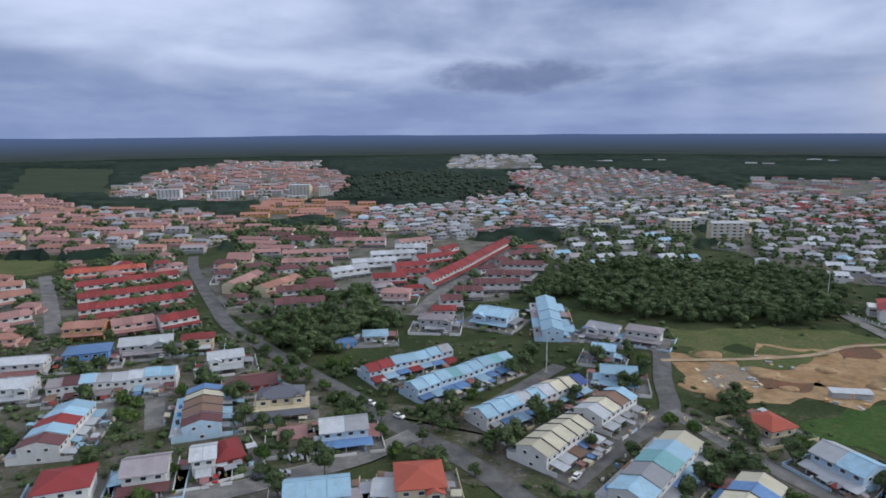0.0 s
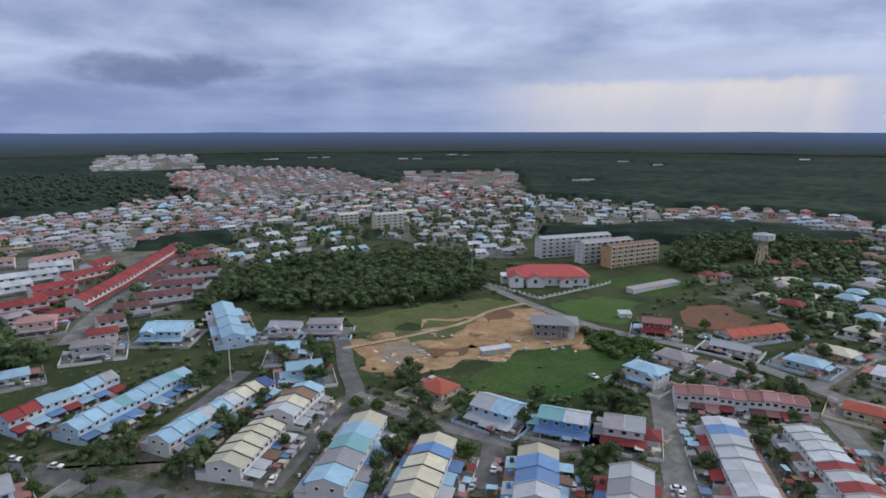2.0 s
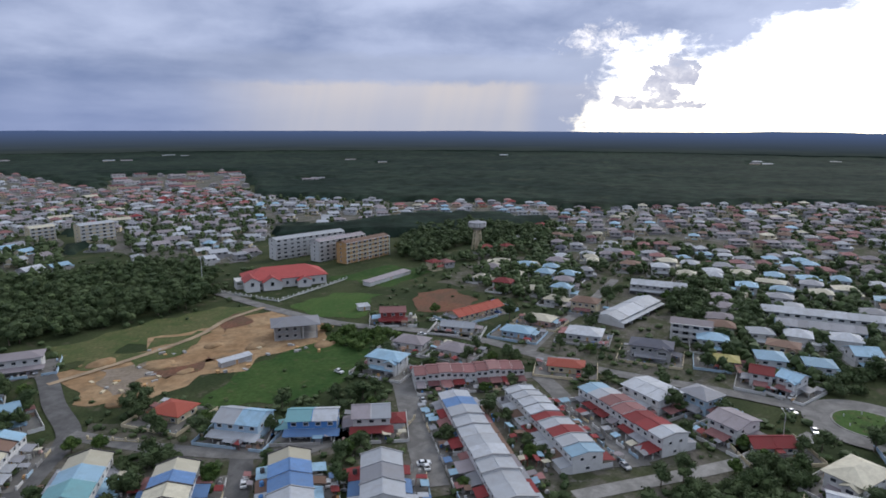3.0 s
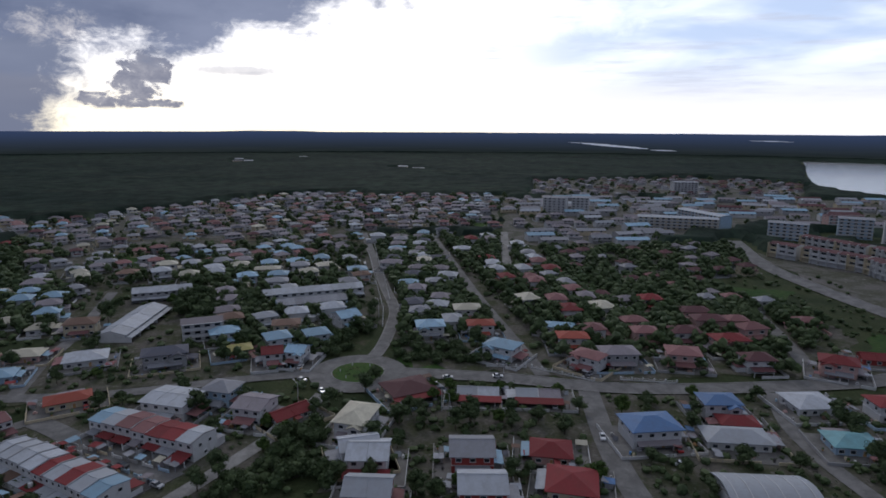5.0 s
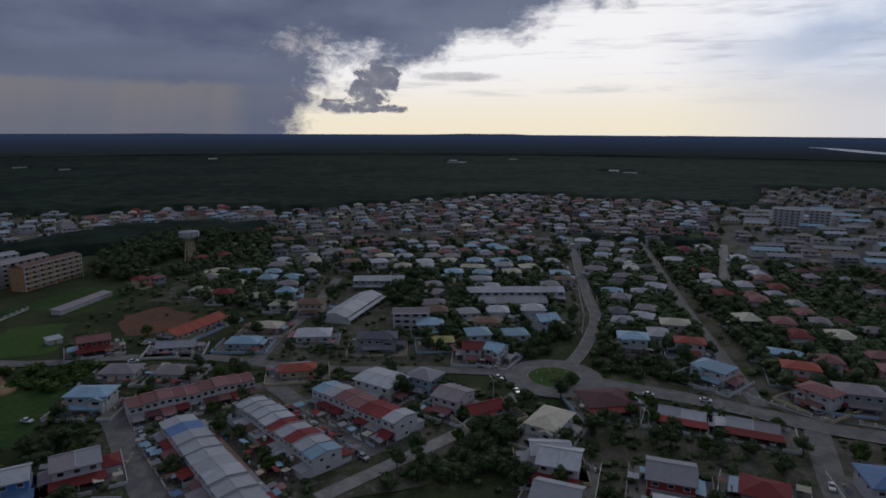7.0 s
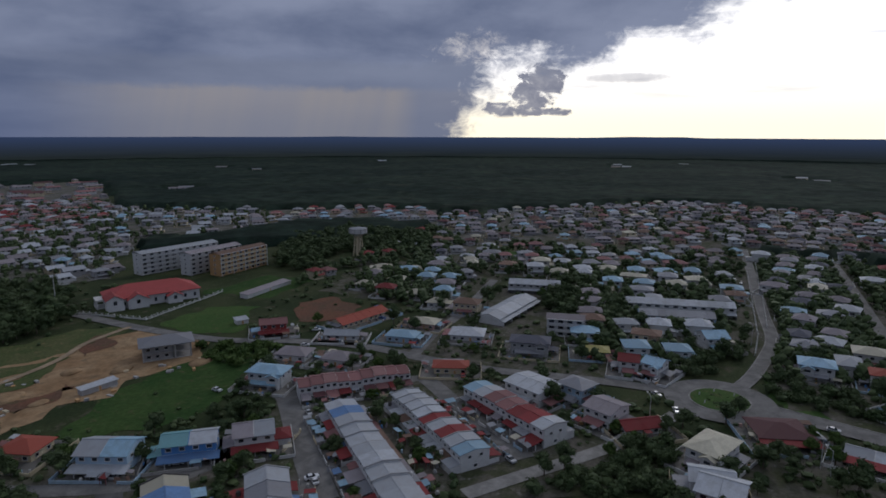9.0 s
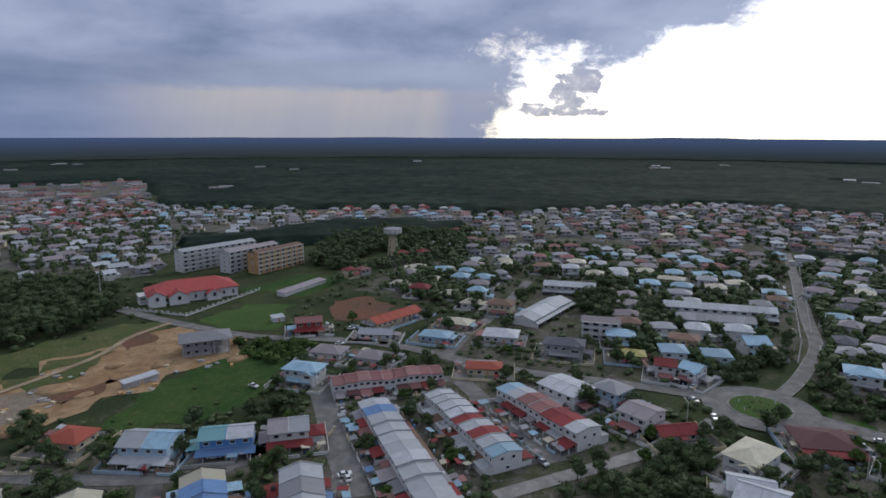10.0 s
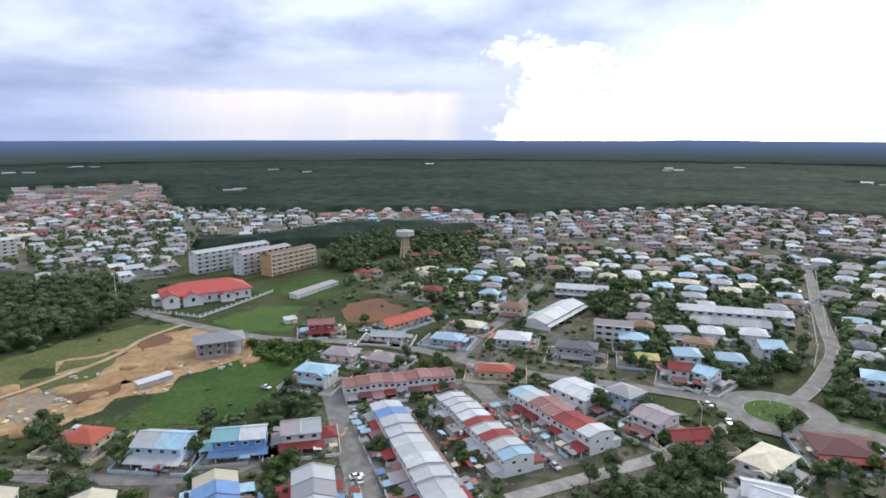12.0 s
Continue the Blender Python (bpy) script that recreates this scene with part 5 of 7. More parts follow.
def shell(x, y, rot, w):
    """A concrete house still being built: frame, slabs, open bays and a bare hipped roof."""
    d = 13.0
    c, s = math.cos(radians(rot)), math.sin(radians(rot))
    e = thing("unfinished_house", x + c * w / 2 - s * d / 2, y + s * w / 2 + c * d / 2, rot, "unfinished grey concrete house with open bays on sand", "building site")
    part("core_wall", Shape().box(-w * 0.48, w * 0.1, -d * 0.4, d * 0.4, 0, 6.6), WALL["c"], e)
    for f in (0, 1, 2):
        part("slab", Shape().box(-w / 2, w / 2, -d / 2, d / 2, 3.3 * f, 3.3 * f + 0.3), WALL["c"], e)
    for xx in (-0.48, -0.16, 0.16, 0.48):
        for yy in (-0.48, 0.48):
            part("pillar", Shape().box(-0.3, 0.3, -0.3, 0.3, 0.3, 6.6), WALL["c"], e, pose(xx * w, yy * d, 0))
    part("roof", Shape().hip(w + 3, d + 3, 7.1, 2.6), ROOF["g"], e)
    for xx in (-0.38, -0.2, -0.02):
        for z in (1.8, 5.1):
            part("opening", window_mesh(1.8, 1.6), None, e, pose(xx * w, -d * 0.4, z))
    OCC.append((e.location.x, e.location.y, 13))


def hall(x, y, rot, w, d, h=5.0, arch=3.2):
    """A hall under a barrel roof of white sheet, its end open to a porch. x, y is its near left corner."""
    c, s = math.cos(radians(rot)), math.sin(radians(rot))
    e = thing("hall", x + c * w / 2 - s * d / 2, y + s * w / 2 + c * d / 2, rot, "white hall with a broad curved sheet roof", "hall")
    part("wall", Shape().box(-w / 2 + 0.6, w / 2 - 0.6, -d / 2 + 0.6, d / 2 - 0.6, 0, h), WALL["w"], e)
    arc = [(-d / 2 + d * k / 14, h + arch * math.sin(math.pi * k / 14)) for k in range(15)]
    part("roof", Shape().extrude_x(arc + [(yy, zz - 0.3) for yy, zz in arc[::-1]], -w / 2, w / 2), ROOF["w"], e)
    for k in range(6):
        part("roof_rib", Shape().extrude_x([(yy, zz + 0.12) for yy, zz in arc] + [(yy, zz - 0.1) for yy, zz in arc[::-1]], -0.12, 0.12), METAL, e, pose(-w / 2 + (k + 0.5) * w / 6, 0, 0))
    for k in range(7):
        window(e, -w / 2 + (k + 0.5) * w / 7, -d / 2 + 0.6, 2.6, 0, 2.2, 1.6)
    door(e, 0, -d / 2 + 0.58, 0, "w")
    OCC.append((e.location.x, e.location.y, w / 2 + 3))


def debris(x, y, count, spread, seed):
    """Loose building material: blocks, sheets and heaps of earth."""
    rs = random.Random(seed)
    for _ in range(count):
        px, py = x + rs.gauss(0, spread), y + rs.gauss(0, spread)
        e = part("concrete_block", Shape().box(-rs.uniform(0.5, 1.6), rs.uniform(0.5, 1.6), -0.6, 0.6, 0, rs.uniform(0.3, 1.1)), WALL[rs.choice("cccgoe")], None, pose(px, py, 0.05, 0, 0, rs.uniform(0, 180)))
        tagged(e, "pale concrete block lying on bare sand", "concrete block", "site debris")


def heap(x, y, r, h, seed):
    v, f = ICO2
    rs = np.random.RandomState(seed)
    q = v * (1 + rs.uniform(-0.15, 0.15, (len(v), 1))) * np.array((r, r * 0.7, h)) + np.array((x, y, 0))
    tagged(part("sand_mound", tri_mesh("sand_mound", q, f, SAND, True), None, None), "low mound of yellow sand on the building site", "mound", "site debris")


def water_tower(x, y):
    e = thing("water_tower", x, y, 12, "cream concrete water tower with a broad round tank on tapering legs", "water tower")
    for k in range(8):
        a = k * math.pi / 4
        part("leg", Shape().tube((4.4 * math.cos(a), 4.4 * math.sin(a), 0), (2.6 * math.cos(a), 2.6 * math.sin(a), 17.5), 0.55, 0.45, 6), WALL["e"], e)
    for z, r in ((4.5, 4.1), (9, 3.65), (13.5, 3.2)):
        s = Shape()
        for k in range(8):
            a, b = k * math.pi / 4, (k + 1) * math.pi / 4
            s.tube((r * math.cos(a), r * math.sin(a), z), (r * math.cos(b), r * math.sin(b), z), 0.3, 0.3, 4)
        part("ring_beam", s, WALL["e"], e)
    part("shaft", Shape().tube((0, 0, 0), (0, 0, 17), 1.3, 1.3, 10), WALL["e"], e)
    part("tank_base", Shape().tube((0, 0, 16.5), (0, 0, 19.0), 3.0, 7.0, 20), WALL["w"], e)
    part("tank", Shape().tube((0, 0, 19.0), (0, 0, 22.6), 7.2, 7.2, 20), WALL["w"], e)
    part("tank_roof", Shape().tube((0, 0, 22.6), (0, 0, 24.0), 7.6, 0.6, 20), ROOF["g"], e)
    for k in range(10):
        a = k * math.pi / 5
        part("tank_rib", Shape().box(-0.25, 0.25, -0.15, 0.35, 18.8, 22.7), WALL["g"], e, pose(7.15 * math.cos(a), 7.15 * math.sin(a), 0, 0, 0, math.degrees(a) - 90))
    OCC.append((x, y, 7))


def shed(x, y, rot, w, d=5.0, roof="w", wall="g"):
    c, s = math.cos(radians(rot)), math.sin(radians(rot))
    e = thing("shed", x + c * w / 2, y + s * w / 2, rot, f"low {WALL_WORD[wall]} shed with a {ROOF_WORD[roof]} roof", "shed")
    part("wall", Shape().box(-w / 2, w / 2, -d / 2, d / 2, 0, 2.4), WALL[wall], e)
    part("roof", Shape().extrude_x([(-d / 2 - 0.5, 2.4), (d / 2 + 0.5, 3.0), (d / 2 + 0.5, 3.12), (-d / 2 - 0.5, 2.52)][::-1], -w / 2 - 0.4, w / 2 + 0.4), ROOF[roof], e)
    door(e, 0, -d / 2, 0, wall)
    OCC.append((e.location.x, e.location.y, w / 2 + 1))


def fence(x, y, rot, length, height=1.6, wall="w"):
    """Masonry fence: piers with rails and a low plinth between."""
    e = thing("fence", x, y, rot, f"{WALL_WORD[wall]} masonry fence with piers", "fence", "boundary fences")
    part("plinth", Shape().box(0, length, -0.1, 0.1, 0, height * 0.45), WALL[wall], e)
    part("rail", Shape().box(0, length, -0.05, 0.05, height * 0.8, height * 0.88), WALL[wall], e)
    n = max(1, int(length / (4 if length < 50 else 8)))
    if ("pier", height, wall) not in CACHE:
        CACHE["pier", height, wall] = Shape().box(-0.22, 0.22, -0.22, 0.22, 0, height + 0.1).box(-0.3, 0.3, -0.3, 0.3, height + 0.1, height + 0.22).mesh("pier", WALL[wall])
    for i in range(n + 1):
        part("pier", CACHE["pier", height, wall], None, e, pose(i * length / n, 0, 0))


def mast(x, y, h=22.0):
    e = thing("mast", x, y, 0, "thin grey steel mast standing alone", "mast")
    part("pole", Shape().tube((0, 0, 0), (0, 0, h), 0.3, 0.14, 8), METAL, e)
    part("footing", Shape().box(-0.7, 0.7, -0.7, 0.7, 0, 0.5), CONCRETE, e)
    part("crossarm", Shape().box(-0.9, 0.9, -0.1, 0.1, h - 1.2, h - 1.0), METAL, e)


def street_lamp(x, y, rot, h=10.0):
    e = thing("street_lamp", x, y, rot, "tall grey steel street lamp with a single arm", "street lamp", "street lamps")
    part("pole", Shape().tube((0, 0, 0), (0, 0, h), 0.16, 0.09, 8), METAL, e)
    part("arm", Shape().tube((0, 0, h - 0.1), (2.6, 0, h + 0.4), 0.08, 0.06, 6), METAL, e)
    part("lamp_head", Shape().box(2.4, 3.4, -0.2, 0.2, h + 0.3, h + 0.48), FRAME, e)


def river(quad):
    TOWN.append(quad)
    s = Shape()
    s.face([(x, y, 0.5) for x, y in quad])
    me = s.mesh("water", WATER)
    bm = bmesh.new()
    bm.from_mesh(me)
    bmesh.ops.triangulate(bm, faces=bm.faces[:])
    for f in bm.faces:
        f.normal_update()
        if f.normal.z < 0:
            f.normal_flip()
    bm.to_mesh(me)
    bm.free()
    tagged(new("water", me), "", "river", "", "structure")


for _seed, _h, _sp, _m in ((3, 7.5, 3.2, LEAF), (5, 9.5, 3.8, LEAF), (8, 6.0, 3.0, LEAF_LIGHT), (13, 11.0, 4.2, LEAF)):
    make_tree(_seed, _h, _sp, _m, "leafy green garden tree with an uneven crown")

# ---------------------------------------------------------------- the place, street by street

# roads
road([(24, 150), (16, 163), (2.4, 180.5), (-12.6, 195.5), (-36, 224), (-64.7, 256), (-95.7, 293), (-114.6, 316.5), (-142, 367), (-182.2, 445.1), (-203.4, 497.1)], 8.0, ASPHALT_MID)
road([(-9.6, 192.5), (-25.5, 178), (-41.2, 169.8), (-58.8, 161.1), (-75.7, 154.5)], 7, ASPHALT_OLD, kerb=True)
road([(8.1, 204.7), (22, 220), (37.6, 238.6), (49.7, 253.2)], 7, ASPHALT_MID)
road([(34.8, 161.2), (49.8, 177.8), (68.6, 196.1), (81.2, 209), (88.4, 237.1), (98.7, 272.1), (87.5, 276.8)], 7.5, ASPHALT_MID)
road([(88.3, 131.8), (102.5, 147.8), (108.2, 154.9)], 7, ASPHALT_MID)
road([(81.2, 209), (90.6, 184.4), (98.8, 167.3), (107.2, 153.3), (117.5, 141.1), (134.5, 135.2), (154.7, 129.6)], 6, ASPHALT_OLD)
road([(127.7, 94.8), (143.2, 111.2), (159.8, 128.5), (177, 145.9), (183.9, 155.6)], 9, ASPHALT_OLD)
road([(179.1, 147.5), (197.8, 131.3), (217.2, 108.5)], 6, ASPHALT_OLD)
road([(172.5, 51.3), (183.8, 64.6), (196, 82), (211.6, 100.7), (217.2, 108.5)], 7.5, ASPHALT_OLD)
road([(216.7, 327.1), (214.4, 270.6), (217.7, 220.7), (231.7, 186.1), (239.5, 149.2), (237.2, 118.6), (237.3, 87), (244.1, 46.5), (246.2, 21.1), (246.2, 13)], 7, ASPHALT_OLD)
road([(237.9, 124.6), (271.3, 129.5), (315.2, 131.6), (393, 142.1)], 6, ASPHALT_OLD)
road([(592.5, -14.5), (471.7, -19.6), (385.2, -22.3), (334.2, -24.7), (303, -20.5), (275.4, -14.5), (260.5, -9.4)], 5.2, ASPHALT_OLD, kerb=True)
road([(225.8, 11.1), (205.2, 19.7), (183.8, 33.4), (161.9, 49.6), (146.7, 60.7)], 5.5, CONCRETE)
road([(245.3, -8.1), (242.4, -21.5), (231.1, -60.9), (217.2, -95.2), (211, -125.2), (207.6, -161.9), (206.2, -203.2), (210.5, -238.8), (209.1, -271.3)], 9, ASPHALT_OLD, kerb=True)
road([(213.9, -90.3), (182.1, -82.6), (157.1, -78.3), (139.3, -76.8)], 8, ASPHALT_OLD)
road([(231.5, -77.7), (291.3, -76.6), (363.1, -75.8), (463.1, -77.2), (563.3, -77.5)], 6.5, ASPHALT_OLD)
road([(417.2, -111.3), (497.5, -130.1), (580, -149.8)], 7, CONCRETE)
road([(508.3, -344.3), (413.4, -306.8), (342.3, -295.2), (281.1, -291.9), (224.8, -290.2)], 13, ASPHALT_OLD, kerb=True)
road([(298.7, -220.7), (244.1, -201.1), (208, -184.4)], 7, ASPHALT_OLD)
road([(202, -160.5), (178.7, -148.1), (154.3, -142.5), (133.4, -141.3)], 6, ASPHALT_OLD)
road([(-281.5, 429), (-231.7, 355), (-197.5, 301.9)], 8, ASPHALT_OLD)
road([(-116.8, 197.6), (-133.4, 231.3), (-136.6, 249.2)], 7, ASPHALT_OLD)
road([(-99, 198.1), (-114.6, 231.7), (-120.8, 244.5)], 7, ASPHALT_OLD)
road([(-15.4, 327.8), (-6.7, 362.3), (5.8, 396.7), (27.0, 441.3), (54.5, 508.6)], 8, ASPHALT_OLD)
road([(22.3, 364.1), (46.7, 382.3), (62.7, 418.9), (78.3, 459.0)], 3, CONCRETE)
roundabout(244.7, -2.8)

# open ground
patch('sand_lot', [(101, 271), (126, 270), (182, 276), (213, 268), (220, 228), (198, 212), (159, 214), (113, 215), (96, 227)], SAND, 0.05)
patch('sand_lot', [(99, 259), (168, 266), (201, 264), (197, 240), (167, 219), (118, 216), (95, 229)], SAND, 0.04)
patch('grass_field', [(114, 305), (200, 298), (213, 276), (166, 267), (108, 277)], DRYGRASS, 0.03)
patch('grass_field', [(117, 199), (161, 213), (198, 212), (224, 200), (181, 171), (149, 166), (127, 183)], GRASS, 0.03)
patch('grass_field', [(226, 268), (258, 268), (273, 242), (230, 221), (220, 238)], LAWN, 0.03)
patch('grass_field', [(281, 295), (339, 291), (341, 252), (291, 250)], GRASS, 0.03)
patch('grass_field', [(285, -20), (295, -30), (288, -54), (239, -50), (246, -25)], LAWN, 0.03, rough=0.04)
patch('clay_lot', [(289, 227), (309, 217), (297, 188), (273, 184), (256, 205)], CLAY, 0.03)
patch('grass_field', [(-362, 490), (-299, 484), (-286, 447), (-314, 422)], DRYGRASS, 0.03)
patch('grass_field', [(287, -20), (273, -56), (246, -57), (251, -19)], GRASS, 0.03)
patch('grass_field', [(261, -261), (212, -275), (195, -255), (209, -231), (240, -234)], GRASS, 0.03)
patch('grass_field', [(359, -224), (339, -275), (312, -242), (332, -212)], GRASS, 0.03)
patch('grass_field', [(660, -126), (720, -167), (614, -154), (580, -118)], LAWN, 0.03)
patch('grass_field', [(622, 75), (677, 45), (595, 34), (566, 59)], LAWN, 0.03)
patch('grass_field', [(502, 175), (540, 160), (492, 143), (470, 159)], LAWN, 0.03)
patch('grass_field', [(-1185, 1800), (-908, 1728), (-558, 1018), (-699, 994)], MEADOW, 0.05)
patch('grass_field', [(-60, 372), (-35, 407), (-27, 347), (-44, 331)], GRASS, 0.03)
patch('yard', [(-42, 215), (-19, 215), (20, 216), (83, 214), (91, 184), (123, 148), (207, 153), (161, 98), (75, 135), (7, 163)], YARD, 0.02)
patch('yard', [(89, 213), (136, 138), (184, 155), (225, 107), (231, 59), (205, 29), (176, 5), (74, 182)], YARD, 0.02)
patch('yard', [(234, 131), (311, 138), (463, 106), (608, -16), (333, -23), (251, 32), (236, 99)], YARD, 0.02)
patch('yard', [(159, 8), (232, -12), (212, -97), (195, -166), (174, -220), (117, -155)], YARD, 0.02)
patch('yard', [(291, -21), (497, -20), (532, -89), (301, -142), (275, -247), (211, -223), (222, -106), (246, -26)], YARD, 0.02)
patch('yard', [(-210, 276), (-103, 302), (-20, 199), (-35, 155), (-124, 152)], YARD, 0.02)
road([(95, 258.3), (129.7, 258.8), (163.5, 263), (187.5, 273.7), (213.4, 276.2)], 3, GRAVEL)
patch('rubble', [(114, 257), (133, 253), (126, 235), (108, 236)], RUBBLE, 0.06, rough=0.3)
patch('rubble', [(110, 247), (120, 250), (127, 244), (114, 226), (104, 228)], RUBBLE, 0.06, rough=0.3)
patch('clay_lot', [(127, 237), (151, 236), (151, 228), (124, 226)], CLAY, 0.06, rough=0.3)
patch('grass_strip', [(106, 271), (168, 270), (172, 262), (110, 262)], DRYGRASS, 0.07, rough=0.15)
patch('grass_strip', [(127, 258), (165, 263), (157, 253), (124, 248)], DRYGRASS, 0.07, rough=0.2)
patch('clay_lot', [(181, 277), (198, 278), (195, 264), (172, 255)], CLAY, 0.07, rough=0.2)
patch('sand_lot', [(-46, 372), (-33, 385), (-35, 359), (-42, 353)], SAND, 0.08, rough=0.2)

# terraced rows on the near streets
terrace(-31.9, 238.2, 1.8, 261.5, 7, 8, 'rrllllg', 'lw', 'rlb', -1, h=5.9)
terrace(-12.6, 220.2, 26.7, 252.9, 9, 8.6, 'llltllltl', 'l', 'blbb', -1, h=5.9)
terrace(11.6, 197.1, 52.3, 227.4, 9, 8.8, 'lllwlween', 'w', 'lblb', -1, h=5.9)
terrace(25.9, 171.2, 44.4, 191.5, 5, 11, 'e', 'w', 'wwub', -1)
terrace(48.5, 196, 65.2, 212.9, 4, 11, 'weul', 'w', 'wrg', -1)
terrace(47.6, 147.3, 75.0, 179.4, 5, 10.8, 'lgtle', 'w', 'lgb', -1, h=6.5)
terrace(64.4, 129.9, 87.2, 154.8, 5, 10.8, 'eeebe', 'w', 'bwlb', -1, h=6.5)
terrace(92, 113.1, 109.4, 133.9, 4, 11, 'wbbe', 'w', 'bl', -1, h=6.5)
terrace(108, 96.5, 124.4, 111.4, 3, 11, 'wgw', 'w', 'rbr', -1, h=6.5)
terrace(128.2, 68.5, 173.3, 120.3, 10, 10, 'wwwwwwwwbw', 'w', 'qrgkqrb', 1, rise=0.8)
terrace(160.6, 63, 190.8, 103.3, 9, 10, 'lwrwrwwww', 'w', 'rgwkr', -1, rise=0.8)
terrace(185.6, 45.0, 208.6, 82.6, 7, 10, 'wrrqqwl', 'w', 'rgrkr', 1, rise=0.8)
terrace(180.3, 144, 211.3, 113.1, 9, 9, 'qqpq', 'w', 'mmqr', -1, rise=1.3)
terrace(-79.7, 189.9, -89.5, 219.9, 5, 12, 'muueb', 'l', 'l', -1)
terrace(-124.4, 175.6, -130.1, 206.8, 5, 12, 'mlrll', 'w', 'wlw', -1)
terrace(-151.1, 224.3, -107.4, 237, 8, 9, 'kmlgwwll', 'w', 'kml', -1)

# detached and paired houses
house(109.4, 194.3, -72, 11.3, 10.0, 'o', 'e', 'hip', 1)
house(116.6, 164.6, -66, 15.4, 11.0, 'wl', 'l', 'gable', 2, porch='w')
house(131.0, 147.0, -51, 15.7, 9.0, 'tw', 'b', 'gable', 2, porch='b')
house(144.1, 133.2, -48, 12.0, 10.0, 'kw', 'w', 'gable', 2, porch='r', wing='r')
house(186.1, 162.2, -78, 14.2, 9.0, 'l', 'w', 'hip', 2)
house(214.1, 171.4, -77, 13.5, 10.0, 'k', 'w', 'hip', 1)
house(217.6, 149.6, -83, 12.7, 10.0, 'k', 'w', 'hip', 1)
house(229.1, 101.6, -68, 13.9, 8.0, 'o', 'e', 'hip', 1)
house(237.7, 203.2, -49, 12.5, 8.0, 'q', 'r', 'gable', 2, porch='r')
house(273.8, 175.3, -13, 33.2, 10.0, 'o', 'e', 'gable', 1)
house(245.5, 167.2, -69, 16.2, 6.0, 'w', 'w', 'gable', 1)
house(256.3, 139.3, -80, 13.9, 9.0, 'l', 'l', 'hip', 1)
house(279.8, 139.4, -86, 14.0, 9.0, 'e', 'p', 'hip', 1)
house(272.8, 111.9, -75, 15.7, 12.0, 'w', 'w', 'hip', 1)
house(265.8, 77.9, -77, 17.0, 10.0, 'd', 'g', 'hip', 2)
house(314.1, 129.2, -83, 13.6, 10.0, 'u', 'e', 'hip', 2)
house(274.4, 50.0, -75, 11.5, 8.0, 'y', 'l', 'hip', 1)
house(261.3, 33.2, -83, 7.9, 9.0, 'r', 'w', 'gable', 2)
house(261.6, 22.5, -108, 7.6, 9.0, 'l', 'w', 'gable', 2)
house(299.5, 30.7, -87, 12.1, 9.0, 'u', 'e', 'hip', 2)
house(309.6, 1.8, -63, 10.4, 11.0, 'l', 'w', 'gable', 2)
house(218.4, 62.3, -113, 16.5, 13.6, 'w', 'w', 'gable', 2, rise=0.9)
house(224.5, 46.8, -113, 10.5, 9.5, 'g', 'l', 'hip', 2)
house(209.7, 33.2, -113, 10.5, 12.0, 'k', 'w', 'gable', 2, rise=1.4)
house(206.8, 21.8, -52, 13.5, 7.0, 'r', 'w', 'gable', 1)
house(195.3, -1.5, -113, 10.0, 15.0, 'e', 'w', 'hip', 2)
house(222.1, -21.2, -71, 16.5, 14.0, 'm', 'e', 'hip', 1, porch='r')
house(176.0, -1.7, -83, 11.3, 9.0, 'w', 'w', 'gable', 2)
house(422.0, 53.9, -88, 15.6, 9.0, 'e', 'p', 'hip', 2)
house(478.3, 32.2, -61, 14.6, 10.0, 'q', 'p', 'hip', 2)
house(214.1, -46.9, -103, 14.7, 8.0, 'ww', 'w', 'gable', 1, porch='r')
house(209.1, -68.5, -103, 15.3, 8.0, 'wk', 'w', 'gable', 1, porch='r')
house(168.9, -35.3, -99, 12.4, 12.0, 'g', 'r', 'gable', 2)
house(171.4, -4.7, -99, 11.3, 12.0, 'w', 'w', 'gable', 2, porch='r')
house(149.7, -34.3, -99, 12.3, 11.0, 'w', 'r', 'gable', 2)
house(152.4, -3.9, -102, 11.9, 10.0, 'w', 'r', 'gable', 2)
house(169.1, -60.2, -107, 11.4, 10.0, 'r', 'p', 'hip', 1)
house(151.2, -60.4, -111, 12.9, 13.0, 'r', 'e', 'hip', 1)
house(175.4, -95.6, -92, 16.0, 12.0, 'b', 'w', 'hip', 2)
house(188.3, -128.0, -100, 12.0, 9.0, 'b', 'w', 'hip', 2)
house(168.6, -121.7, -105, 19.1, 10.0, 'w', 'w', 'hip', 1)
house(178.0, -128.6, -105, 11.5, 7.0, 'r', 'w', 'hip', 1)
hall(130.1, -96.2, -103, 24.4, 19.0, 3.8, 2.2)
house(188.7, -164.2, -96, 14.7, 13.0, 'w', 'w', 'hip', 1)
house(160.3, -156.4, -106, 13.6, 10.0, 't', 'l', 'hip', 1)
house(177.7, -187.3, -100, 13.3, 9.0, 'r', 'w', 'hip', 2)
house(155.2, -181.2, -139, 6.9, 7.0, 'k', 'w', 'gable', 1)
house(216.1, -199.4, -127, 13.1, 10.0, 'r', 'p', 'hip', 2)
house(223.9, -227.3, -112, 16.5, 8.0, 'r', 'r', 'gable', 1)
house(235.4, -141.1, -110, 12.9, 11.0, 'q', 'p', 'hip', 2)
house(248.6, -171.1, -95, 14.6, 10.0, 'r', 'p', 'hip', 2)
house(239.8, -113.6, -96, 14.6, 10.0, 'k', 'g', 'hip', 2)
house(261.8, -101.2, -100, 12.8, 9.0, 'o', 'w', 'hip', 2)
house(237.2, -99.6, -140, 11.9, 9.0, 'q', 'w', 'hip', 2)
house(254.8, -66.5, -131, 13.4, 10.0, 'l', 'w', 'hip', 2)
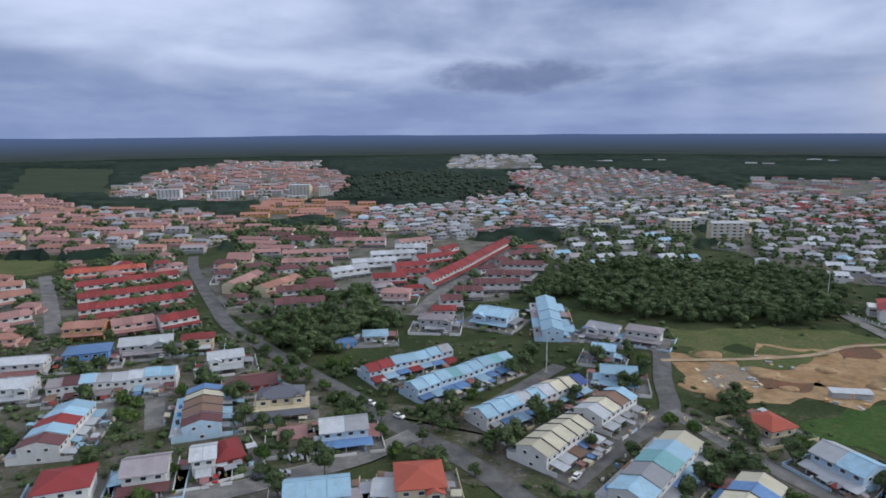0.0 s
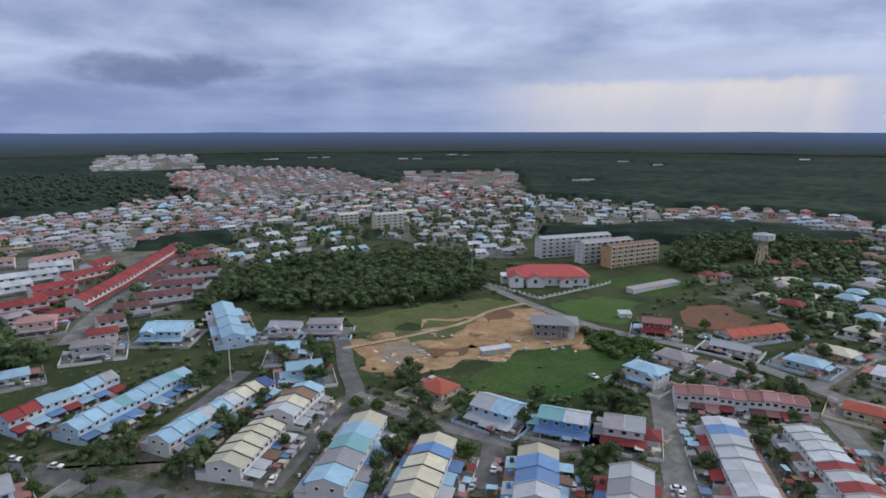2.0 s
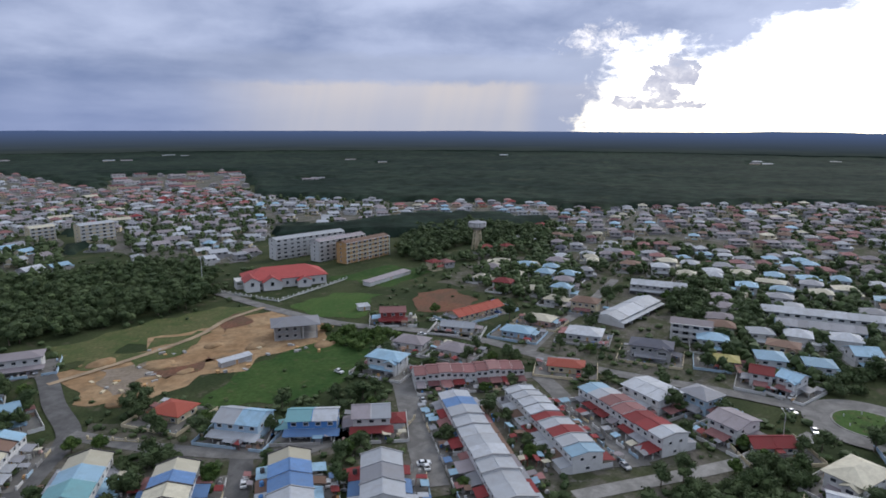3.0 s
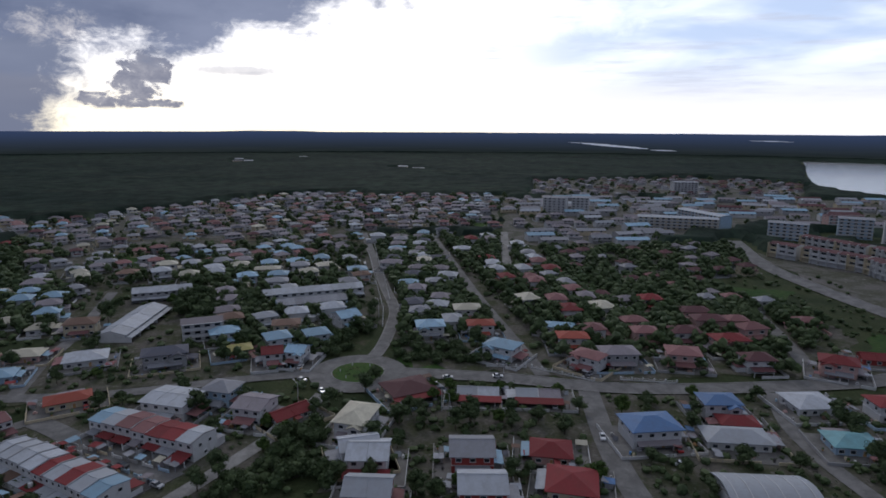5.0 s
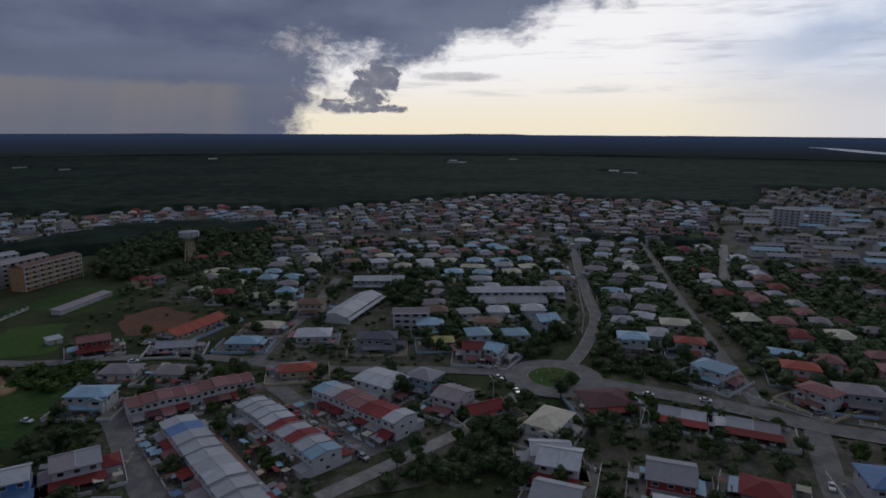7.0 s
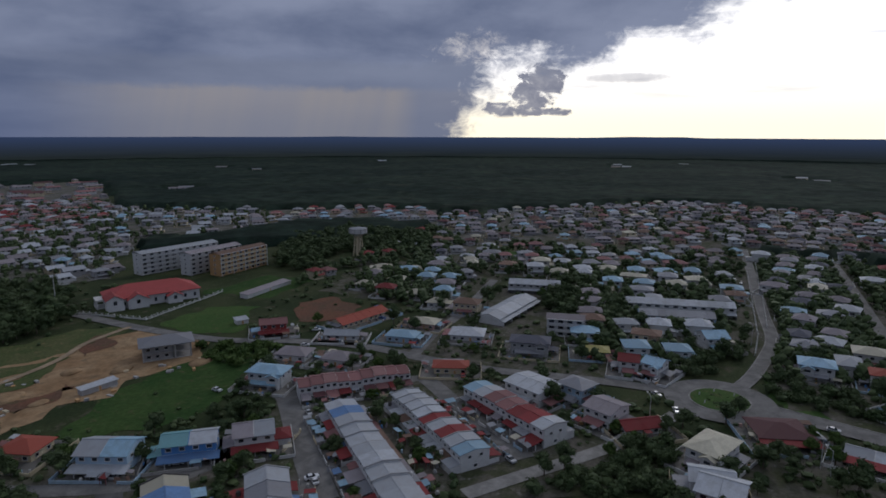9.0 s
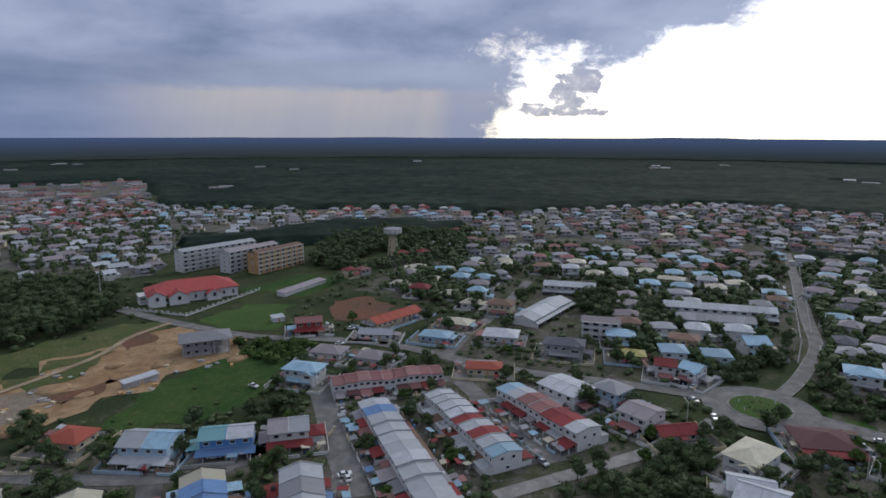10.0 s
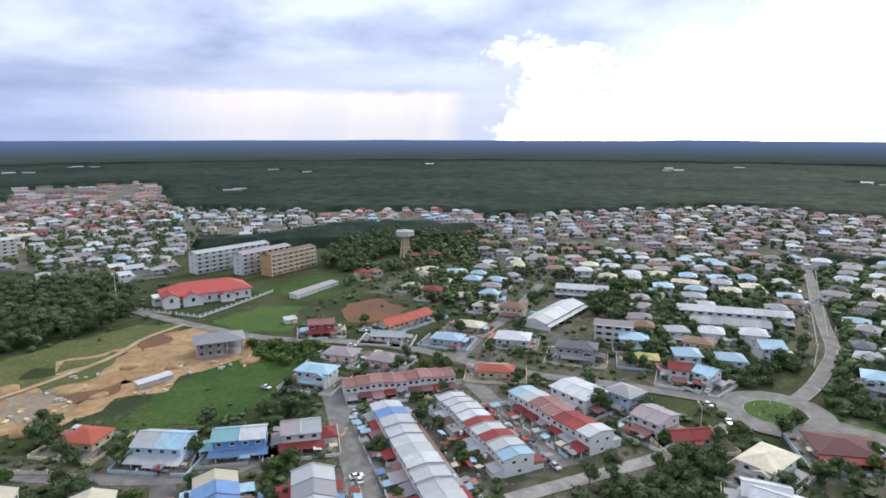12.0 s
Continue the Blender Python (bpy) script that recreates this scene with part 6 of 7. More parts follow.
house(285.9, -63.2, -95, 12.1, 9.0, 'o', 'w', 'hip', 2)
house(287.9, -38.5, -92, 12.6, 10.0, 'l', 'w', 'hip', 2)
house(313.3, -61.7, -94, 13.1, 10.0, 'e', 'w', 'hip', 2)
house(286.0, -103.2, -109, 14.2, 8.0, 'l', 'w', 'hip', 1)
house(-156.6, 261.6, 19, 17.0, 11.0, 'b', 'b', 'hip', 2)
house(-136.0, 272.8, 17, 21.6, 10.0, 'w', 'g', 'gable', 2)
house(-176.5, 249.0, 12, 16.9, 9.0, 'w', 'w', 'gable', 2)
house(-164.4, 224.3, 14, 14.6, 10.0, 'w', 'w', 'gable', 2)
house(-114.7, 278.2, 16, 13.3, 8.0, 'r', 'e', 'hip', 2)
house(-93.7, 254.4, 21, 13.8, 9.0, 'w', 'w', 'gable', 2)
villa(-59.0, 212.4, 12)
house(-74.6, 233.2, 19, 14.9, 10.0, 'm', 'r', 'gable', 1)
house(-32.9, 189.4, 13, 14.8, 10.0, 'wg', 'l', 'gable', 2, porch='b')
house(-49.6, 188.6, 12, 7.9, 8.0, 'p', 'e', 'hip', 1)
house(-104.6, 156.9, 19, 12.8, 12.0, 'r', 'w', 'hip', 2)
house(-85.8, 164.6, 15, 11.5, 11.0, 'k', 'w', 'gable', 2, porch='m')
house(-72.0, 171.7, 17, 6.4, 9.0, 'w', 'w', 'gable', 2)
house(-67.5, 178.0, 29, 7.5, 12.0, 'r', 'r', 'hip', 1)
house(-7.0, 157.7, 7, 12.3, 13.0, 'o', 'e', 'hip', 2)
house(-15.9, 157.4, -1, 7.2, 8.0, 'w', 'w', 'gable', 1)
house(-34.3, 152.4, 10, 16.5, 10.0, 'l', 'l', 'gable', 2)
house(-33.2, 290.1, 7, 10.8, 9.0, 'l', 'w', 'hip', 1)
house(27.9, 315.3, -30, 18.5, 16.0, 'l', 'l', 'gable', 2, porch='l')
terrace(52.2, 284, 57.8, 342.4, 4, 10, 'l', 'l', 'l', -1)
house(59.7, 295.4, -12, 8.3, 8.0, 'l', 'l', 'gable', 1)
house(78.0, 289.4, -35, 14.5, 9.0, 'g', 'w', 'gable', 2, porch='k')
house(95.8, 283.9, -29, 15.4, 9.0, 'k', 'w', 'hip', 2, porch='k')
house(70.4, 260.1, -22, 9.3, 8.0, 'l', 'l', 'gable', 2)
house(69.3, 233.9, -13, 13.2, 9.0, 'l', 'l', 'gable', 2, porch='l')
house(-3.7, 305.9, -6, 16.5, 9.0, 'k', 'g', 'hip', 2)
house(0.1, 322.2, -1, 12.0, 9.0, 'r', 'w', 'hip', 2)
house(-27.7, 358.7, -5, 16.0, 10.0, 'p', 'p', 'hip', 2)

# special buildings
flats(299.5, 371, -10, 62, 10, 5, 'w', 'w')
flats(313.9, 339.6, -4, 46, 10, 5, 'w', 'k')
flats(321.1, 319.2, -3, 45, 10, 5, 'o', 'u')
church(230, 314.1, -29, 49.9)
shell(180.4, 227.6, -38, 20.2)
water_tower(427, 272.8)
shed(145.7, 220.3, -9, 14.0, 3.0, 'w', 'g')
mast(216.5, 339.3)
mast(42.8, 245.9, 18.0)
fence(218.4, 324.3, -80, 45.0)
fence(225.9, 279.9, 6, 42.3)
fence(268, 284.1, 7, 21.2)
fence(83.4, 201.2, -60, 21.6, 1.4, 'e')
fence(105.8, 172.5, -66, 21.5, 1.4, 'e')
fence(143.5, 121.4, 15, 14.0, 1.4, 'e')
fence(275, 38.6, -50, 39.6, 1.4, 'e')
street_lamp(197.2, -33.1, 30)
street_lamp(389.9, -7.6, 30)
street_lamp(320.5, -15.2, 30)
street_lamp(214.5, 19.1, 30)
street_lamp(205, -31.6, 30)
street_lamp(235.1, -62, 90)
shed(-50.3, 277.8, 31, 9.2, 6, 'b', 'b')
shed(240.9, 231.2, -30, 6.1, 5, 'w', 'w')
shed(253.1, 144.8, -49, 8.3, 5, 'w', 'w')
shed(282.9, 263.5, 1, 41.8, 6, 'k', 'w')

# terraces farther out
far_row(-258.4, 415.4, -213.2, 436.4, 10, 9, 'o', 'w')
far_row(-230.5, 379.2, -180.9, 413.7, 11, 9, 'r', 'w')
far_row(-213.3, 351.2, -158.9, 382.5, 12, 9, 'r', 'w')
far_row(-198.7, 327, -150.2, 354.5, 12, 9, 'r', 'w')
far_row(-187.5, 295.9, -168.4, 299.9, 4, 10, 's', 'o')
far_row(-166.9, 299.9, -149.5, 309.7, 4, 10, 'p', 'p')
far_row(-145.9, 305.7, -131.3, 317.9, 4, 10, 'r', 'w')
far_row(-282.1, 379.7, -267.9, 387.3, 3, 10, 's', 'w')
far_row(-268.1, 344.9, -249.5, 364.9, 5, 10, 's', 'w')
far_row(-238.9, 305.2, -221.2, 321.3, 5, 10, 'p', 'w')
far_row(-78.1, 415.5, -54.5, 431.1, 5, 10, 'w', 'w')
far_row(-66.9, 445.2, -35.4, 454.3, 6, 10, 'w', 'w')
far_row(-56.6, 474.7, -21.9, 482.7, 6, 10, 'w', 'w')
far_row(-39.2, 505.5, -13.5, 504.5, 5, 10, 'w', 'w')
far_row(-46.8, 397.6, -24.8, 401.9, 4, 10, 'r', 'w')
far_row(-34.8, 430.5, -12.3, 439.3, 4, 10, 'r', 'w')
far_row(-20.7, 455.9, 6.1, 474.7, 6, 10, 'r', 'w')
far_row(-5.4, 486.8, 8.9, 506.2, 4, 10, 'r', 'w')
far_row(-39.3, 526.9, -11.9, 543.0, 6, 10, 'p', 'w')
far_row(-11.7, 388.6, 12.5, 436.5, 10, 10, 'r', 'w')
far_row(12.5, 436.5, 53.1, 528.7, 18, 10, 'r', 'w')
far_row(-32.3, 412.3, -12.4, 415.1, 4, 10, 'r', 'w')
far_row(-2.1, 342.8, 10.2, 345.0, 3, 9, 'm', 'w', porch='k')
far_row(6.3, 364.7, 24.0, 364.2, 3, 9, 'm', 'w', porch='k')
far_row(18.0, 381.6, 48.3, 382.2, 6, 9, 'm', 'w', porch='k')
far_row(28.7, 406.9, 58.6, 404.2, 5, 9, 'm', 'w', porch='k')
far_row(40.9, 437.5, 71.7, 434.5, 6, 9, 'm', 'w', porch='k')
far_row(49.6, 470.8, 77.4, 481.3, 5, 9, 'm', 'w', porch='k')
far_row(-118.6, 448.6, -82.5, 453.5, 8, 10, 'p', 'w')
far_row(-126.6, 482.1, -75.7, 489.4, 10, 10, 'p', 'w')
far_row(-94.2, 538.7, -50.2, 539.3, 8, 10, 'p', 'w')
far_row(-101.2, 364.5, -67.4, 376.1, 7, 11, 'm', 'w')
far_row(-94.6, 337.5, -67.5, 343.4, 6, 11, 'm', 'w')
far_row(-112.3, 370, -96.8, 399.8, 4, 10, 's', 'e')
far_row(-133.9, 377.6, -126.3, 412.3, 4, 10, 'p', 'e')
for _a in ((445, -337, 426, -347), (422, -349, 380, -367), (376, -365.5, 333, -362), (329, -361.5, 277, -348),
           (470, -386, 418, -401), (413, -403, 340, -404), (335, -403, 270, -396)):
    shop_row(*_a)
far_row(302, -325, 254, -318, 8, 12, 'd', 'y', h=5.0, porch='y')
far_row(371, 123.8, 378.1, 92.3, 8, 10, 'w', 'g')
far_row(357, 49.1, 368.9, -7.5, 12, 10, 'w', 'w')
far_row(334.8, 39.2, 343, 2, 8, 10, 'g', 'l')
far_row(297.6, 110.7, 346.9, 105.2, 5, 13, 'w', 'w', h=4)
far_row(388.5, 84.9, 388.6, 61.1, 5, 9, 'e', 'e', h=3.4)
flats(462.2, -453.8, -131, 23.2, 14, 7, 'w', 'k')
flats(569, -491, -102, 35, 12, 4, 'p', 'm')
flats(639, -363, -171, 66, 14, 4, 'l', 'w')
flats(516.2, -383.8, -130, 32.7, 12, 5, 'l', 'g')
flats(512.5, -452.9, -129, 28.0, 12, 6, 'l', 'g')
flats(587.1, -290.6, -115, 75.5, 14, 4, 'e', 'w')
flats(712.7, -231, -122, 27.3, 12, 6, 'w', 'g')
flats(706.3, -264.2, -115, 20.0, 12, 6, 'w', 'g')
flats(891.5, -496.6, -98, 36.9, 16, 6, 'w', 'g')
flats(-235.9, 956.9, -5, 32.6, 14, 6, 'e', 'w')
flats(-423.2, 921.6, 7, 32.9, 14, 5, 'w', 'g')
flats(-336.9, 927.7, 6, 37.1, 12, 4, 'w', 'w')
flats(-188.6, 952.6, 26, 15.7, 12, 5, 'e', 'w')
flats(243.9, 557.5, -2, 28.9, 12, 5, 'e', 'w')
flats(220.2, 595.7, -2, 19.7, 12, 4, 'e', 'e')

# river
river([(1576, -1262), (1747, -1394), (1605, -1532), (1307, -1454), (972, -1141), (555, -1003), (268, -745), (437, -703), (720, -850), (800, -804), (869, -794), (967, -806), (1157, -941)])

# the town beyond
district([(-375, 510), (-210, 504), (-176, 641), (-323, 786), (-481, 816), (-512, 703)], 2, 37, 20, 'ppr ppr spr sps kws gwb pps'.split(), keep=0.9, turn=2, trees=120, detail=False)
district([(-512, 703), (-481, 816), (-656, 988), (-708, 979)], 3, 40, 22, 'ppr spr'.split(), detail=False, turn=2)
district([(-223, 696), (-91, 706), (-101, 846), (-255, 905)], 5, 37, 20, 'sor sos sos spr'.split(), turn=2, detail=False)
district([(-174, 508), (-88, 472), (-49, 654), (-97, 656), (-167, 606)], -10, 37, 22, 'pwr pwr mwr'.split(), turn=2, detail=False)
district([(-138, 387), (-78, 379), (-66, 442), (-130, 467), (-170, 445)], 16, 21, 20, 'mwb mwa swa mwb'.split(), trees=60)
district([(-520, 1058), (-243, 958), (-155, 1066), (-259, 1598), (-660, 1935), (-710, 1480)], 2, 34, 30, 'pps kpa kwa pps mpa kpr spr'.split(), detail=False, keep=0.5)
district([(-111, 660), (-104, 793), (-3, 823), (118, 883), (75, 671), (41, 582), (3, 568), (-35, 591), (-75, 613)], 6, 19, 17, 'wwa kwa gwa lwa pwa wwb kwb wwa qwa'.split(), keep=0.95, detail=False, trees=40, turn=4)
district([(-591, 1118), (-547, 1335), (-161, 1085), (-155, 930), (-303, 867), (-515, 954)], 3, 30, 24, 'wwL pps kws gwa kwa'.split(), keep=0.5, detail=False, trees=60, turn=3)
district([(4, 632), (140, 602), (222, 896), (48, 959)], 5, 19, 17, 'wwa lwa gwa kwb wwb pwa kwa qwa uwa'.split(), keep=0.9, detail=False, trees=80)
district([(159, 637), (322, 631), (449, 889), (222, 896)], 1, 21, 19, 'ews wwa kwb qwa ewa wwa'.split(), detail=False, trees=120)
district([(322, 631), (458, 598), (622, 820), (464, 919)], -9, 21, 20, 'pwa rwa wwa kwa qwa wwb'.split(), detail=False, trees=120)
district([(82, 437), (186, 452), (254, 626), (118, 603)], 13, 24, 26, 'lwH wwH lwH gwH'.split(), keep=0.62, trees=150, detail=False)
district([(222, 423), (283, 380), (453, 592), (312, 624)], -17, 22, 24, 'wwH wwa kwH wwH'.split(), keep=0.62, trees=170, detail=False)
district([(-69, 927), (14, 961), (226, 910), (269, 1540), (150, 1449), (122, 998)], 17, 26, 24, 'wwa kwa pwa rwa'.split(), detail=False, keep=0.7)
district([(226, 910), (464, 919), (508, 1431), (293, 1676)], -12, 27, 27, 'wwa kwa pwa gwa qwb'.split(), detail=False, keep=0.75)
district([(437, 935), (632, 833), (851, 1178), (616, 1225)], -12, 40, 34, 'mwL qwL kwa kwL'.split(), detail=False, keep=0.45)
district([(10, 1562), (249, 1585), (346, 2491), (37, 2427)], 9, 42, 50, 'wwa kwL wwL'.split(), detail=False, keep=0.6)
district([(-608, 1782), (-342, 1730), (-403, 2042), (-721, 2116)], -12, 45, 50, 'pwr swr kwL'.split(), detail=False, keep=0.7)
district([(231, 508), (290, 406), (392, 485), (502, 428), (632, 538), (516, 797), (372, 802)], -49, 23, 23, 'wwH wwa kwa lwa wwH gwa'.split(), keep=0.6, detail=False, trees=200)
district([(527, 449), (600, 380), (616, 289), (739, 347), (632, 538)], -54, 24, 22, 'ewa pwa lwa rwa wwa'.split(), detail=False, keep=0.7)
district([(324, 218), (310, 141), (390, 165), (437, 195), (382, 233)], -75, 19, 18, 'wwa lwa kwa rwa ewc'.split(), keep=0.8, trees=120)
district([(413, 198), (551, 200), (558, 129), (556, 66), (605, -11), (944, -12), (920, 100), (674, 316)], -69, 20, 20, 'wwa lwa gwa kwa ewa qwa kwb uwa mwa dwa'.split(), keep=0.72, detail=False, trees=160)
district([(401, 145), (443, 143), (478, 60), (484, -7), (345, -9), (257, 22), (267, 56), (349, 69), (418, 114)], -77, 18, 18, 'wwa lwa kwa ewa uwa gwa'.split(), keep=0.8, trees=200)
district([(280, -23), (353, -24), (558, -23), (577, -102), (303, -72)], -99, 18, 18, 'lwa gwa wwa kwb kwa dwa'.split(), keep=0.85, trees=120)
district([(519, -28), (537, -67), (305, -77), (285, -47), (290, -26)], -1, 18, 17, 'lwa gwa wwa kwa ewa uwa dwa'.split(), keep=0.85, trees=110)
district([(507, -85), (565, -142), (301, -142), (242, -104), (245, -90), (348, -88)], -2, 19, 18, 'wwa kwa rwa ewa gwa qwa'.split(), keep=0.8, trees=180)
district([(302, -139), (323, -169), (281, -245), (215, -184), (234, -108)], -98, 18, 18, 'rpa qpa mpb mpa qpa mwa'.split(), keep=0.9, trees=150)
district([(381, -126), (367, -188), (380, -278), (482, -327), (492, -158)], -80, 24, 24, 'mwa kwa gwa'.split(), keep=0.5, trees=260, detail=False)
district([(628, 111), (600, -25), (598, -145), (895, -233), (916, 122)], -97, 22, 20, 'kwa wwa gwa lwa kwb mwa uwa qwa dwa'.split(), keep=0.8, detail=False, trees=150)
district([(522, -136), (478, -222), (573, -361), (811, -507), (859, -224)], -95, 30, 26, 'lwL kwb gwL wws kwa'.split(), keep=0.85, trees=70, detail=False)
district([(573, -361), (598, -446), (462, -576), (693, -853), (805, -648), (811, -507)], -114, 36, 30, 'mwr kws wws lwL'.split(), keep=0.75, detail=False, trees=50)
district([(888, -274), (805, -648), (1033, -822), (1179, -694), (1143, -352)], -90, 34, 34, 'kwa mwa gwa mwb kwb'.split(), keep=0.6, detail=False, trees=80)
flats(292.1, 77.3, -78, 17.8, 9, 3, 'w', 'k')
patch('yard', [(-182, 445), (-119, 587), (98, 549), (39, 363), (-20, 330), (-105, 316)], TOWN_GROUND, 0.02)
patch('yard', [(-306, 412), (-194, 465), (-138, 332), (-210, 276)], TOWN_GROUND, 0.02)
patch('yard', [(455, -331), (320, -388), (247, -316), (342, -295)], TOWN_GROUND, 0.02)
patch('yard', [(316, 234), (403, 256), (433, 203), (551, 200), (634, -6), (484, -7), (425, 137), (308, 144)], YARD, 0.02)
district([(380, 182), (523, 190), (544, 126), (548, 66), (577, -11), (486, -11), (468, 59), (434, 140), (375, 159)], -65, 20, 19, 'wwa lwa kwa ewa qwa gwb'.split(), keep=0.75, detail=False, trees=160, yard=False)
district([(307, 250), (372, 270), (382, 252), (431, 206), (509, 216), (602, 289), (418, 265)], -27, 24, 24, 'rwa kwc wwc qwc'.split(), keep=0.35, detail=False, trees=230, yard=False)
district([(298, -109), (381, -126), (382, -195), (359, -224), (276, -244), (312, -164)], -90, 20, 20, 'mwa kwa qwa mwc gwa'.split(), keep=0.6, detail=False, trees=260, yard=False)
district([(290, -26), (286, -44), (305, -77), (240, -83), (280, -68), (277, -30)], -80, 18, 18, 'lwa wwa gwa'.split(), keep=0.7, detail=False, trees=60, yard=False)
district([(-78, 379), (-32, 407), (58, 550), (95, 522), (70, 438), (32, 363), (-14, 330), (-49, 366)], 20, 19, 18, 'mwb pwa rwb kwb mwa uwa'.split(), keep=0.85, detail=False, trees=90, yard=False, turn=3)
district([(-185, 464), (-94, 462), (-69, 528), (-49, 654), (-126, 621), (-177, 533)], 7, 24, 19, 'mws pwa mwb pws uwa'.split(), keep=0.85, detail=False, trees=90, yard=False, turn=3)
district([(-125, 338), (-92, 322), (-60, 380), (-98, 438), (-130, 415)], 12, 18, 16, 'mwb mwa mpb mwa'.split(), keep=0.95, detail=False, trees=25, yard=False, turn=14)
district([(-300, 404), (-275, 415), (-198, 293), (-210, 276)], 17, 19, 18, 'ppa spb ppb'.split(), keep=0.85, detail=False, trees=30, yard=False)
district([(-294, 467), (-207, 497), (-136, 332), (-194, 302)], 22, 19, 18, 'rwa pwa kwc'.split(), keep=0.4, detail=False, trees=90, yard=False)

# woods
woods('woodland', [(44, 352), (71, 405), (118, 436), (177, 441), (248, 401), (228, 337), (199, 305), (121, 311), (79, 332), (78, 364)], 6.5, 10, 4.6, LEAF, 21, 'dense dark green wood of broad crowns')
woods('woodland', [(-96, 302), (-76, 366), (-56, 372), (-29, 330), (-18, 315), (-36, 285), (-47, 270), (-66, 263), (-84, 284)], 6, 7, 4.2, LEAF, 22, 'overgrown green thicket beside the road')
woods('woodland', [(362, 308), (464, 369), (526, 347), (532, 267), (468, 224), (454, 260), (446, 274), (431, 290), (393, 283), (354, 272)], 7, 9.5, 4.5, LEAF, 23, 'dark wood round the water tower')
woods('woodland', [(332, 89), (405, 103), (404, 60), (328, 44), (312, 64)], 6, 9, 4.2, LEAF, 24, 'dark green grove among the houses')
woods('woodland', [(-156, 886), (-18, 850), (145, 926), (121, 1141), (22, 1450), (-123, 1465), (-183, 1204)], 13, 10, 8, LEAF_FAR, 25, 'wooded low hill beyond the town', base=ICO1, clumps=2, per=0)
woods('woodland', [(-212, 561), (-134, 558), (-108, 649), (-224, 679)], 9, 8, 5.5, LEAF, 26, 'belt of trees between the estates', clumps=3, per=8)
woods('woodland', [(265, 6), (252, 30), (275, 27), (308, -8), (296, -15)], 6, 5, 3.4, LEAF, 27, 'low dark thicket beside the roundabout')
woods('woodland', [(282, -22), (270, -55), (249, -57), (253, -20)], 6, 3.4, 3.2, LEAF, 28, 'low green thicket on an empty plot')
woods('woodland', [(188, 197), (206, 220), (224, 193), (212, 171), (199, 179)], 6, 3.6, 3.0, LEAF_LIGHT, 29, 'scrub at the edge of the grass field')
woods('woodland', [(146, 60), (161, 48), (183, 28), (210, 10), (185, -0), (173, 5)], 6.5, 4.5, 3.2, LEAF, 30, 'thick green scrub along the road bank')
woods('woodland', [(164, 31), (199, 30), (212, 11), (194, 5), (159, 7)], 6.5, 5, 3.4, LEAF, 31, 'thick green scrub between the houses')
woods('woodland', [(-63, 155), (-62, 183), (-55, 183), (-48, 158)], 6, 4, 3, LEAF, 32, 'garden thicket')
woods('woodland', [(84, 197), (92, 188), (88, 168), (77, 164), (77, 177)], 5.5, 5, 3, LEAF, 33, 'dark trees between the houses')
woods('woodland', [(16, 193), (41, 159), (34, 156), (18, 174)], 5.5, 3.2, 2.4, LEAF_LIGHT, 34, 'hedge of bushes along the main road')
woods('woodland', [(-43, 235), (-25, 243), (-3, 220), (-0, 204), (-20, 220)], 6, 4, 3, LEAF, 35, 'bushes along the main road')
woods('woodland', [(-113, 198), (-128, 232), (-120, 232), (-103, 198)], 5.5, 3.5, 2.6, LEAF_LIGHT, 36, 'planted strip between two lanes')
woods('woodland', [(211, -223), (203, -253), (165, -249), (110, -176), (139, -180), (170, -196)], 7, 6, 3.8, LEAF, 37, 'dark trees on the slope')

# garden trees and shrubs
scatter_trees([(-45, 212), (28, 269), (105, 269), (113, 165), (187, 162), (161, 98), (-25, 175)], 70, 0.5, 0.95, 1)
scatter_trees([(79, 192), (197, 197), (269, 134), (268, 69), (207, 25), (176, 5), (74, 182)], 50, 0.5, 0.9, 2)
scatter_trees([(220, 220), (352, 232), (463, 106), (553, -15), (314, -20), (251, 32), (237, 157)], 60, 0.6, 1.1, 3)
scatter_trees([(159, 8), (232, -12), (212, -97), (195, -166), (174, -220), (117, -155)], 60, 0.5, 1.0, 4)
scatter_trees([(291, -21), (497, -20), (532, -89), (301, -142), (275, -247), (211, -223), (227, -108), (252, -27)], 40, 0.6, 1.0, 5)
scatter_trees([(-222, 292), (-109, 321), (-23, 227), (-35, 155), (-124, 152)], 50, 0.5, 1.0, 6)
scatter_shrubs([(-48, 196), (-11, 285), (108, 277), (123, 180), (215, 188), (164, 96), (-25, 175)], 1500, 0.6, 2.2, 11)
scatter_shrubs([(82, 198), (197, 197), (269, 134), (268, 69), (207, 25), (176, 5), (74, 182)], 1200, 0.6, 2.0, 12)
scatter_shrubs([(197, 197), (347, 277), (484, 111), (608, -16), (314, -20), (251, 32), (224, 149)], 1400, 0.8, 2.6, 13)
scatter_shrubs([(164, 35), (240, 27), (218, -99), (200, -169), (178, -225), (117, -155)], 1500, 0.6, 2.2, 14)
scatter_shrubs([(291, -21), (575, -24), (591, -99), (401, -187), (369, -327), (208, -236), (227, -108), (252, -27)], 1500, 0.8, 2.6, 15)
scatter_shrubs([(-235, 311), (-113, 332), (-23, 227), (-35, 155), (-124, 152)], 1500, 0.6, 2.2, 16)
scatter_shrubs([(-114, 278), (-34, 441), (113, 578), (317, 427), (214, 283), (58, 291)], 900, 0.9, 2.6, 17)
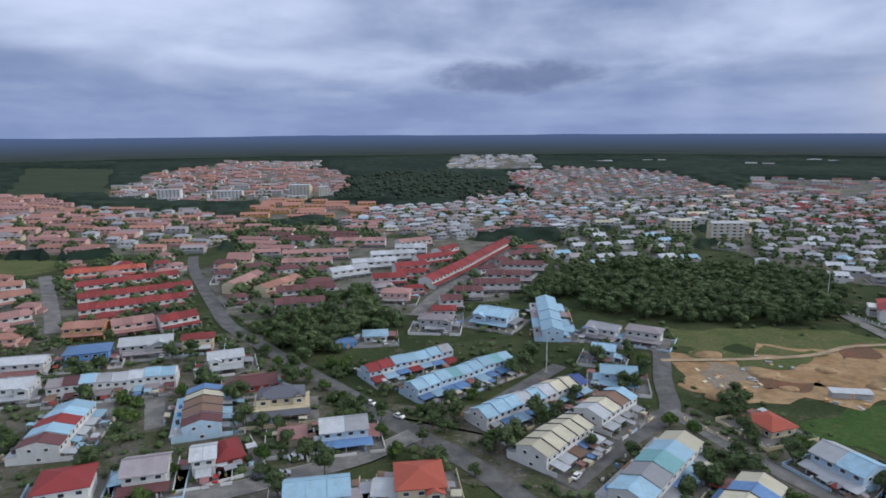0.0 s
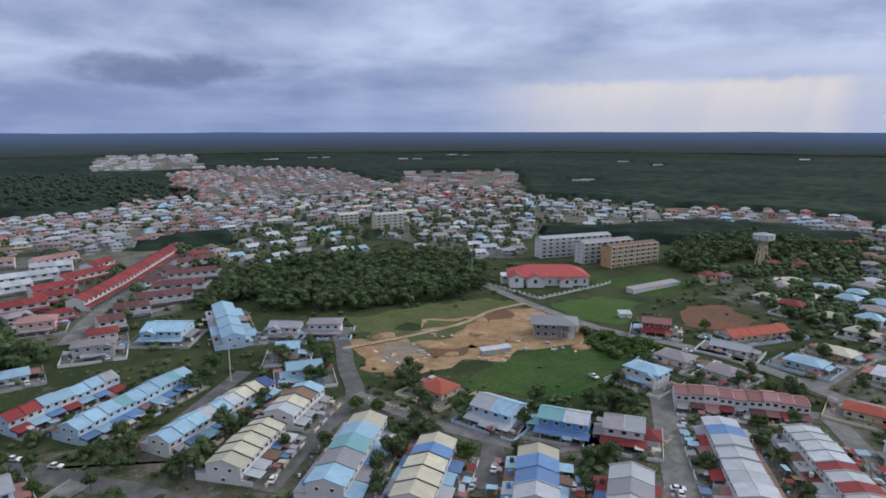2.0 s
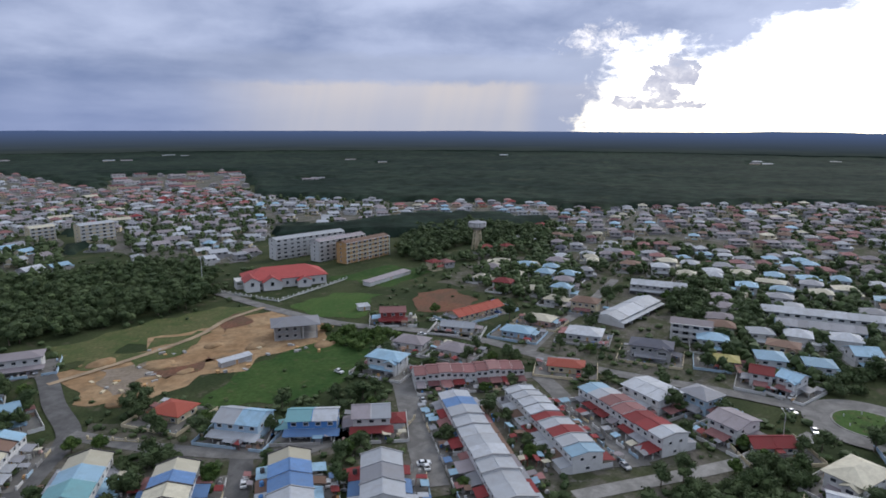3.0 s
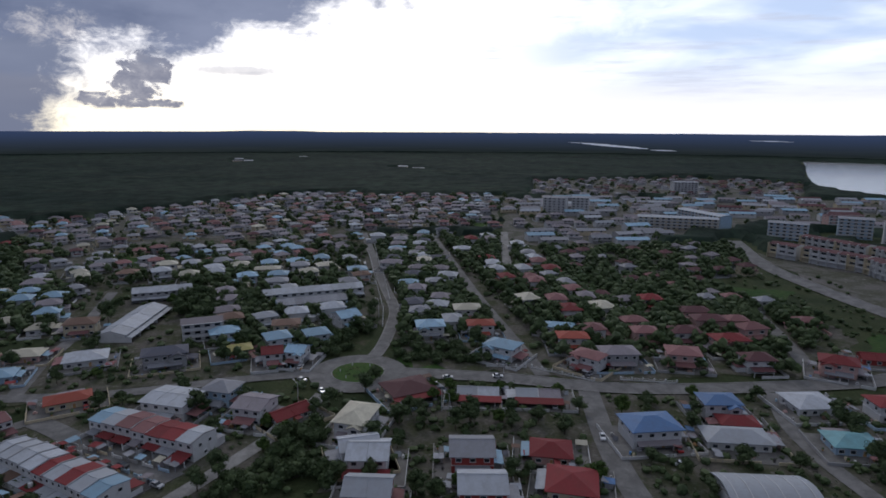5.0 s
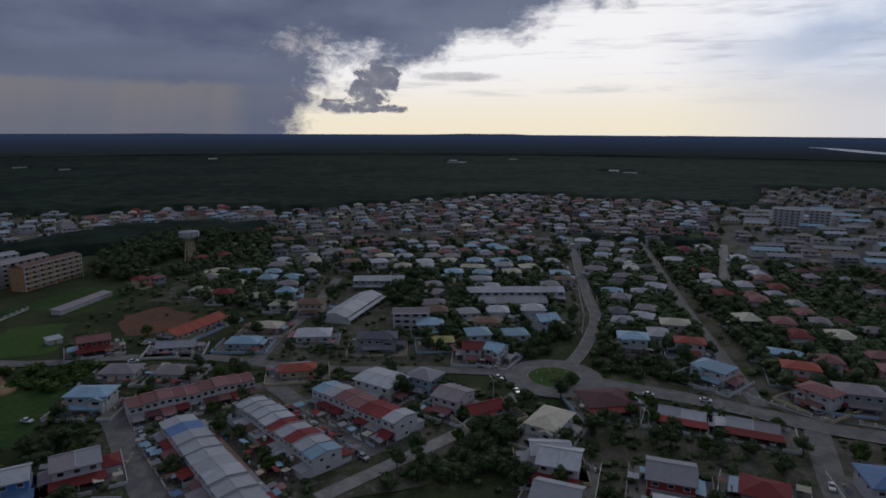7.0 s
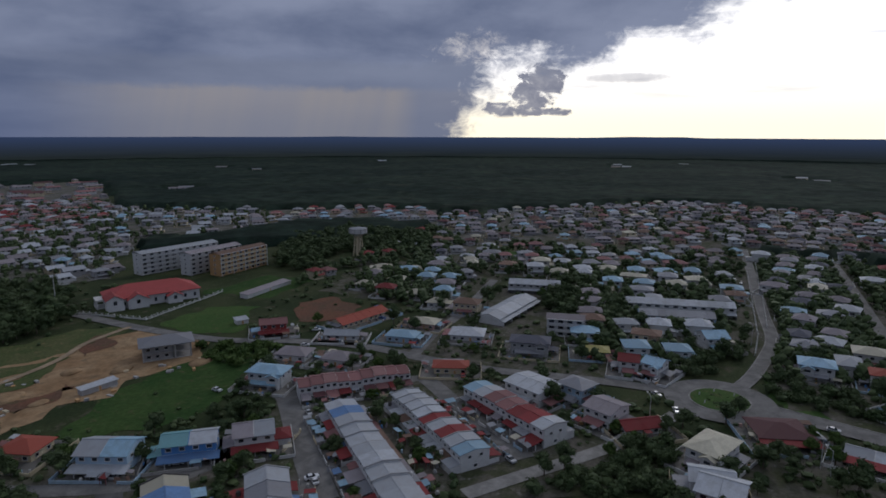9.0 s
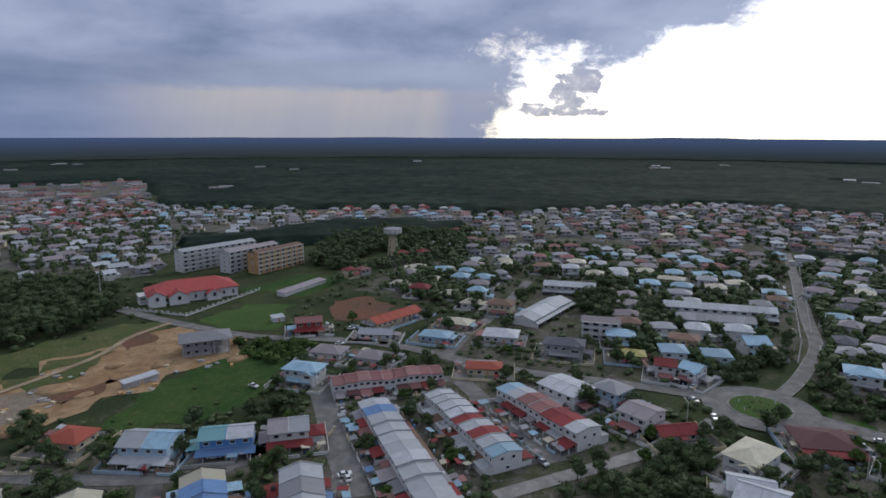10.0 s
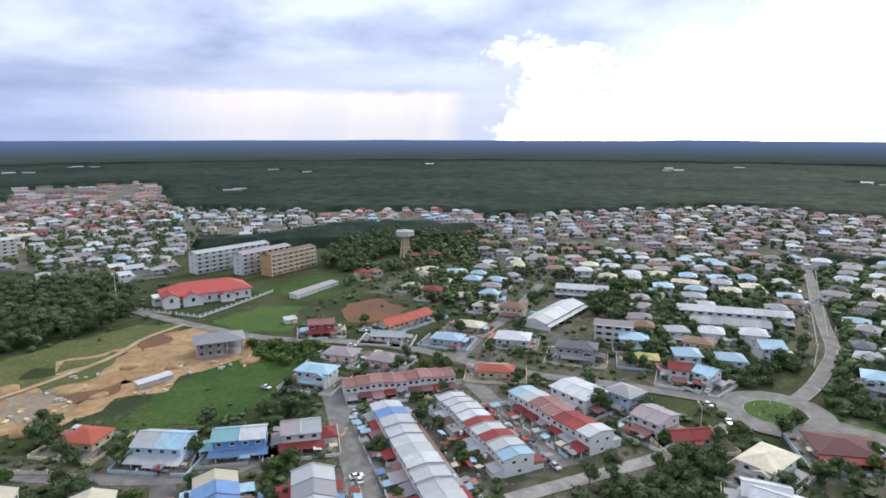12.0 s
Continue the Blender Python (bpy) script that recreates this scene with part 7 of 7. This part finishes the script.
for _x, _y, _k in ((-30, 211, 0.8), (-38, 219, 0.7), (-47, 229, 0.9), (-55, 237, 0.75), (-63, 247, 0.9), (-72, 256, 0.8), (-80, 266, 0.9),
                   (-89, 277, 0.7), (-99, 289, 0.6), (-7, 186, 0.55), (-22, 203, 0.6), (9, 167, 0.5)):
    plant_tree(_x, _y, _k)
plant_tree(165.4, 43.1, 0.75)
plant_tree(171.2, 38.5, 0.75)
plant_tree(185.6, 27.8, 0.7)
plant_tree(197.2, 22.1, 0.75)
plant_tree(208.6, 13.1, 0.85)
plant_tree(214.5, 8.3, 0.8)
plant_tree(224.4, -5.2, 0.9)
plant_tree(236.1, -9.5, 0.9)

# cars
car(294.2, -313.3, -266, 'w')
car(284.3, -311.8, -265, 's')
car(275.6, -312, -265, 'k')
car(267.2, -312.6, -265, 'w')
car(269.9, -292.8, -263, 'b')
car(260.8, -293.4, -261, 'w')
car(253.8, -295.8, -263, 's')
car(283.7, -294.3, -264, 'w')
car(-15.9, 204.8, -127, 'w')
car(38.4, 165.4, -35, 'w')
car(98, 139.5, -40, 'w')
car(87.3, 135.2, -37, 's')
car(180.5, 137.2, -129, 'w')
car(114.1, 141.7, -133, 'w')
car(135.1, 104.1, -130, 'w')
car(124.3, 146.2, -141, 'w')
car(170.9, 175.5, -184, 'w')
car(169.4, 130.8, -217, 's')
car(158.8, 114.7, -215, 's')
car(239.2, 19.4, -221, 's')
car(227.3, 11.3, -249, 'w')
car(181.6, 67.8, -216, 'k')
car(169.1, 54.7, -215, 's')
car(227.9, 176.4, -150, 'w')
car(261.7, 185.5, -131, 's')
car(249.5, 185.6, -150, 'w')
car(232, -58.8, -193, 'w')
car(177.7, -80.7, 73, 'w')
car(233.7, -38.5, -193, 's')
car(158.2, -97.7, -204, 'w')
car(219.7, -58, -194, 'k')
car(453.3, -11.9, -267, 'w')
car(96.5, 138.4, -40, 'w')
car(85.8, 133.9, -40, 's')
car(110.7, 119.4, -42, 'w')
car(110.4, 116.5, -40, 's')
car(114.6, 117.5, -38, 'w')
car(134.0, 102.3, -42, 'w')
car(-45.6, 176.5, -78, 'w')
car(-48.3, 168.2, -80, 's')
car(-53.5, 165.8, -75, 'k')
car(-27, 215.8, -130, 'w')
car(-54.7, 166.7, -74, 'k')
car(-46.3, 177.6, -83, 'w')
car(-124.7, 206.8, -148, 'w')
car(-134, 224, -148, 's')
car(-47.4, 167.7, -69, 's')

# building site
debris(116.3, 236.8, 14, 7, 1)
debris(179.7, 212.2, 10, 6, 2)
debris(148.9, 215, 8, 5, 3)
debris(142.8, 248, 6, 5, 4)
heap(170.2, 228.2, 5, 1.6, 50)
heap(191.7, 205.6, 6, 1.4, 51)
heap(132.1, 242.5, 7, 1.5, 52)
heap(159.9, 245.4, 5, 1.3, 53)
heap(104.3, 220.4, 6, 1.3, 54)
heap(118.4, 264.2, 7, 1.6, 55)
heap(134.7, 227.4, 4, 1.1, 56)

# walls along the street
fence(488.4, -16.1, -179, 86.8, 1.5, 'w')
fence(395, -17.5, -179, 54.5, 1.5, 'w')
fence(335.7, -18.6, 176, 31.1, 1.5, 'w')
fence(418.2, -23.4, -180, 65.3, 1.5, 'w')
fence(533.7, -22.5, -180, 108.6, 1.5, 'w')
fence(240.2, -75.5, -130, 27.1, 1.5, 'w')
fence(222.6, -107.3, -107, 21.8, 1.5, 'w')
fence(244.4, -57.1, -103, 16.5, 1.5, 'w')
woods('woodland', [(-58, 250), (-41, 232), (-27, 210), (-18, 193), (-28, 195), (-40, 214), (-58, 238)], 5.5, 4.5, 3, LEAF, 61, 'trees leaning over the main road')
woods('woodland', [(-56, 263), (-33, 238), (-18, 214), (-3, 201), (-5, 209), (-21, 229), (-40, 259)], 5.5, 3.6, 2.6, LEAF_LIGHT, 62, 'bushes on the road verge')
woods('woodland', [(79, 192), (92, 178), (108, 145), (102, 138), (74, 182)], 5.5, 5, 3.2, LEAF, 63, 'garden trees in a dense row')
woods('woodland', [(191, 143), (193, 128), (178, 114), (168, 114)], 5.5, 2.5, 1.8, LEAF, 64, 'small bushes beside the row')

# far roofs in the forest
far_house(473.9, 1892.3, -14, ('w', 'w', 'L'), False)
far_house(499, 1891.2, -15, ('w', 'w', 'L'), False)
far_house(627.2, 1919.4, -18, ('w', 'w', 'L'), False)
far_house(670.4, 1918.6, -19, ('w', 'w', 'L'), False)
far_house(844.1, 1715.9, -26, ('w', 'w', 'L'), False)
far_house(879.5, 1691.5, -27, ('w', 'w', 'L'), False)
far_house(1131.1, 1901.5, -31, ('w', 'w', 'L'), False)
far_house(-1076, 2968.6, 20, ('w', 'w', 'L'), False)
far_house(1100.3, 1867.2, -31, ('w', 'w', 'L'), False)
far_house(1124, 1803, -32, ('w', 'w', 'L'), False)
far_house(1294.7, 1258.1, -46, ('w', 'w', 'L'), False)
far_house(1258.5, 1104.8, -49, ('w', 'w', 'L'), False)
far_house(779, 859.8, -42, ('w', 'w', 'L'), False)
far_house(801.7, 863.2, -43, ('w', 'w', 'L'), False)
far_house(1828.8, 1067, -60, ('w', 'w', 'L'), False)
far_house(1826.2, 300.4, -81, ('w', 'w', 'L'), False)
far_house(1817.3, 269, -82, ('w', 'w', 'L'), False)
far_house(2049.7, 134.5, -86, ('w', 'w', 'L'), False)
far_house(1523.1, -136.9, -95, ('w', 'w', 'L'), False)
far_house(1454, -165.7, -97, ('w', 'w', 'L'), False)
far_house(1915.2, 310.2, -81, ('w', 'w', 'L'), False)
woods('woodland', [(23, 194), (38, 207), (59, 223), (62, 217), (41, 200), (26, 189)], 5, 4.2, 2.6, LEAF, 71, 'dark garden trees between two terraces', edge=-4.5)
woods('woodland', [(-5, 241), (21, 264), (25, 260), (-2, 232)], 5, 3.2, 2.2, LEAF, 72, 'bushes behind a terrace', edge=-4.5)
woods('woodland', [(-56, 240), (-37, 253), (-30, 243), (-49, 228)], 5, 4, 2.6, LEAF, 73, 'bushes beside the main road', edge=-3)
woods('woodland', [(70, 167), (82, 175), (80, 163), (64, 149)], 5, 4.5, 2.6, LEAF, 74, "dark trees at a row's end", edge=-4)
woods('woodland', [(192, 110), (185, 101), (158, 71), (153, 74), (168, 90)], 5, 3.0, 2.0, LEAF, 75, 'weeds between two terraces', edge=-4.5)
far_canopy()

tagged(part("distant_houses", JOINED, JOIN_MATS, None), "distant town of small houses with red, white and blue roofs", "houses", "", "stuff")
tagged(part("yard_clutter", CLUTTER, CLUTTER_MATS, None), "small awnings, drums, crates and pot plants in yards", "yard clutter", "", "stuff")
_c = [(x, y, r * 0.55) for x, y, r in SHRUBS]
tagged(part("shrubs", tri_mesh("shrubs", *cloud(_c, [r for _, _, r in SHRUBS], 77, 14, 0.5, ICO1, 0.7), LEAF), None, None), "low green shrubs and weeds between the plots", "shrubs", "", "stuff")
_c = [(x + dx * r, y + dy * r, r * k) for x, y, r in CROWNS for dx, dy, k in ((0, 0, 1.5), (0.5, 0.3, 0.9), (-0.4, -0.5, 1.0))]
tagged(part("town_trees", tri_mesh("town_trees", *cloud(_c, [r * k for _, _, r in CROWNS for k in (0.75, 0.7, 0.65)], 78, 6, 0.9, ICO1, 0.85), LEAF), None, None), "dark trees among the houses of the town", "trees", "", "stuff")
